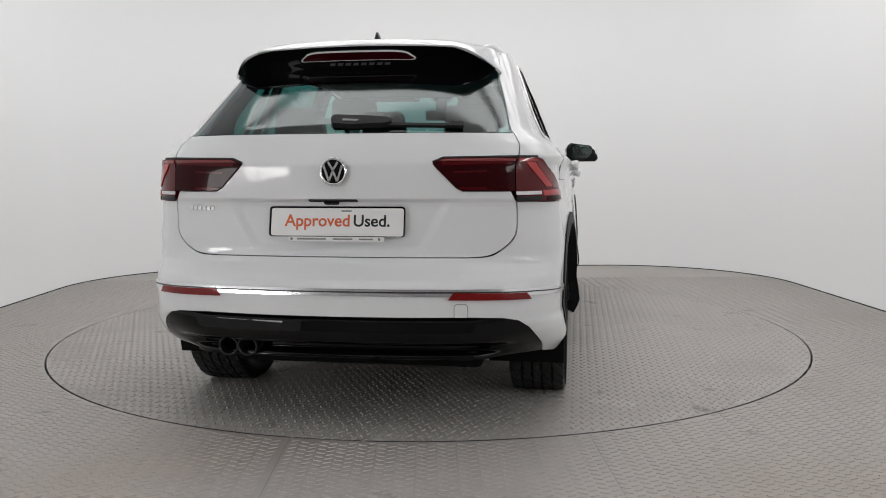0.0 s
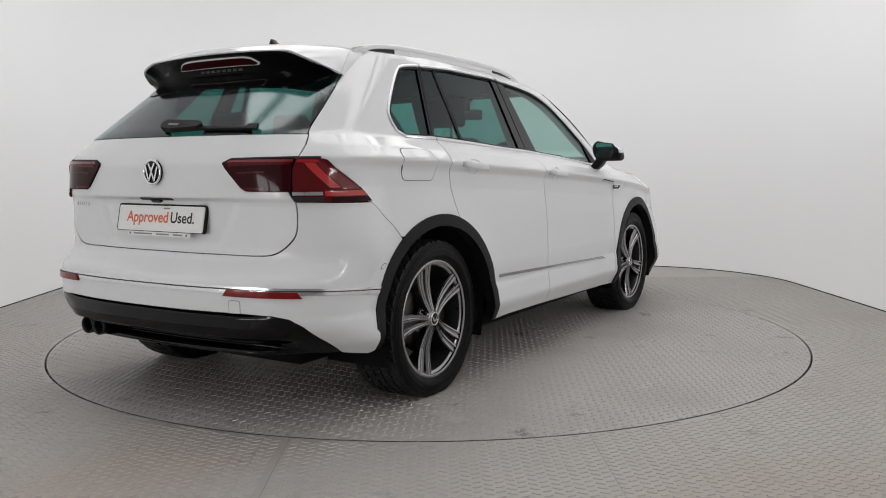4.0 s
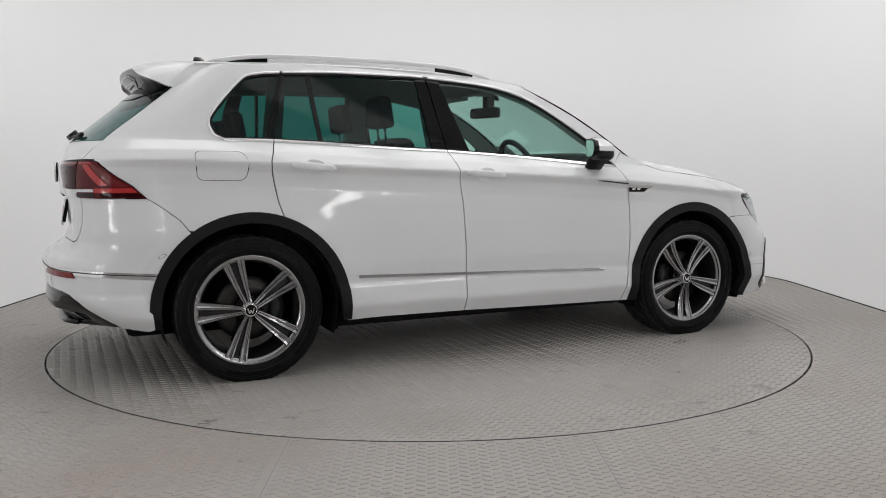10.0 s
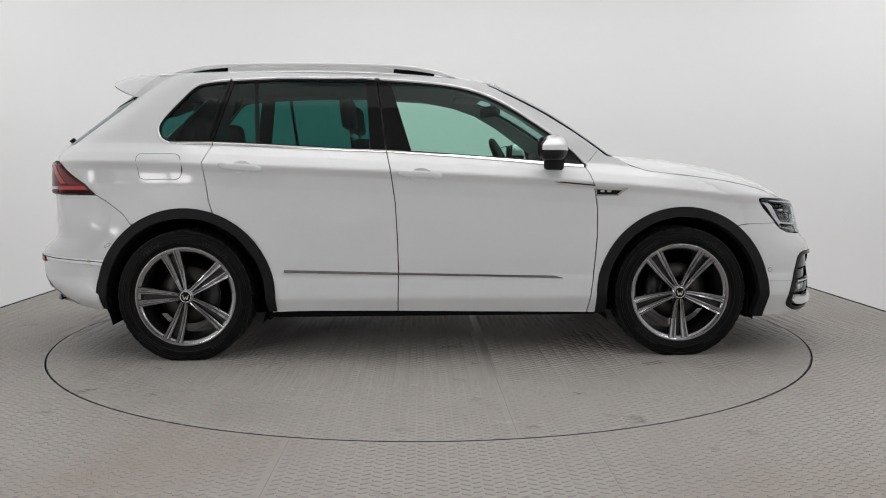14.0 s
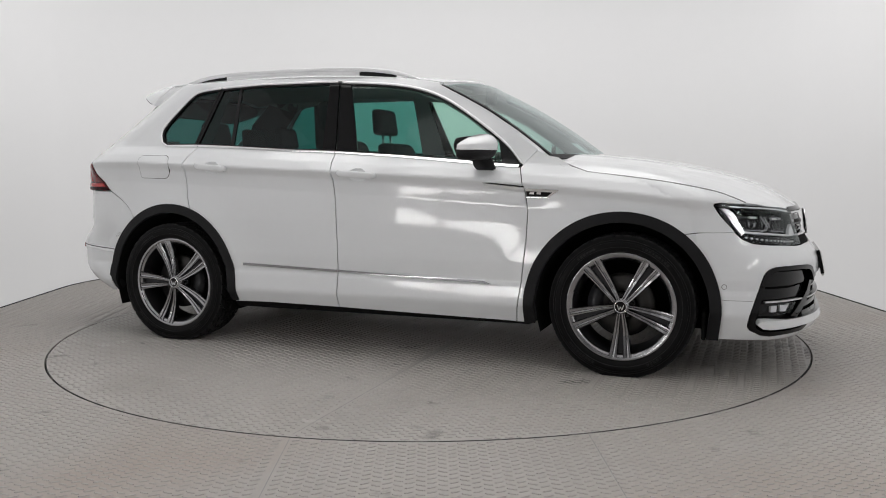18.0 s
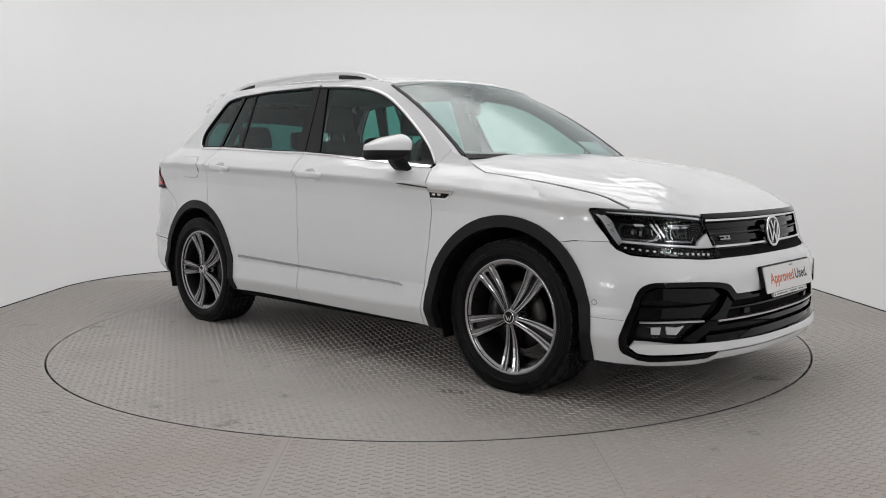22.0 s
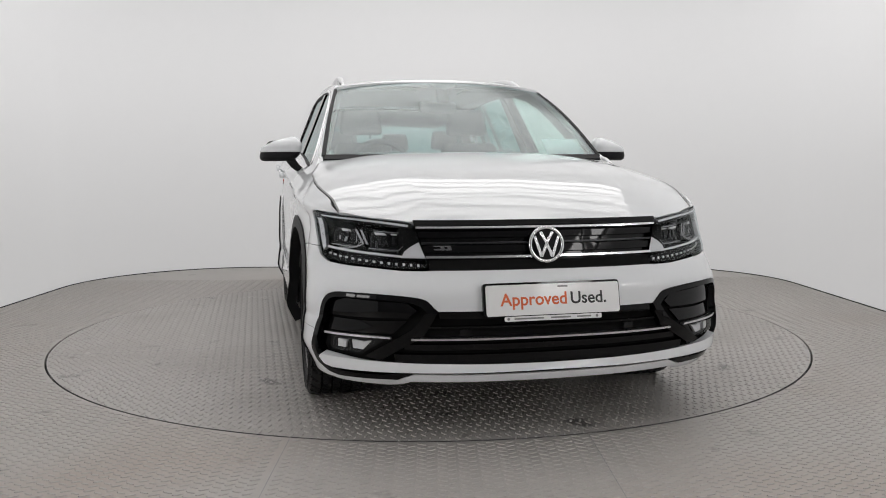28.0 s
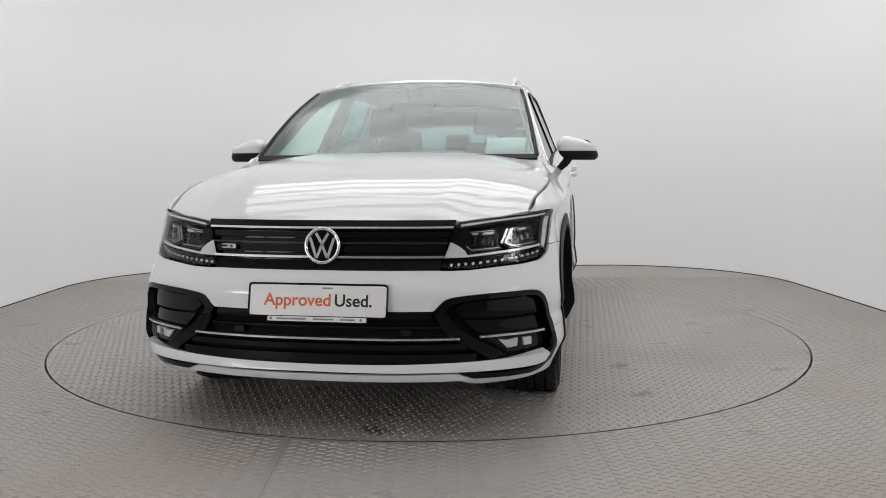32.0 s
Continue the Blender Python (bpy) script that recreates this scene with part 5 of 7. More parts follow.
# lower intakes
for m in (False, True):
    hole = [(0.0, 0.502), (0.433, 0.502), (0.459, 0.522), (0.484, 0.546), (0.544, 0.556), (0.657, 0.564), (0.809, 0.567), (0.853, 0.563), (0.888, 0.546), (0.907, 0.511), (0.926, 0.455), (0.953, 0.362), (0.973, 0.289), (0.951, 0.262), (0.904, 0.238), (0.854, 0.230), (0.608, 0.235), (0.542, 0.262), (0.0, 0.260)]
    hole = [(0.0, 0.502)] + [(x, z + 0.001) for x, z in chaikin(C_OUT)[::-1]] + hole[13:]
    if not m:
        intake = sheet("lower_intake", hole[1:-1] + [(-x, z) for x, z in hole[-2:0:-1]], skin_nose, M_LINER, lift=-0.045, thick=-0.04, label="black lower air intake")
    c_in = [(0.452, 0.468), (0.478, 0.494), (0.502, 0.520), (0.552, 0.534), (0.660, 0.543), (0.806, 0.546), (0.850, 0.541), (0.874, 0.522), (0.888, 0.490), (0.910, 0.400), (0.936, 0.290), (0.915, 0.268), (0.868, 0.256), (0.640, 0.256), (0.560, 0.272)]
    sheet("intake_frame", [(0.433, 0.4985)] + [(x - (0.003 if x > 0.8 else 0), z - 0.002) for x, z in chaikin(C_OUT)[::-1]] + [(0.951, 0.2655), (0.904, 0.2425), (0.854, 0.235), (0.610, 0.240), (0.552, 0.263)] + chaikin(c_in)[::-1], skin_nose, M_BLACK, intake, lift=0.004, thick=0.05, step=0.03, mirrored=m, label="gloss black surround")
    sheet("intake_blade", [(0.436, 0.500), (0.480, 0.500), (0.535, 0.430), (0.712, 0.322), (0.655, 0.308), (0.486, 0.405)], skin_nose, M_BLACK, intake, lift=-0.008, thick=0.04, mirrored=m)
    sheet("upper_shelf", [(0.520, 0.500), (0.560, 0.528), (0.806, 0.540), (0.870, 0.520), (0.884, 0.470), (0.700, 0.468), (0.560, 0.470)], skin_nose, M_BLACK, intake, lift=-0.022, thick=0.03, mirrored=m)
    sheet("mid_shelf", [(0.560, 0.460), (0.700, 0.456), (0.886, 0.460), (0.892, 0.412), (0.612, 0.408)], skin_nose, M_BLACK, intake, lift=-0.030, thick=0.03, mirrored=m)
    sheet("fog_trim", [(0.612, 0.394), (0.700, 0.3965), (0.882, 0.399), (0.882, 0.407), (0.700, 0.4045), (0.616, 0.401)], skin_nose, M_ALU, intake, lift=-0.004, thick=0.02, mirrored=m, label="satin chrome fog lamp trim")
    fog = sheet("fog_light", [(0.662, 0.386), (0.846, 0.386), (0.838, 0.338), (0.715, 0.336)], skin_nose, M_LAMPGL, lift=-0.012, thick=0.004, mirrored=m, label="clear fog lamp lens")
    sheet("fog_bezel", [(0.640, 0.386), (0.885, 0.390), (0.892, 0.316), (0.734, 0.318)], skin_nose, M_LAMPIN, fog, lift=-0.040, thick=0.02, mirrored=m)
    sheet("fog_reflector", [(0.790, 0.378), (0.830, 0.379), (0.828, 0.348), (0.793, 0.346)], skin_nose, M_LAMPSIL, fog, lift=-0.028, thick=0.02, mirrored=m)
    sheet("fog_reflector", [(0.690, 0.380), (0.722, 0.374), (0.768, 0.380), (0.762, 0.346), (0.722, 0.342)], skin_nose, M_LAMPSIL, fog, lift=-0.030, thick=0.02, mirrored=m)
    sheet("front_lip", [(0.0, 0.297), (0.26, 0.299), (0.529, 0.304), (0.70, 0.309), (0.856, 0.314), (0.905, 0.314), (0.926, 0.300), (0.900, 0.276), (0.860, 0.270), (0.645, 0.270), (0.263, 0.270), (0.0, 0.271)], skin_lip, M_PAINT, lift=0.004, thick=0.03, step=0.01, mirrored=m, label="white bumper lip")
    sheet("bumper_split", [(0.945, 0.4085), (1.085, 0.4125), (1.085, 0.4145), (0.945, 0.4105)], skin_nose, M_GREYINK, lift=0.0006, thick=0.001, mirrored=m, label="fine shut line in the bumper")
intake_c = sheet("centre_grille", [(-0.56, 0.470), (0.56, 0.470), (0.60, 0.32), (0.60, 0.300), (-0.60, 0.300), (-0.60, 0.32)], skin_nose, M_LINER, lift=-0.040, thick=0.0, label="black centre grille with one chrome strip")
for z0, z1, e, m_, lift in ((0.470, 0.500, 0.43, M_BLACK, -0.012), (0.432, 0.440, 0.50, M_BLACK, -0.02), (0.389, 0.3965, 0.535, M_ALU, -0.004), (0.350, 0.372, 0.56, M_BLACK, -0.014), (0.300, 0.335, 0.60, M_BLACK, -0.008)):
    sheet("chrome_strip" if m_ is M_ALU else "slat", [(-e, z0), (e, z0), (e, z1), (-e, z1)], skin_nose, m_, intake_c, lift=lift, thick=0.03, step=0.05)
for u in (-0.33, 0.33):
    sheet("grille_camera", [(u - 0.02, 0.405), (u + 0.02, 0.405), (u + 0.02, 0.428), (u - 0.02, 0.428)], skin_nose, M_LAMPIN, intake_c, lift=-0.018, thick=0.02)

# ---- plates with their sales text ----
def text_mesh(body, width, material, parent, m):
    cu = bpy.data.curves.new("sign_text", "FONT")
    cu.body, cu.size, cu.offset, cu.extrude = body, 1.0, 0.018, 0.004
    tmp = bpy.data.objects.new("sign_text", cu)
    scene.collection.objects.link(tmp)
    bpy.context.view_layer.update()
    me = bpy.data.meshes.new_from_object(tmp.evaluated_get(bpy.context.evaluated_depsgraph_get()))
    bpy.data.objects.remove(tmp)
    xs = [v.co.x for v in me.vertices]
    k = width / (max(xs) - min(xs))
    x0 = min(xs)
    for v in me.vertices:
        v.co = m @ Vector(((v.co.x - x0) * k, v.co.y * k, v.co.z * k * 0.2))
    me.materials.clear()
    me.materials.append(material)
    ob = new("sign_text", me)
    ob.parent = parent
    return ob


def sign(origin, right, up, half, tall, name):
    """A sales plate; origin at the middle of its lower edge."""
    r, u = Vector(right).normalized(), Vector(up).normalized()
    n = r.cross(u)
    m = Matrix(((r.x, u.x, n.x, origin[0]), (r.y, u.y, n.y, origin[1]), (r.z, u.z, n.z, origin[2]), (0, 0, 0, 1)))

    def slab(x0, x1, y0, y1, z0, z1, rad):
        bm = bmesh.new()
        prism(bm, round_poly([(x0, y0), (x1, y0), (x1, y1), (x0, y1)], rad), lambda a, b: m @ Vector((a, b, z0)), lambda a, b: m @ Vector((a, b, z1)))
        bmesh.ops.recalc_face_normals(bm, faces=bm.faces)
        return bm
    holder = part(name, slab(-half - 0.010, half + 0.008, -0.004, tall + 0.008, -0.012, 0.004, 0.014), M_BLACK, label="black plate holder with a white sales plate", smooth=False)
    part("sales_plate", slab(-half, half + 0.004, -0.002, tall, 0.004, 0.008, 0.01), M_WHITE, holder, "white plate with orange and black words", smooth=False)
    low = part("dealer_strip", slab(-half * 0.73, half * 0.73, -0.023, -0.005, -0.006, 0.004, 0.005), M_WHITE, holder, "narrow white strip with illegible print", smooth=False)
    for x0, x1 in ((-0.155, -0.040), (-0.012, 0.066), (0.092, 0.148)):
        part("print_bar", slab(x0, x1, -0.017, -0.011, 0.004, 0.0055, 0), M_GREYINK, holder, smooth=False)
    for x in (-0.178, 0.172):
        part("print_bar", slab(x - 0.005, x + 0.005, -0.019, -0.009, 0.004, 0.0055, 0.005), M_GREYINK, holder, smooth=False)
    part("print_bar", slab(0.02, 0.06, tall - 0.014, tall - 0.008, 0.008, 0.009, 0), M_GREYINK, holder, smooth=False)
    text_mesh("Approved", 0.262, M_ORANGE, holder, m @ Matrix.Translation((-half + 0.054, 0.036, 0.0085)))
    text_mesh("Used.", 0.142, M_INK, holder, m @ Matrix.Translation((-half + 0.332, 0.036, 0.0085)))


sign((3.622, 0.0, 0.484), (0, 1, 0), (-0.22, 0, 1), 0.262, 0.113, "front_plate")
sign((-0.812, 0.0, 0.772), (0, -1, 0), (0.20, 0, 1), 0.262, 0.106, "rear_plate")

# ---- tail: lamps, bumper trim, spoiler, wiper ----
for m in (False, True):
    inner = [(0.393, 1.050), (0.428, 1.066), (0.626, 1.069), (0.701, 1.069), (0.703, 0.944), (0.512, 0.944), (0.490, 0.956)]
    il = sheet("tail_light", inner, skin_tail, M_DRED, lift=0.008, thick=0.03, step=0.02, mirrored=m, label="smoked red inner tail light")
    sheet("light_bar", [(0.430, 1.040), (0.690, 1.046), (0.690, 1.054), (0.426, 1.050)], skin_tail, M_BARRED, il, lift=0.010, thick=0.003, mirrored=m)
    sheet("light_bar", [(0.478, 1.012), (0.600, 1.016), (0.600, 1.021), (0.474, 1.018)], skin_tail, M_BARRED, il, lift=0.010, thick=0.003, mirrored=m)
    sheet("light_bar", [(0.500, 0.950), (0.600, 0.949), (0.600, 0.958), (0.495, 0.959)], skin_tail, M_BARRED, il, lift=0.010, thick=0.003, mirrored=m)
    sheet("light_strip", [(0.412, 1.053), (0.432, 1.0625), (0.698, 1.0650), (0.698, 1.0535)], skin_tail, M_WINE, il, lift=0.010, thick=0.003, step=0.02, mirrored=m)
    outer = [(0.707, 1.069), (0.790, 1.069), (0.815, 1.061), (0.958, 0.954), (1.001, 0.901), (0.824, 0.903), (0.709, 0.905), (0.707, 0.944)]
    ol = sheet("tail_light", outer, skin_tail, M_MRED, lift=0.008, thick=0.03, step=0.02, mirrored=m, label="red outer tail light with a bright angled light guide")
    sheet("lamp_wing", [(0.784, 1.060), (0.812, 1.052), (0.948, 0.951), (0.880, 0.951), (0.790, 1.045)], skin_tail, M_WINE, ol, lift=0.010, thick=0.003, step=0.02, mirrored=m)
    sheet("light_guide", [(0.741, 1.053), (0.778, 1.053), (0.870, 0.957), (0.832, 0.957)], skin_tail, M_BRED, ol, lift=0.012, thick=0.004, step=0.02, mirrored=m, label="bright red light guide")
    sheet("light_strip", [(0.711, 1.0535), (0.711, 1.0650), (0.783, 1.0650), (0.790, 1.0560)], skin_tail, M_RED, ol, lift=0.010, thick=0.003, step=0.02, mirrored=m)
    sheet("light_bar", [(0.812, 0.925), (0.972, 0.924), (0.958, 0.944), (0.812, 0.944)], skin_tail, M_BRED, ol, lift=0.012, thick=0.004, step=0.02, mirrored=m, label="bright red light bar")
    sheet("reversing_lens", [(0.704, 0.909), (0.806, 0.908), (0.806, 0.922), (0.704, 0.923)], skin_tail, M_RIMDARK, ol, lift=0.011, thick=0.004, step=0.02, mirrored=m)
    sheet("reversing_lens", [(0.704, 0.928), (0.806, 0.928), (0.806, 0.942), (0.704, 0.941)], skin_tail, M_ALU, ol, lift=0.011, thick=0.004, step=0.02, mirrored=m, label="clear reversing lens")
    sheet("side_reflector", [(0.830, 0.905), (0.995, 0.903), (0.980, 0.920), (0.830, 0.921)], skin_tail, M_DRED, ol, lift=0.010, thick=0.003, step=0.02, mirrored=m)
    sheet("lamp_seal", [(0.386, 1.056), (0.424, 1.0735), (0.703, 1.0775), (0.790, 1.0775), (0.790, 1.0705), (0.703, 1.0705), (0.428, 1.0675), (0.394, 1.052)], skin_tail, M_GAP, ol, lift=0.002, thick=0.004, step=0.02, mirrored=m)

    strip_t = sheet("bumper_moulding", [(0.0, 0.579), (0.57, 0.579), (0.79, 0.574), (0.931, 0.566), (1.146, 0.549), (1.137, 0.519), (0.92, 0.541), (0.79, 0.548), (0.57, 0.552), (0.0, 0.553)], skin_tail, M_CHROME, lift=0.005, thick=0.012, step=0.03, mirrored=m, label="chrome moulding along the rear bumper")
    # thin dark line along the middle of the chrome
    sheet("moulding_dark_line", [(0.0, 0.5705), (0.57, 0.5705), (0.79, 0.5655), (0.931, 0.5575), (1.143, 0.540), (1.142, 0.536), (0.93, 0.5535), (0.79, 0.5610), (0.57, 0.5655), (0.0, 0.5655)], skin_tail, M_INK, strip_t, lift=0.0065, thick=0.002, step=0.03, mirrored=m)
    sheet("rear_reflector", [(0.452, 0.541), (0.770, 0.536), (0.750, 0.561), (0.472, 0.567)], skin_tail, M_REFLEX, lift=0.010, thick=0.014, step=0.03, mirrored=m, label="red bumper reflector")
    dif = sheet("rear_diffuser", [(0.0, 0.471), (0.519, 0.473), (0.655, 0.467), (0.715, 0.454), (0.752, 0.422), (0.782, 0.362), (0.815, 0.300), (0.68, 0.297), (0.45, 0.298), (0.0, 0.298)], skin_diffuser, M_BLACK, lift=0.0, thick=0.03, step=0.006, du=0.03, mirrored=m, label="gloss black rear diffuser")
    sheet("diffuser_blade", [(0.0, 0.318), (0.50, 0.316), (0.60, 0.312), (0.60, 0.304), (0.0, 0.308)], skin_diffuser, M_BLACK, dif, lift=0.012, thick=0.02, mirrored=m)
    for k in range(3):
        z = 0.342 + 0.013 * k
        sheet("diffuser_rib", [(0.10, z), (0.40, z - 0.002), (0.43, z + 0.001), (0.10, z + 0.003)], skin_diffuser, M_BLACK, dif, lift=0.003, thick=0.006, mirrored=m)
    sheet("bumper_crease", [(0.0, 0.4745), (0.519, 0.4765), (0.658, 0.471), (0.724, 0.456), (0.719, 0.4515), (0.655, 0.4665), (0.519, 0.4725), (0.0, 0.4705)], skin_tail, M_GAP, dif, lift=-0.002, thick=0.01, mirrored=m)

tow = sheet("tow_cover", round_poly([(0.474, 0.474), (0.527, 0.474), (0.527, 0.525), (0.474, 0.525)], [0.002, 0.002, 0.014, 0.014]), skin_tail, M_GREYINK, lift=0.0008, step=0.02, label="square tow eye cover")
sheet("cover_face", round_poly([(0.4765, 0.474), (0.5245, 0.474), (0.5245, 0.5225), (0.4765, 0.5225)], [0.002, 0.002, 0.012, 0.012]), skin_tail, M_PAINT, tow, lift=0.0018, thick=0.001, step=0.02)
for y in (0.428, 0.350):
    bm = bmesh.new()
    rings = []
    for x, r in ((-0.64, 0.034), (-0.863, 0.038), (-0.875, 0.038), (-0.876, 0.034), (-0.863, 0.033), (-0.70, 0.032)):
        rings.append([bm.verts.new((x, y + r * 1.05 * math.cos(a), 0.340 + r * math.sin(a))) for a in [2 * math.pi * k / 28 for k in range(28)]])
    for p, q in zip(rings, rings[1:]):
        for k in range(28):
            bm.faces.new((p[k], p[(k + 1) % 28], q[(k + 1) % 28], q[k]))
    bm.faces.new(rings[-1])
    bmesh.ops.recalc_face_normals(bm, faces=bm.faces)
    part("exhaust_pipe", bm, M_RIMDARK, label="dark polished exhaust tailpipe")
part("exhaust_shield", box(bmesh.new(), -0.74, -0.58, 0.33, 0.48, 0.295, 0.40, 0.02), M_LINER)

# model lettering as plain bars, boot release, camera
for k in range(6):
    u = -0.632 + 0.019 * k
    sheet("letter_bar", [(u, 0.868), (u + 0.013, 0.868), (u + 0.013, 0.884), (u, 0.884)], skin_tail, M_CHROME, lift=0.005, thick=0.004, label="small chrome letter block")
rel = sheet("boot_release", [(-0.11, 0.905), (0.09, 0.905), (0.09, 0.912), (-0.11, 0.912)], skin_tail, M_GAP, lift=0.004, thick=0.012, label="dark boot release slot")
sheet("rear_camera", round_poly([(-0.045, 0.893), (0.010, 0.893), (0.014, 0.908), (-0.050, 0.908)], 0.005), skin_tail, M_BLACK, rel, lift=0.010, thick=0.012, label="black reversing camera")

# spoiler
def skin_wing(s, v):
    """The spoiler's top: s across from -1 to 1, v from the roof (0) to the rear lip (1)."""
    s, v = np.asarray(s, float), np.asarray(v, float)
    a = np.abs(s)
    x0 = -0.382 + 0.200 * a ** 2.2
    x1 = -0.495 + 0.050 * a ** 2 + 0.125 * np.clip((a - 0.82) / 0.18, 0, 1) ** 1.6
    half = 0.545 + 0.050 * v
    r = skin_roof(x0, s * half)
    z1 = 1.542 - 0.020 * a ** 2 - 0.085 * np.clip((a - 0.68) / 0.32, 0, 1) ** 1.7
    x = x0 + (x1 - x0) * v
    z = r[..., 2] + (z1 - r[..., 2]) * v + 0.012 * np.sin(math.pi * v)
    return np.stack([x, -s * half, z], -1)


def skin_under(s, v):
    """The spoiler's dark underside: from the lip forward to the head of the rear window."""
    s, v = np.asarray(s, float), np.asarray(v, float)
    lip = skin_wing(s, np.ones_like(v))
    a = np.abs(s)
    low = skin_tail(s * 0.775, 1.455 - 0.028 * np.clip((a - 0.68) / 0.32, 0, 1) ** 1.7) + np.array([-0.006, 0, 0])
    p = lip * (1 - v)[..., None] + low * v[..., None]
    p[..., 0] += np.sin(math.pi * np.clip(v, 0, 1)) * 0.006
    p[..., 2] -= 0.006 * (1 - v)
    return p


spo = sheet("roof_spoiler", [(-1, 0), (1, 0), (1, 1), (-1, 1)], skin_wing, M_PAINT, step=0.12, du=0.04, thick=0.010, label="white roof spoiler with a gloss black underside")
sheet("spoiler_underside", [(-0.965, 0), (0.965, 0), (0.965, 1), (-0.965, 1)], skin_under, M_BLACK, spo, step=0.2, du=0.04, thick=0.0, label="gloss black underside")
band = [(0.0, 1.389), (0.20, 1.387), (0.40, 1.379), (0.52, 1.374), (0.58, 1.376), (0.68, 1.398), (0.764, 1.432), (0.742, 1.464), (0.66, 1.492), (0.54, 1.513), (0.0, 1.516)]
sheet("spoiler_panel", [(-u, z) for u, z in band[:0:-1]] + band, skin_tail, M_BLACK, spo, lift=0.004, thick=0.010, step=0.03, label="gloss black panel above the rear window")
stop = round_poly([(-0.41, 0.60), (0.41, 0.60), (0.425, 0.52), (0.35, 0.17), (-0.35, 0.17), (-0.425, 0.52)], [0.02, 0.02, 0.04, 0.12, 0.12, 0.04], 5)
sheet("brake_surround", round_poly([(-0.41, 0.55), (0.41, 0.55), (0.40, 0.74), (0.33, 0.96), (-0.33, 0.96), (-0.40, 0.74)], 0.03, 4), skin_under, M_BLACK, spo, lift=0.004, thick=0.004, step=0.1, du=0.04, label="black foot of the brake light")
sheet("brake_light", stop, skin_under, M_WHITE, spo, lift=0.007, thick=0.006, step=0.1, du=0.04, label="high brake light in a bright surround")
sheet("brake_lens", [(x * 0.972, 0.385 + (v - 0.385) * 0.80) for x, v in stop], skin_under, M_DRED, spo, lift=0.010, thick=0.004, step=0.1, du=0.04, label="dark red lens")
for k in range(8):
    x = -0.215 + 0.058 * k
    sheet("print_bar", [(x, 0.84), (x + 0.040, 0.84), (x + 0.048, 0.72), (x + 0.008, 0.72)], skin_under, M_FAINT, spo, lift=0.0055, thick=0.001, step=0.1)

for m in (False, True):
    sheet("pillar_corner", [(0.765, 1.40), (0.806, 1.40), (0.806, 1.50)] + to_tail([(-0.13, 1.540)]) + [(0.80, 1.53), (0.785, 1.50)], skin_tail, M_PAINT, lift=-0.022, thick=0.004, mirrored=m, step=0.03, label="white roof corner behind the spoiler")

    v_ = [k / 10 for k in range(11)]
    A = [tuple(skin_wing(1.0, v)) for v in v_]
    B = [tuple(skin_tail(0.812 + 0.05 * (1 - v), 1.545 - 0.115 * v)) for v in v_]
    bridge("spoiler_cheek", A, B, M_PAINT, spo, mirrored=m, sink=0.002, label="white side of the spoiler")

# rear wiper
arm = sheet("rear_wiper", round_poly([(-0.040, 1.207), (-0.030, 1.185), (0.06, 1.178), (0.225, 1.183), (0.250, 1.196), (0.215, 1.208), (0.05, 1.216), (-0.028, 1.219)], 0.012), skin_tail, M_TRIM, lift=0.030, thick=0.024, step=0.02, label="black rear wiper")
sheet("wiper_window", [(0.02, 1.193), (0.085, 1.190), (0.095, 1.196), (0.02, 1.200)], skin_tail, M_GREYINK, arm, lift=0.032, thick=0.004, step=0.02)
sheet("wiper_blade", [(0.16, 1.186), (0.555, 1.180), (0.555, 1.190), (0.16, 1.196)], skin_tail, M_TRIM, arm, lift=0.016, thick=0.012, step=0.02)
sheet("wiper_clip", [(0.505, 1.177), (0.560, 1.176), (0.560, 1.194), (0.505, 1.194)], skin_tail, M_TRIM, arm, lift=0.022, thick=0.014, step=0.02)
sheet("window_sticker", [(-0.13, 1.214), (0.075, 1.212), (0.075, 1.236), (-0.13, 1.238)], skin_tail, M_GREYINK, lift=-0.010, thick=0.001, step=0.04, label="pale sticker inside the rear window")
# roof aerial
bm = bmesh.new()
rows = []
for k, (x0, x1, w, z) in enumerate(((-0.135, 0.03, 0.026, 1.585), (-0.125, 0.01, 0.022, 1.606), (-0.115, -0.04, 0.012, 1.632), (-0.108, -0.075, 0.006, 1.654))):
    rows.append([bm.verts.new((x, y, z)) for x, y in ((x0, -w * 0.6), ((x0 + x1) / 2, -w), (x1, 0), ((x0 + x1) / 2, w), (x0, w * 0.6))])
for p, q in zip(rows, rows[1:]):
    for k in range(5):
        bm.faces.new((p[k], p[(k + 1) % 5], q[(k + 1) % 5], q[k]))
bm.faces.new(rows[-1])
bmesh.ops.recalc_face_normals(bm, faces=bm.faces)
part("roof_aerial", bm, M_BLACK, label="small black fin aerial")


def sweep(bm, path, profile):
    """A closed profile of (across, up) places swept along a path in the car's length."""
    rings = []
    for i, p in enumerate(path):
        a, b = Vector(path[max(i - 1, 0)][:3]), Vector(path[min(i + 1, len(path) - 1)][:3])
        d = (b - a).normalized()
        side = d.cross(Vector((0, 0, 1))).normalized()
        up = side.cross(d)
        f = p[3] if len(p) > 3 else 1
        rings.append([bm.verts.new(Vector(p[:3]) + side * q[0] * f + up * q[1] * f) for q in profile])
    n = len(profile)
    for p, q in zip(rings, rings[1:]):
        for k in range(n):
            bm.faces.new((p[k], p[(k + 1) % n], q[(k + 1) % n], q[k]))
    bm.faces.new(rings[0][::-1])
    bm.faces.new(rings[-1])
    bmesh.ops.recalc_face_normals(bm, faces=bm.faces)
    return bm


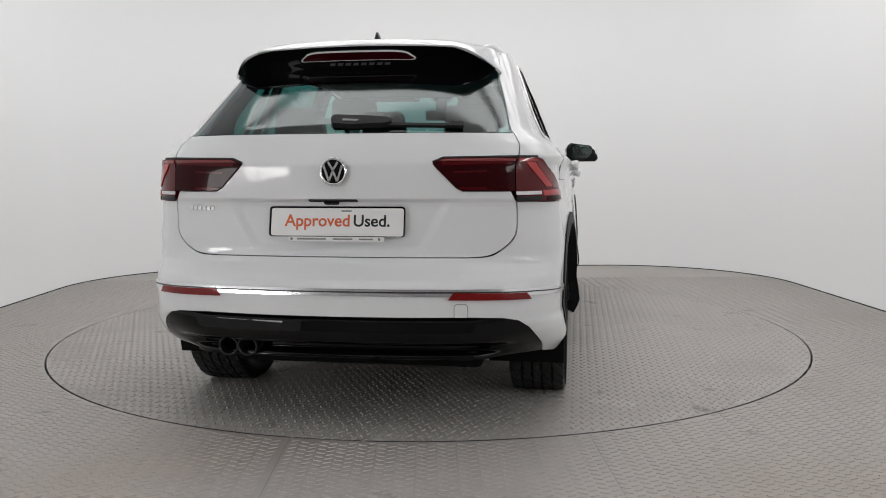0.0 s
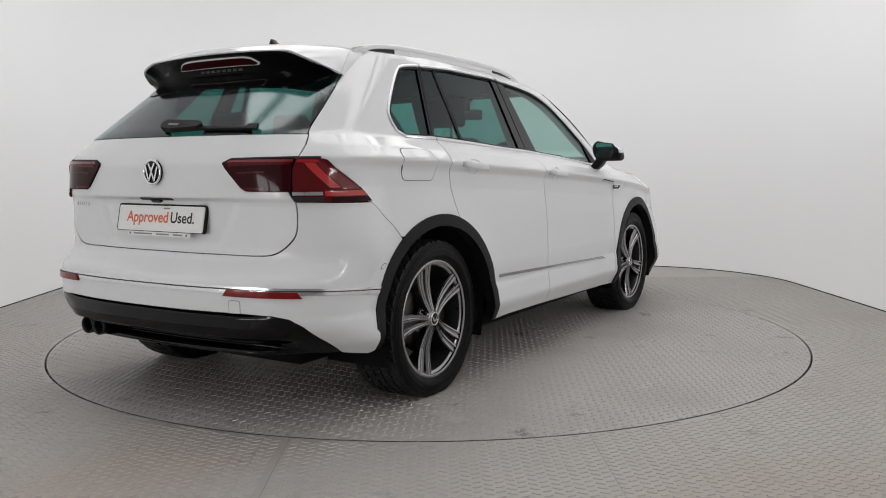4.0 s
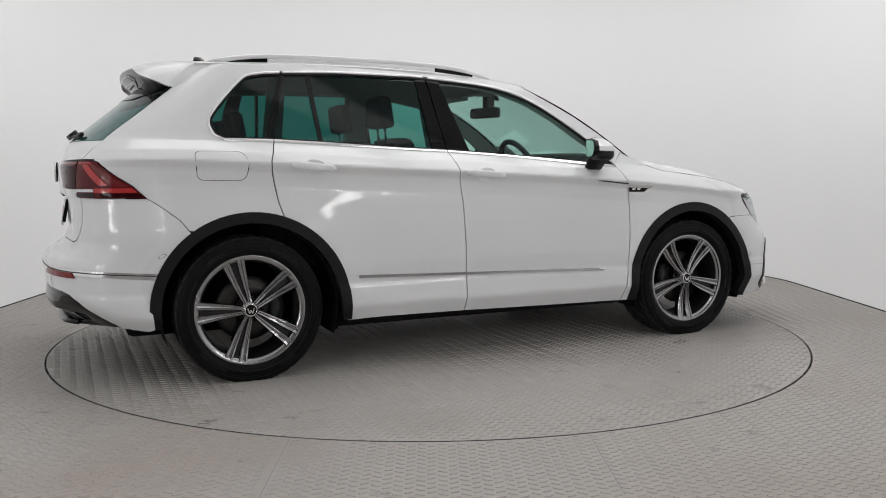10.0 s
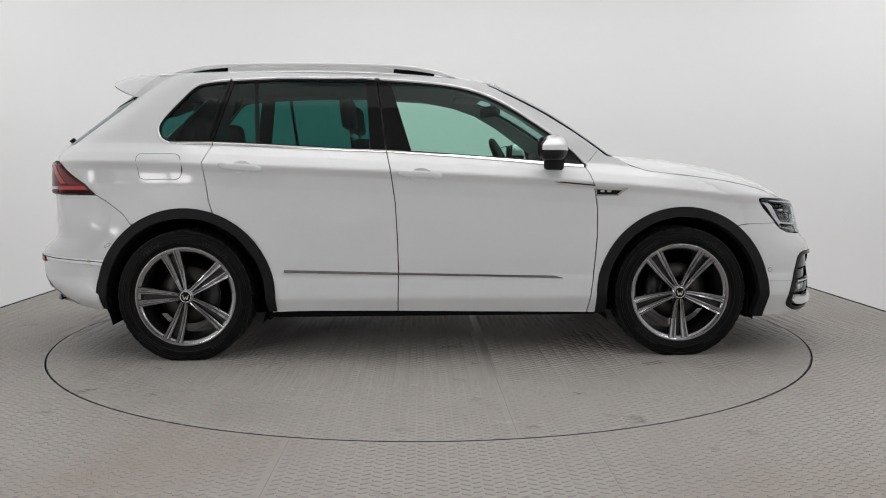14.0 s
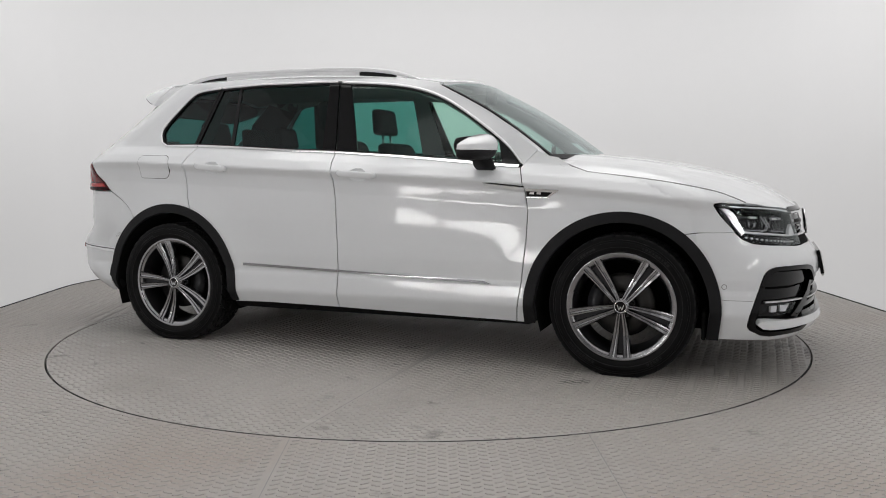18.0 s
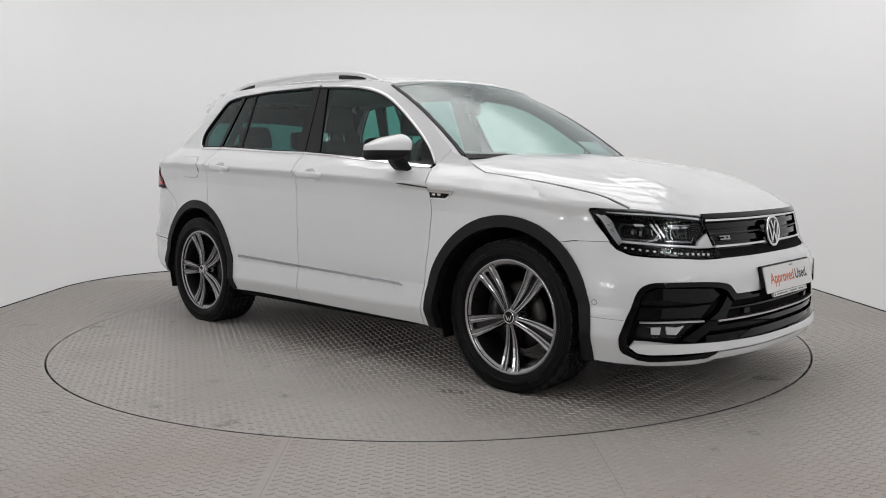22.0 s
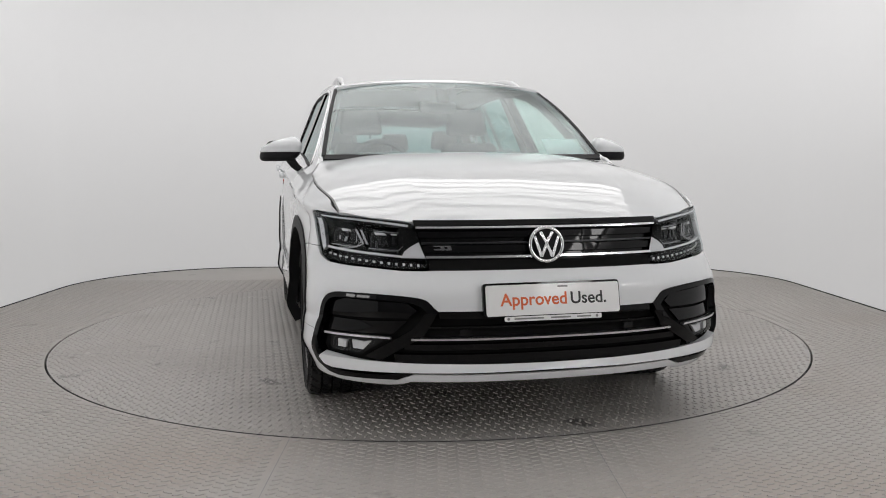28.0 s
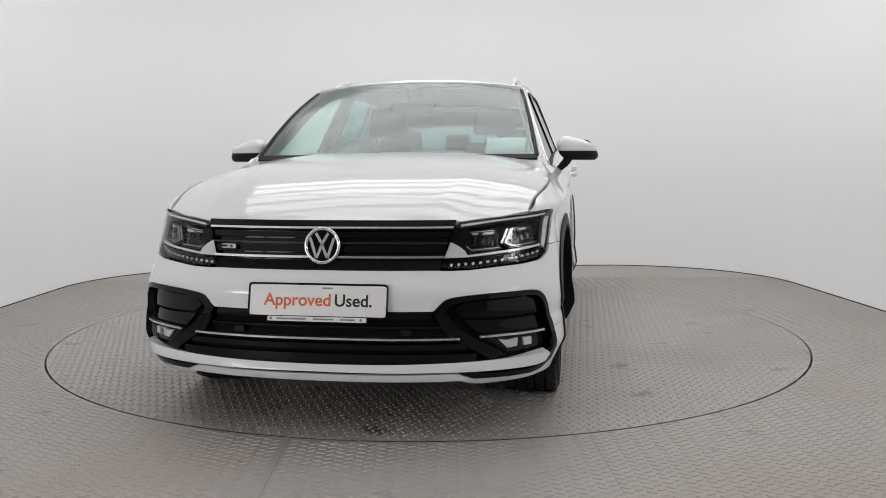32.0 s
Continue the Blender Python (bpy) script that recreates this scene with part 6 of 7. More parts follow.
oval = [(0.015 * math.copysign(abs(math.cos(a)) ** 0.6, math.cos(a)), -0.006 + 0.013 * math.copysign(abs(math.sin(a)) ** 0.7, math.sin(a))) for a in [2 * math.pi * k / 12 for k in range(12)]]
for m in (False, True):
    line = [(-0.11, 1.572), (-0.04, 1.588), (0.03, 1.601), (0.10, 1.610), (0.19, 1.617), (0.40, 1.6205), (0.65, 1.6205), (0.90, 1.616), (1.12, 1.606), (1.22, 1.597), (1.31, 1.584), (1.38, 1.569), (1.44, 1.551), (1.48, 1.537), (1.515, 1.522)]
    path = [(x, -(0.500 + 0.034 * (x + 0.1)), z, float(np.interp(x, [-0.13, -0.06, 1.36, 1.515], [0.45, 1.0, 1.0, 0.35]))) for x, z in line]
    rail = part("roof_rail", sweep(bmesh.new(), path, oval), M_RAIL, label="satin silver roof rail", mirrored=m)
    for x0, x1, mm, nm in ((-0.01, 0.185, M_BLACK, "rail_foot"), (0.187, 1.118, M_RAIL, "rail_base"), (1.12, 1.35, M_BLACK, "rail_foot")):
        bm = bmesh.new()
        ups, los = [], []
        n = 14
        for i in range(n + 1):
            x = x0 + (x1 - x0) * i / n
            y = -(0.500 + 0.034 * (x + 0.1))
            zt = float(np.interp(x, [q[0] for q in line], [q[1] for q in line])) - 0.012
            zb = float(skin_roof(x, y)[2]) - 0.004
            ups.append((x, y, zt))
            los.append((x, y, min(zb, zt - 0.002)))
        vs = [[bm.verts.new((p[0], p[1] - 0.009, p[2])), bm.verts.new((p[0], p[1] + 0.009, p[2])), bm.verts.new((q[0], q[1] + 0.011, q[2])), bm.verts.new((q[0], q[1] - 0.011, q[2]))] for p, q in zip(ups, los)]
        for p, q in zip(vs, vs[1:]):
            for k in range(4):
                bm.faces.new((p[k], p[(k + 1) % 4], q[(k + 1) % 4], q[k]))
        bm.faces.new(vs[0])
        bm.faces.new(vs[-1][::-1])
        bmesh.ops.recalc_face_normals(bm, faces=bm.faces)
        part(nm, bm, mm, rail, mirrored=m, smooth=False)


# door mirrors
def shell(zlo, zhi, scale=1.0, back=0.050, front=0.082):
    """A slice of the mirror's rounded body between two heights."""
    bm = bmesh.new()
    rings = []
    nz, na = 10, 28
    for i in range(nz + 1):
        z = zlo + (zhi - zlo) * i / nz
        k = (z - 1.118) / (0.094 if z > 1.118 else 0.052)
        f = max(0.0, 1 - max(0.0, (k - 0.34) / 0.66) ** 1.5) ** 0.62 if k > 0 else max(0.0, 1 - abs(k) ** 2.6) ** 0.5
        ring = []
        for j in range(na):
            a = 2 * math.pi * j / na
            c, s = math.cos(a), math.sin(a)
            c, s = math.copysign(abs(c) ** 0.62, c), math.copysign(abs(s) ** 0.60, s)
            yc = -0.945 + 0.022 * k
            x = 1.955 + (front if c > 0 else back) * c * (0.35 + 0.65 * f) * scale
            y = yc + 0.106 * s * (0.34 + 0.66 * f) * scale
            x += 0.30 * (y + 0.945)
            fall = min(max((-y - 0.85) / 0.19, 0.0), 1.0) * max(z - 1.146, 0.0)
            ring.append(bm.verts.new((x, y, z - 0.66 * fall)))
        rings.append(ring)
    for p, q in zip(rings, rings[1:]):
        for j in range(na):
            bm.faces.new((p[j], p[(j + 1) % na], q[(j + 1) % na], q[j]))
    bm.faces.new(rings[0][::-1])
    bm.faces.new(rings[-1])
    bmesh.ops.recalc_face_normals(bm, faces=bm.faces)
    return bm


for m in (False, True):
    cap = part("door_mirror", shell(1.122, 1.209, back=0.053), M_PAINT, label="white mirror cap over a black lower shell", mirrored=m)
    part("mirror_base", shell(1.072, 1.121, 0.985), M_TRIM, cap, "black lower shell", mirrored=m)
    part("mirror_shell", shell(1.118, 1.206, 0.965, back=0.062, front=0.02), M_TRIM, cap, "black rear shell", mirrored=m)
    part("indicator", shell(1.1205, 1.1275, 1.012, back=0.020), M_LAMPSIL, cap, mirrored=m)
    bm = bmesh.new()
    quad = round_poly([(-0.872, 1.196), (-1.012, 1.180), (-1.026, 1.130), (-0.99, 1.088), (-0.876, 1.084)], 0.025, 5)
    px = lambda y, z: 1.955 - 0.058 + 0.30 * (y + 0.945)
    prism(bm, quad, lambda y, z: Vector((px(y, z) + 0.006, y, z)), lambda y, z: Vector((px(y, z) - 0.003, y, z)))
    bmesh.ops.recalc_face_normals(bm, faces=bm.faces)
    part("mirror_rim", bm, M_TRIM, cap, mirrored=m, smooth=False)
    bm = bmesh.new()
    c = (-0.95, 1.14)
    prism(bm, [(c[0] + (y - c[0]) * 0.9, c[1] + (z - c[1]) * 0.88) for y, z in quad], lambda y, z: Vector((px(y, z) - 0.002, y, z)), lambda y, z: Vector((px(y, z) - 0.005, y, z)))
    bmesh.ops.recalc_face_normals(bm, faces=bm.faces)
    part("mirror_glass", bm, M_MIRROR, cap, "reflecting mirror glass", mirrored=m, smooth=False)
    bm = bmesh.new()
    foot = []
    for x0, x1, y, z in ((1.935, 2.035, -0.825, 1.012), (1.930, 2.035, -0.860, 1.030), (1.925, 2.030, -0.890, 1.066), (1.930, 2.020, -0.905, 1.094)):
        foot.append([bm.verts.new((x0, y - 0.022, z)), bm.verts.new((x1, y - 0.022, z)), bm.verts.new((x1, y + 0.03, z)), bm.verts.new((x0, y + 0.03, z))])
    for p, q in zip(foot, foot[1:]):
        for k in range(4):
            bm.faces.new((p[k], p[(k + 1) % 4], q[(k + 1) % 4], q[k]))
    bm.faces.new(foot[0])
    bm.faces.new(foot[-1])
    bmesh.ops.recalc_face_normals(bm, faces=bm.faces)
    bmesh.ops.bevel(bm, geom=bm.edges, offset=0.008, segments=2, affect="EDGES")
    part("mirror_foot", bm, M_TRIM, cap, mirrored=m)

# ---- wheels: built once about the hub, the outer face towards -y ----
def lathe(profile, n=72, dent=None):
    """A ring of (y, r) places turned about the y axis; dent(i, k) lowers a place."""
    bm = bmesh.new()
    rings = []
    for i in range(n):
        a = 2 * math.pi * i / n
        rings.append([bm.verts.new((r2 * math.sin(a), y, r2 * math.cos(a))) for k, (y, r) in enumerate(profile) for r2 in ((r - (dent(i, k) if dent else 0)),)])
    m = len(profile)
    for i in range(n):
        p, q = rings[i], rings[(i + 1) % n]
        for k in range(m - 1):
            bm.faces.new((p[k], p[k + 1], q[k + 1], q[k]))
    bmesh.ops.recalc_face_normals(bm, faces=bm.faces)
    return bm


TYRE_R, HUB_Z, FACE = 0.360, 0.348, -0.858
half = [(-0.108, 0.270), (-0.117, 0.279), (-0.124, 0.300), (-0.1235, 0.326), (-0.120, 0.329), (-0.119, 0.341), (-0.115, 0.350)]
tread = []
for a, b in ((-0.112, -0.070), (-0.062, -0.024), (-0.016, 0.016), (0.024, 0.062), (0.070, 0.112)):
    for f in (0.0, 0.33, 0.67, 1.0):
        y = a + (b - a) * f
        tread.append((y, TYRE_R - 0.004 * (abs(y) / 0.112) ** 4))
    tread += [(b + 0.001, TYRE_R - 0.010), (b + 0.007, TYRE_R - 0.010)]
tread = tread[:-2]
prof = half + tread + [(-y, r) for y, r in half[::-1]]
first, last = len(half), len(half) + len(tread)


def sipe(i, k):
    if not first <= k < last:
        return 0.0015 if (k in (first - 1, last) and i % 6 == 0) else 0
    y = prof[k][0]
    lane = int((y + 0.11) / 0.044)
    slant = i + int(abs(y) * 130) + lane * 3
    return 0.009 if slant % 7 < 1 else 0


tyre_mesh = lathe(prof, 256, sipe)
for v in tyre_mesh.verts:
    v.co.z = max(v.co.z, 0.0015 - HUB_Z)
barrel = [(-0.108, 0.255), (-0.112, 0.264), (-0.109, 0.272), (-0.100, 0.270), (-0.100, 0.258), (-0.094, 0.243), (-0.06, 0.233), (0.09, 0.228), (0.10, 0.26)]


def spoke(angle, side):
    """One arm of a double spoke, from the hub to the rim."""
    bm = bmesh.new()
    rows = []
    for f in (0.0, 0.12, 0.3, 0.5, 0.7, 0.88, 1.0):
        r = 0.036 + (0.256 - 0.036) * f
        off = side * (0.0110 + 0.0255 * f ** 0.9)
        w = 0.0098 + 0.0132 * f
        y = -0.100 + 0.016 * math.sin(math.pi * min(f * 1.05, 1)) - 0.006 * f
        prof_ = [(-w, 0.036), (-w * 0.97, 0.008), (-w * 0.82, 0.001), (-w * 0.48, 0.0), (-w * 0.36, 0.0055), (w * 0.06, 0.0085), (w * 0.16, 0.003), (w * 0.72, 0.0), (w * 0.97, 0.007), (w, 0.036)]
        rows.append([(off + a, y + b, r) for a, b in prof_])
    ca, sa = math.cos(angle), math.sin(angle)
    vs = [[bm.verts.new((x * ca + r * sa, y, -x * sa + r * ca)) for x, y, r in row] for row in rows]
    for p, q in zip(vs, vs[1:]):
        for k in range(len(p) - 1):
            bm.faces.new((p[k], p[k + 1], q[k + 1], q[k]))
    bm.faces.new(vs[0])
    bm.faces.new(vs[-1][::-1])
    bmesh.ops.recalc_face_normals(bm, faces=bm.faces)
    return bm


def data_of(bm, name, material, smooth=True):
    me = bpy.data.meshes.new(name)
    bm.to_mesh(me)
    bm.free()
    me.materials.append(material)
    for p in me.polygons:
        p.use_smooth = smooth
    return me


def cyl(r0, r1, y0, y1, n=40, cx=0.0, cz=0.0):
    bm = bmesh.new()
    bmesh.ops.create_cone(bm, cap_ends=True, radius1=r0, radius2=r1, depth=abs(y1 - y0), segments=n, matrix=Matrix.Translation((cx, (y0 + y1) / 2, cz)) @ Matrix.Rotation(radians(90), 4, "X"))
    return bm


me_tyre = data_of(tyre_mesh, "tyre", M_TYRE)
me_tyre.materials.append(M_TREADRUB)
# light on the tread tops is put into the colour, grooves stay black
for p in me_tyre.polygons:
    r_ = math.hypot(p.center.x, p.center.z)
    p.use_smooth = r_ < 0.338
    p.material_index = 1 if r_ > 0.3525 or p.center.z < -0.33 and abs(p.center.y) < 0.105 else 0
bm = bmesh.new()
for a0, n_ in ((20, 9), (140, 5), (205, 9), (318, 6)):
    for k in range(n_):
        a, w_ = radians(a0 + 3.3 * k), radians(1.1 if k % 3 else 0.7)
        vs = [bm.verts.new((r * math.sin(b), y, r * math.cos(b))) for y in (-0.1245, -0.1262) for r, b in ((0.303, a - w_), (0.303, a + w_), (0.315, a + w_), (0.315, a - w_))]
        for f in ((4, 5, 6, 7), (0, 1, 5, 4), (1, 2, 6, 5), (2, 3, 7, 6), (3, 0, 4, 7)):
            bm.faces.new([vs[i] for i in f])
for r0, r1 in ((0.2955, 0.2975), (0.3210, 0.3225), (0.3305, 0.3325)):
    g = [[bm.verts.new((r * math.sin(2 * math.pi * k / 96), y, r * math.cos(2 * math.pi * k / 96))) for r, y in ((r0, -0.122), (r0, -0.1255), (r1, -0.1255), (r1, -0.122))] for k in range(96)]
    for i in range(96):
        p, q = g[i], g[(i + 1) % 96]
        for k in range(3):
            bm.faces.new((p[k], p[k + 1], q[k + 1], q[k]))
bmesh.ops.recalc_face_normals(bm, faces=bm.faces)
me_marks = data_of(bm, "sidewall_relief", M_TREADRUB, False)
me_barrel = data_of(lathe(barrel, 72), "wheel", M_RIM)
me_well = data_of(lathe([(-0.094, 0.241), (-0.06, 0.231), (0.09, 0.2275)], 72), "rim_well", M_RIMDARK)
me_spokes = [data_of(spoke(2 * math.pi * k / 5, s), "spoke", M_RIM, False) for k in range(5) for s in (-1, 1)]
bridges = []
for k in range(5):
    bm = bmesh.new()
    a = 2 * math.pi * k / 5
    ca, sa = math.cos(a), math.sin(a)
    loc = [(-0.010, 0.06), (0.010, 0.06), (0.036, 0.245), (-0.036, 0.245)]
    prism(bm, loc, lambda x, r: Vector((x * ca + r * sa, -0.058, -x * sa + r * ca)), lambda x, r: Vector((x * ca + r * sa, -0.074 + 0.006 * (r < 0.1), -x * sa + r * ca)))
    bmesh.ops.recalc_face_normals(bm, faces=bm.faces)
    bridges.append(data_of(bm, "spoke_web", M_RIMDARK, False))
me_hub = data_of(lathe([(-0.098, 0.0), (-0.102, 0.029), (-0.099, 0.034), (-0.090, 0.042), (-0.072, 0.058), (-0.050, 0.066)], 40), "hub", M_RIM)
me_cap = data_of(cyl(0.027, 0.026, -0.100, -0.107), "hub_cap", M_BLACK, False)
me_capring = data_of(lathe([(-0.104, 0.026), (-0.109, 0.0275), (-0.108, 0.0305), (-0.100, 0.031)], 40), "cap_ring", M_CHROME)
me_bolt = [data_of(cyl(0.0095, 0.0095, -0.066, -0.090, 6, 0.054 * math.sin(2 * math.pi * (k + 0.5) / 5), 0.054 * math.cos(2 * math.pi * (k + 0.5) / 5)), "wheel_bolt", M_BLACK, False) for k in range(5)]
me_disc = data_of(lathe([(-0.030, 0.07), (-0.034, 0.085), (-0.034, 0.158), (-0.022, 0.160), (-0.012, 0.158), (-0.012, 0.07)], 64), "brake_disc", M_DISK)
bm = bmesh.new()
ang = [radians(a) for a in range(55, 126, 10)]
prism(bm, [(0.175 * math.sin(a), 0.175 * math.cos(a)) for a in ang] + [(0.100 * math.sin(a), 0.100 * math.cos(a)) for a in ang[::-1]], lambda x, z: Vector((x, 0.0, z)), lambda x, z: Vector((x, -0.052, z)))
bmesh.ops.recalc_face_normals(bm, faces=bm.faces)
bmesh.ops.bevel(bm, geom=bm.edges, offset=0.006, segments=2, affect="EDGES")
me_caliper = data_of(bm, "brake_caliper", M_RIMDARK)
me_valve = data_of(cyl(0.004, 0.004, -0.085, -0.10, 8, 0.225 * math.sin(radians(105)), 0.225 * math.cos(radians(105))), "valve", M_BLACK)
zig = []
for x0, z0, x1, z1 in ((-0.016, 0.010, -0.007, -0.016), (-0.007, -0.016, 0.0, 0.001), (0.0, 0.001, 0.007, -0.016), (0.007, -0.016, 0.016, 0.010)):
    bm = bmesh.new()
    a, b = Vector((x0, z0)), Vector((x1, z1))
    d = (b - a).normalized()
    s = Vector((-d.y, d.x)) * 0.0022
    prism(bm, [tuple(a + s), tuple(a - s), tuple(b - s), tuple(b + s)], lambda p, q: Vector((p, -0.106, q)), lambda p, q: Vector((p, -0.1085, q)))
    bmesh.ops.recalc_face_normals(bm, faces=bm.faces)
    zig.append(data_of(bm, "cap_bar", M_CHROME, False))


def wheel(x, m, start):
    """start: the angle of the first spoke from straight up, degrees, seen from outside."""
    w = new("wheel", me_barrel)
    w.parent = car
    tagged(w, "grey five-double-spoke alloy wheel with a black tyre")
    turn = Matrix.Rotation(radians(180 if m else 0), 4, "Z")
    y = (FACE + 0.106) * (-1 if m else 1)
    w.matrix_basis = Matrix.Translation(Vector((x, y, HUB_Z)) + OFF) @ turn

    def child(me, ang=0.0):
        o = new(me.name, me)
        o.parent = w
        o.matrix_basis = Matrix.Rotation(radians(ang), 4, "Y")
        return o
    child(me_tyre)["label"] = "black treaded tyre"
    child(me_marks)["label"] = "raised marks on the tyre wall"
    child(me_well)
    for me in me_spokes:
        child(me, start)
    for me in bridges:
        child(me, start)
    child(me_hub)
    child(me_cap)
    child(me_capring)["label"] = "chrome ring of the hub cap"
    for me in zig:
        child(me)
    for me in me_bolt:
        child(me, start)
    child(me_valve, start)
    child(me_disc)
    child(me_caliper, 0 if x < 1 else 180)


wheel(0.0, False, -18.0)
wheel(2.681, False, 180.0 - 36.0 * 0)
wheel(0.0, True, 20.0)
wheel(2.681, True, 52.0)

# wheel housings, underbody
for x, z1 in ((0.012, 0.80), (2.681, 0.79)):
    for m in (False, True):
        bm = bmesh.new()
        rows = []
        for a in range(-20, 201, 10):
            c, s = math.cos(radians(a)), math.sin(radians(a))
            r = 0.425
            rows.append([bm.verts.new((x + r * c, y, 0.345 + r * s)) for y in (-0.87, -0.55)] + [bm.verts.new((x + 0.02 * c, -0.55, 0.345 + 0.02 * s))])
        for p, q in zip(rows, rows[1:]):
            bm.faces.new((p[0], p[1], q[1], q[0]))
            bm.faces.new((p[1], p[2], q[2], q[1]))
        part("wheel_housing", bm, M_LINER, label="black felt wheel housing", mirrored=m)
part("underbody", box(bmesh.new(), -0.55, 3.30, -0.54, 0.54, 0.20, 0.30, 0.03), M_LINER, label="black underbody")
part("axle_beam", box(bmesh.new(), -0.06, 0.06, -0.62, 0.62, 0.28, 0.38, 0.02), M_LINER)
for m in (False, True):
    part("sill", box(bmesh.new(), 0.42, 2.24, -0.845, -0.55, 0.225, 0.36, 0.03), M_LINER, label="black inner sill", mirrored=m)
    part("mud_flap", box(bmesh.new(), 0.43, 0.45, -0.82, -0.66, 0.21, 0.34, 0.008), M_LINER, mirrored=m)
    part("mud_flap", box(bmesh.new(), 3.06, 3.08, -0.82, -0.66, 0.20, 0.34, 0.008), M_LINER, mirrored=m)
part("silencer", box(bmesh.new(), -0.62, -0.36, -0.45, 0.50, 0.28, 0.40, 0.05), M_LINER)
part("nose_core", box(bmesh.new(), 2.95, 3.42, -0.55, 0.55, 0.24, 0.80, 0.02), M_LINER)

# ---- interior ----
def inner_skin(x, z):
    p = skin_side(x, z)
    p[..., 1] += 0.055
    return p


for m in (False, True):
    trim = sheet("door_lining", [(-0.45, 0.84), (0.36, 0.84), (0.50, 0.55), (2.2, 0.45)] + [(x, z - 0.004) for x, z in BELT_LO[::-1]] + [(-0.2, 1.16), (-0.5, 1.10)], inner_skin, M_INNER, thick=0.0, step=0.08, mirrored=m, label="dark door lining")
    sheet("inner_frame", [(0.0, 1.44), (0.05, 1.475), (0.2, 1.494), (0.5, 1.508), (0.94, 1.507), (1.32, 1.480), (1.50, 1.446), (1.655, 1.392), (1.81, 1.304), (2.04, 1.14), (2.17, 1.07), (2.235, 1.115), (2.10, 1.215), (1.95, 1.31), (1.80, 1.397), (1.70, 1.452), (1.62, 1.49), (1.40, 1.525), (0.8, 1.558), (0.0, 1.54), (-0.2, 1.52)], inner_skin, M_HEADLN, thick=0.0, step=0.08, mirrored=m, label="grey inner roof frame")
    sheet("inner_pillar", [(0.985, 1.13), (1.16, 1.12), (1.09, 1.53), (0.985, 1.53)], inner_skin, M_HEADLN, thick=0.0, step=0.08, mirrored=m, label="grey inner door pillar")
    sheet("inner_pillar", [(-0.55, 1.10), (-0.12, 1.15), (-0.165, 1.25), (-0.14, 1.30), (0.02, 1.46), (0.05, 1.54), (-0.15, 1.53), (-0.36, 1.36)], inner_skin, M_INNER, thick=0.0, step=0.08, mirrored=m, label="dark inner tail pillar")
    sheet("inner_pillar", [(0.10, 1.15), (0.20, 1.15), (0.27, 1.53), (0.18, 1.53)], inner_skin, M_INNER, thick=0.0, step=0.08, mirrored=m)


def lining(x, y):
    p = skin_roof(x, y)
    p[..., 2] -= 0.045
    return p


sheet("headlining", [(-0.30, -0.56), (1.62, -0.57), (1.66, 0.0), (1.62, 0.57), (-0.30, 0.56)], lining, M_HEADLN, thick=0.0, step=0.1, label="light grey headlining")
part("cabin_floor", box(bmesh.new(), 0.46, 2.22, -0.80, 0.80, 0.34, 0.42, 0.01), M_INNER)
part("boot_floor", box(bmesh.new(), -0.70, 0.48, -0.54, 0.54, 0.36, 0.72, 0.02), M_INNER)
part("bulkhead", box(box(bmesh.new(), 2.32, 2.40, -0.54, 0.54, 0.36, 0.80, 0.01), 2.32, 2.40, -0.74, 0.74, 0.803, 1.03, 0.01), M_INNER)


def cushion(x0, x1, y0, y1, z0, z1, lean=0.0, r=0.05, top=1.0, name="seat", parent=None, mm=None, label=""):
    """A padded block that leans back with height and narrows to its top."""
    bm = bmesh.new()
    box(bm, x0, x1, y0, y1, z0, z1)
    bmesh.ops.bevel(bm, geom=bm.edges, offset=r, segments=4, affect="EDGES", profile=0.6)
    yc = (y0 + y1) / 2
    for v in bm.verts:
        f = (v.co.z - z0) / (z1 - z0)
        v.co.x -= lean * f
        v.co.y = yc + (v.co.y - yc) * (1 + (top - 1) * max(0.0, f) ** 1.5)
    return part(name, bm, mm or M_SEAT, parent, label)


def rod(parent, x, y, z0, z1, lean):
    bm = bmesh.new()
    bmesh.ops.create_cone(bm, cap_ends=True, radius1=0.007, radius2=0.007, depth=z1 - z0, segments=10, matrix=Matrix.Translation((x, y, (z0 + z1) / 2)) @ Matrix.Rotation(-lean, 4, "Y"))
    part("headrest_rod", bm, M_CHROME, parent)


for y in (-0.37, 0.37):
    s = cushion(1.08, 1.62, y - 0.25, y + 0.25, 0.52, 0.70, r=0.06, name="front_seat", label="dark fabric front seat")
    cushion(1.02, 1.15, y - 0.25, y + 0.25, 0.62, 1.20, lean=0.16, r=0.055, top=0.74, name="backrest", parent=s)
    cushion(0.82, 0.90, y - 0.145, y + 0.145, 1.255, 1.435, lean=0.02, r=0.038, top=0.86, name="headrest", parent=s)
    for d in (-0.06, 0.06):
        rod(s, 0.865, y + d, 1.16, 1.28, 0.1)
bench = cushion(0.22, 0.72, -0.66, 0.66, 0.52, 0.70, r=0.06, name="rear_seat", label="dark fabric rear bench seat")
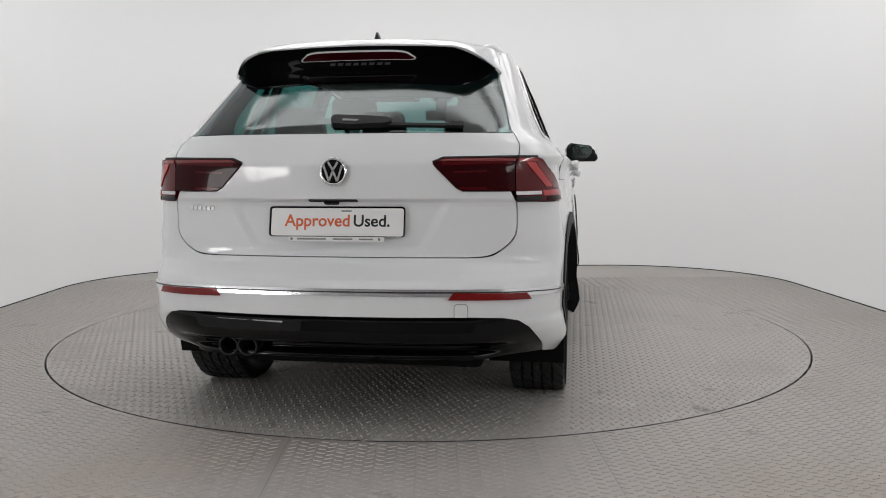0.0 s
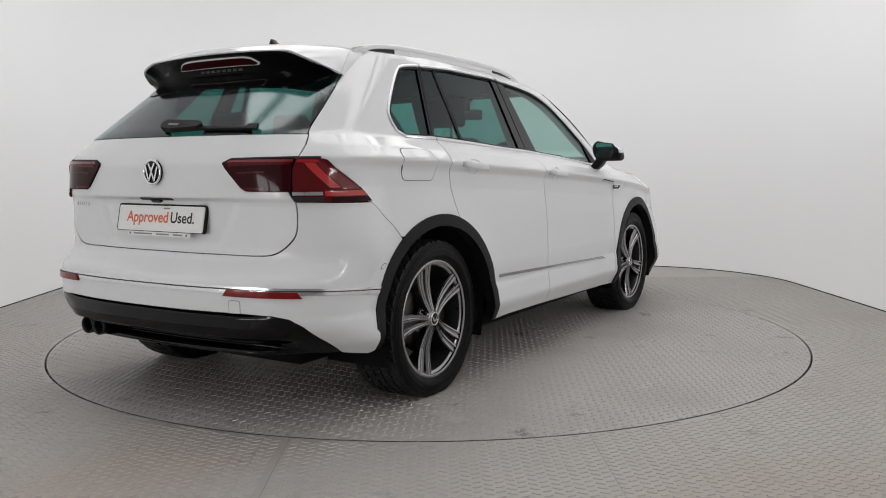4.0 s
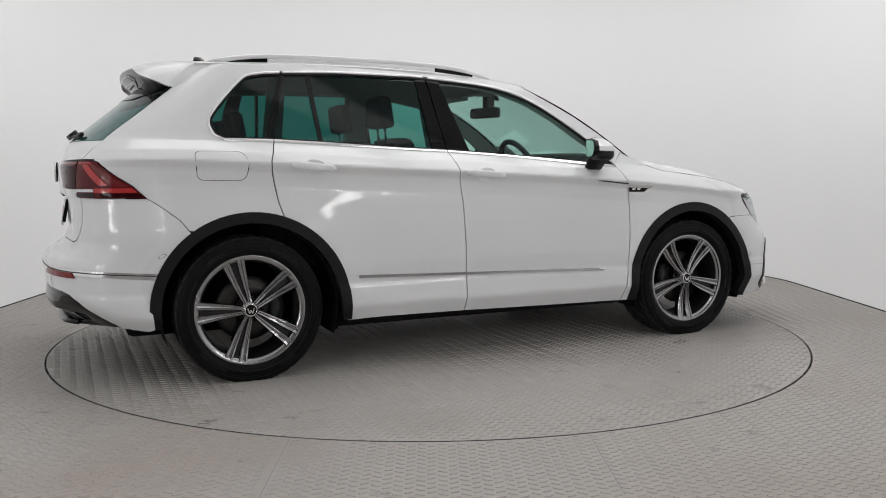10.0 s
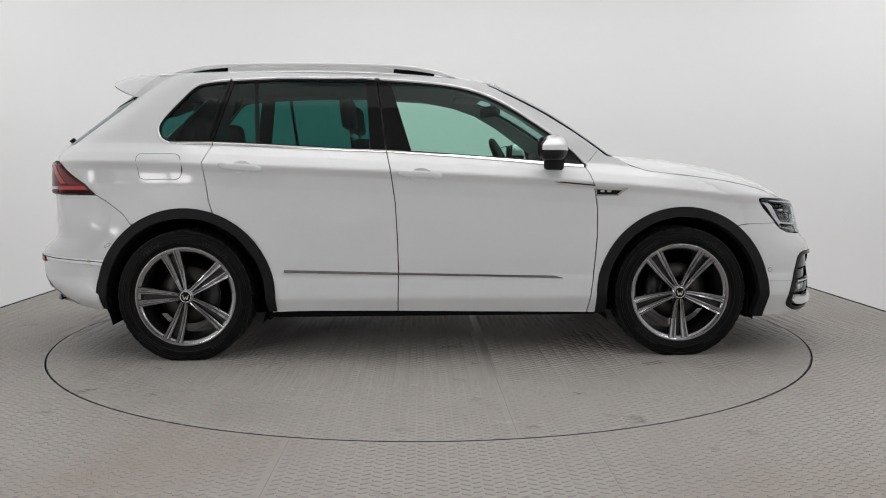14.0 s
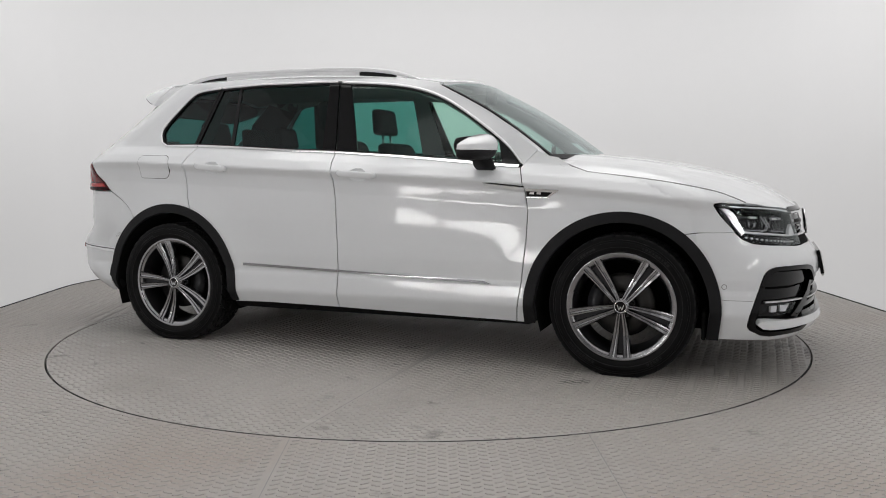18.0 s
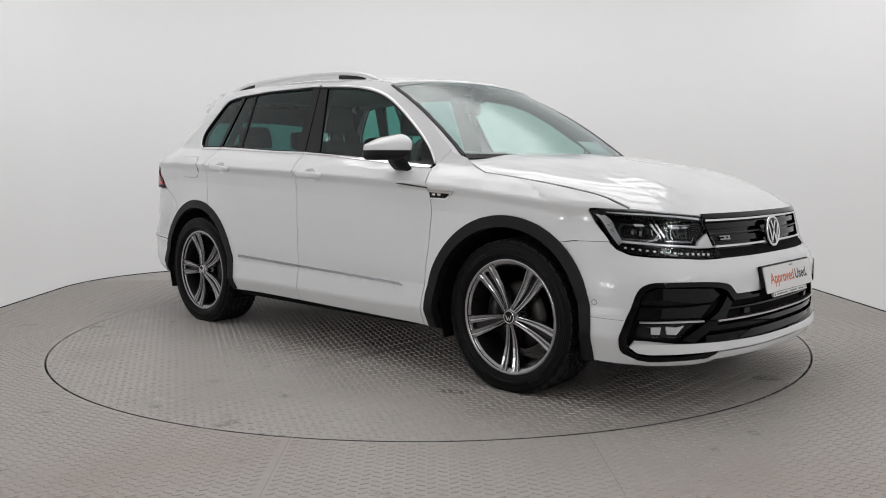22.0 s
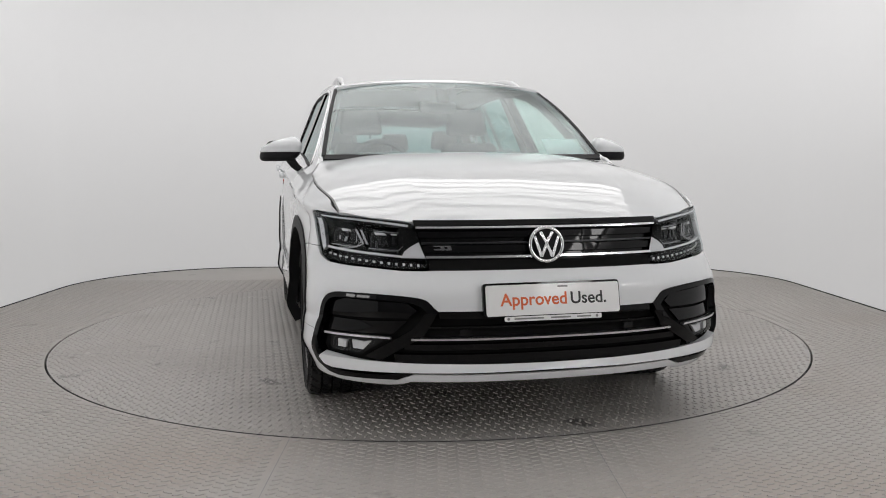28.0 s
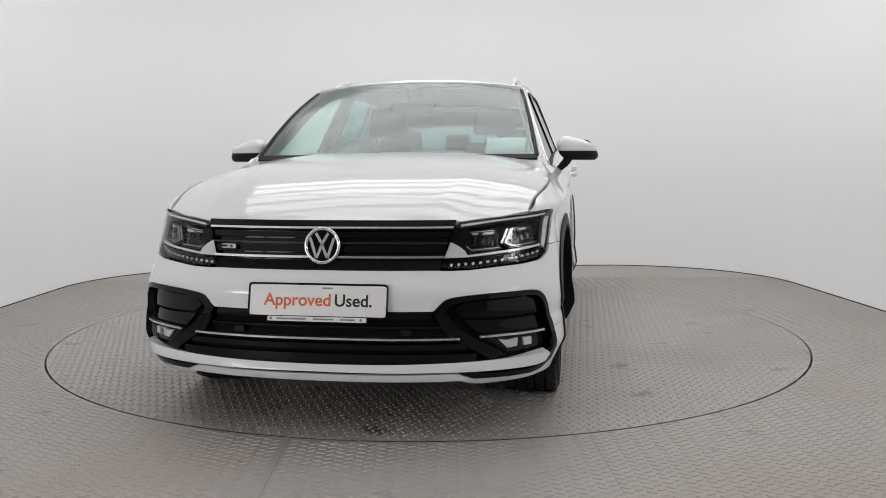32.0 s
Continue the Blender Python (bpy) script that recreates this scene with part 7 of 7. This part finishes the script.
for y, w in ((-0.42, 0.23), (0.0, 0.17), (0.42, 0.23)):
    cushion(0.14, 0.26, y - w, y + w, 0.62, 1.14, lean=0.14, r=0.05, name="backrest", parent=bench)
    k = 0.13 if w > 0.2 else 0.11
    hz = 0.03 if w < 0.2 else 0.055
    cushion(0.00, 0.07, y - k, y + k, 1.155 + hz * 0.4, 1.27 + hz, lean=0.02, r=0.034, top=0.86, name="headrest", parent=bench)
    for d in (-0.05, 0.05):
        rod(bench, 0.04, y + d, 1.10, 1.22, 0.1)

# dashboard, wheel, mirror
bm = bmesh.new()
dash = [(1.86, 0.72), (1.88, 0.94), (1.92, 1.02), (2.00, 1.070), (2.18, 1.080), (2.36, 1.055), (2.36, 0.72)]
prism(bm, dash, lambda x, z: Vector((x, -0.74, z)), lambda x, z: Vector((x, 0.74, z)))
bmesh.ops.recalc_face_normals(bm, faces=bm.faces)
bmesh.ops.bevel(bm, geom=[e for e in bm.edges if abs(e.verts[0].co.y - e.verts[1].co.y) > 1], offset=0.02, segments=3, affect="EDGES")
dashboard = part("dashboard", bm, M_INNER, label="dark grey dashboard")
cushion(1.93, 2.16, -0.55, -0.19, 1.04, 1.118, r=0.03, name="instrument_hood", parent=dashboard, mm=M_INNER)
bm = box(bmesh.new(), 1.885, 1.90, -0.12, 0.14, 0.90, 1.02, 0.005)
part("screen", bm, M_BLACK, dashboard)
bm = bmesh.new()
rings = []
R0, R1 = 0.182, 0.017
tilt = Matrix.Translation((1.77, -0.37, 1.025)) @ Matrix.Rotation(radians(64), 4, "Y")
for k in range(40):
    a = 2 * math.pi * k / 40
    rings.append([bm.verts.new(tilt @ Vector(((R0 + R1 * math.cos(b)) * math.cos(a), (R0 + R1 * math.cos(b)) * math.sin(a), R1 * math.sin(b)))) for b in [2 * math.pi * j / 8 for j in range(8)]])
for i in range(40):
    p, q = rings[i], rings[(i + 1) % 40]
    for k in range(8):
        bm.faces.new((p[k], q[k], q[(k + 1) % 8], p[(k + 1) % 8]))
bmesh.ops.recalc_face_normals(bm, faces=bm.faces)
wheel_ob = part("steering_wheel", bm, M_INNER, label="dark leather steering wheel")
bm = bmesh.new()
bmesh.ops.create_cone(bm, cap_ends=True, radius1=0.06, radius2=0.05, depth=0.05, segments=24, matrix=tilt)
part("airbag_pad", bm, M_INNER, wheel_ob)
for a in (0, 180, -90):
    bm = bmesh.new()
    box(bm, 0.04, 0.175, -0.022, 0.022, -0.008, 0.008, 0.004)
    bm.transform(tilt @ Matrix.Rotation(radians(a + 90), 4, "Z"))
    part("wheel_spoke", bm, M_ALU if a else M_INNER, wheel_ob)
bm = box(bmesh.new(), -0.018, 0.018, -0.125, 0.125, -0.034, 0.034, 0.015)
bm.transform(Matrix.Translation((1.71, -0.02, 1.385)) @ Matrix.Rotation(radians(20), 4, "Z"))
rv = part("cabin_mirror", bm, M_INNER, label="dark interior rear-view mirror")
part("mirror_stem", box(bmesh.new(), 1.715, 1.775, -0.035, 0.035, 1.415, 1.50, 0.012), M_INNER, rv)
for y in (-0.34, 0.34):
    part("sun_visor", box(bmesh.new(), 1.50, 1.67, y - 0.20, y + 0.20, 1.478, 1.494, 0.006), M_HEADLN, label="folded sun visor")
# price sheet lying on the dashboard
bm = box(bmesh.new(), -0.075, 0.075, -0.105, 0.105, -0.001, 0.001)
bm.transform(Matrix.Translation((2.20, 0.575, 1.145)) @ Matrix.Rotation(radians(36), 4, "Y"))
part("price_sheet", bm, M_PAPER, label="white price sheet behind the windscreen")


# ---- the platform turns the car ----
TURN = (79.921, -5.63801, 0.0019, 0.4825, -0.1730)


def heading(t):
    s = (t - 16) / 16
    return TURN[0] + TURN[1] * t + TURN[2] * (s * s - 1) + TURN[3] * s * (s * s - 1) + TURN[4] * (s * s - 1) ** 2


def motions():
    rows = [(k * 0.5, pose(0, 0, 0, 0, 0, heading(k * 0.5))) for k in range(65)]
    walk(turntable, rows)
    walk(car, rows)


motions()
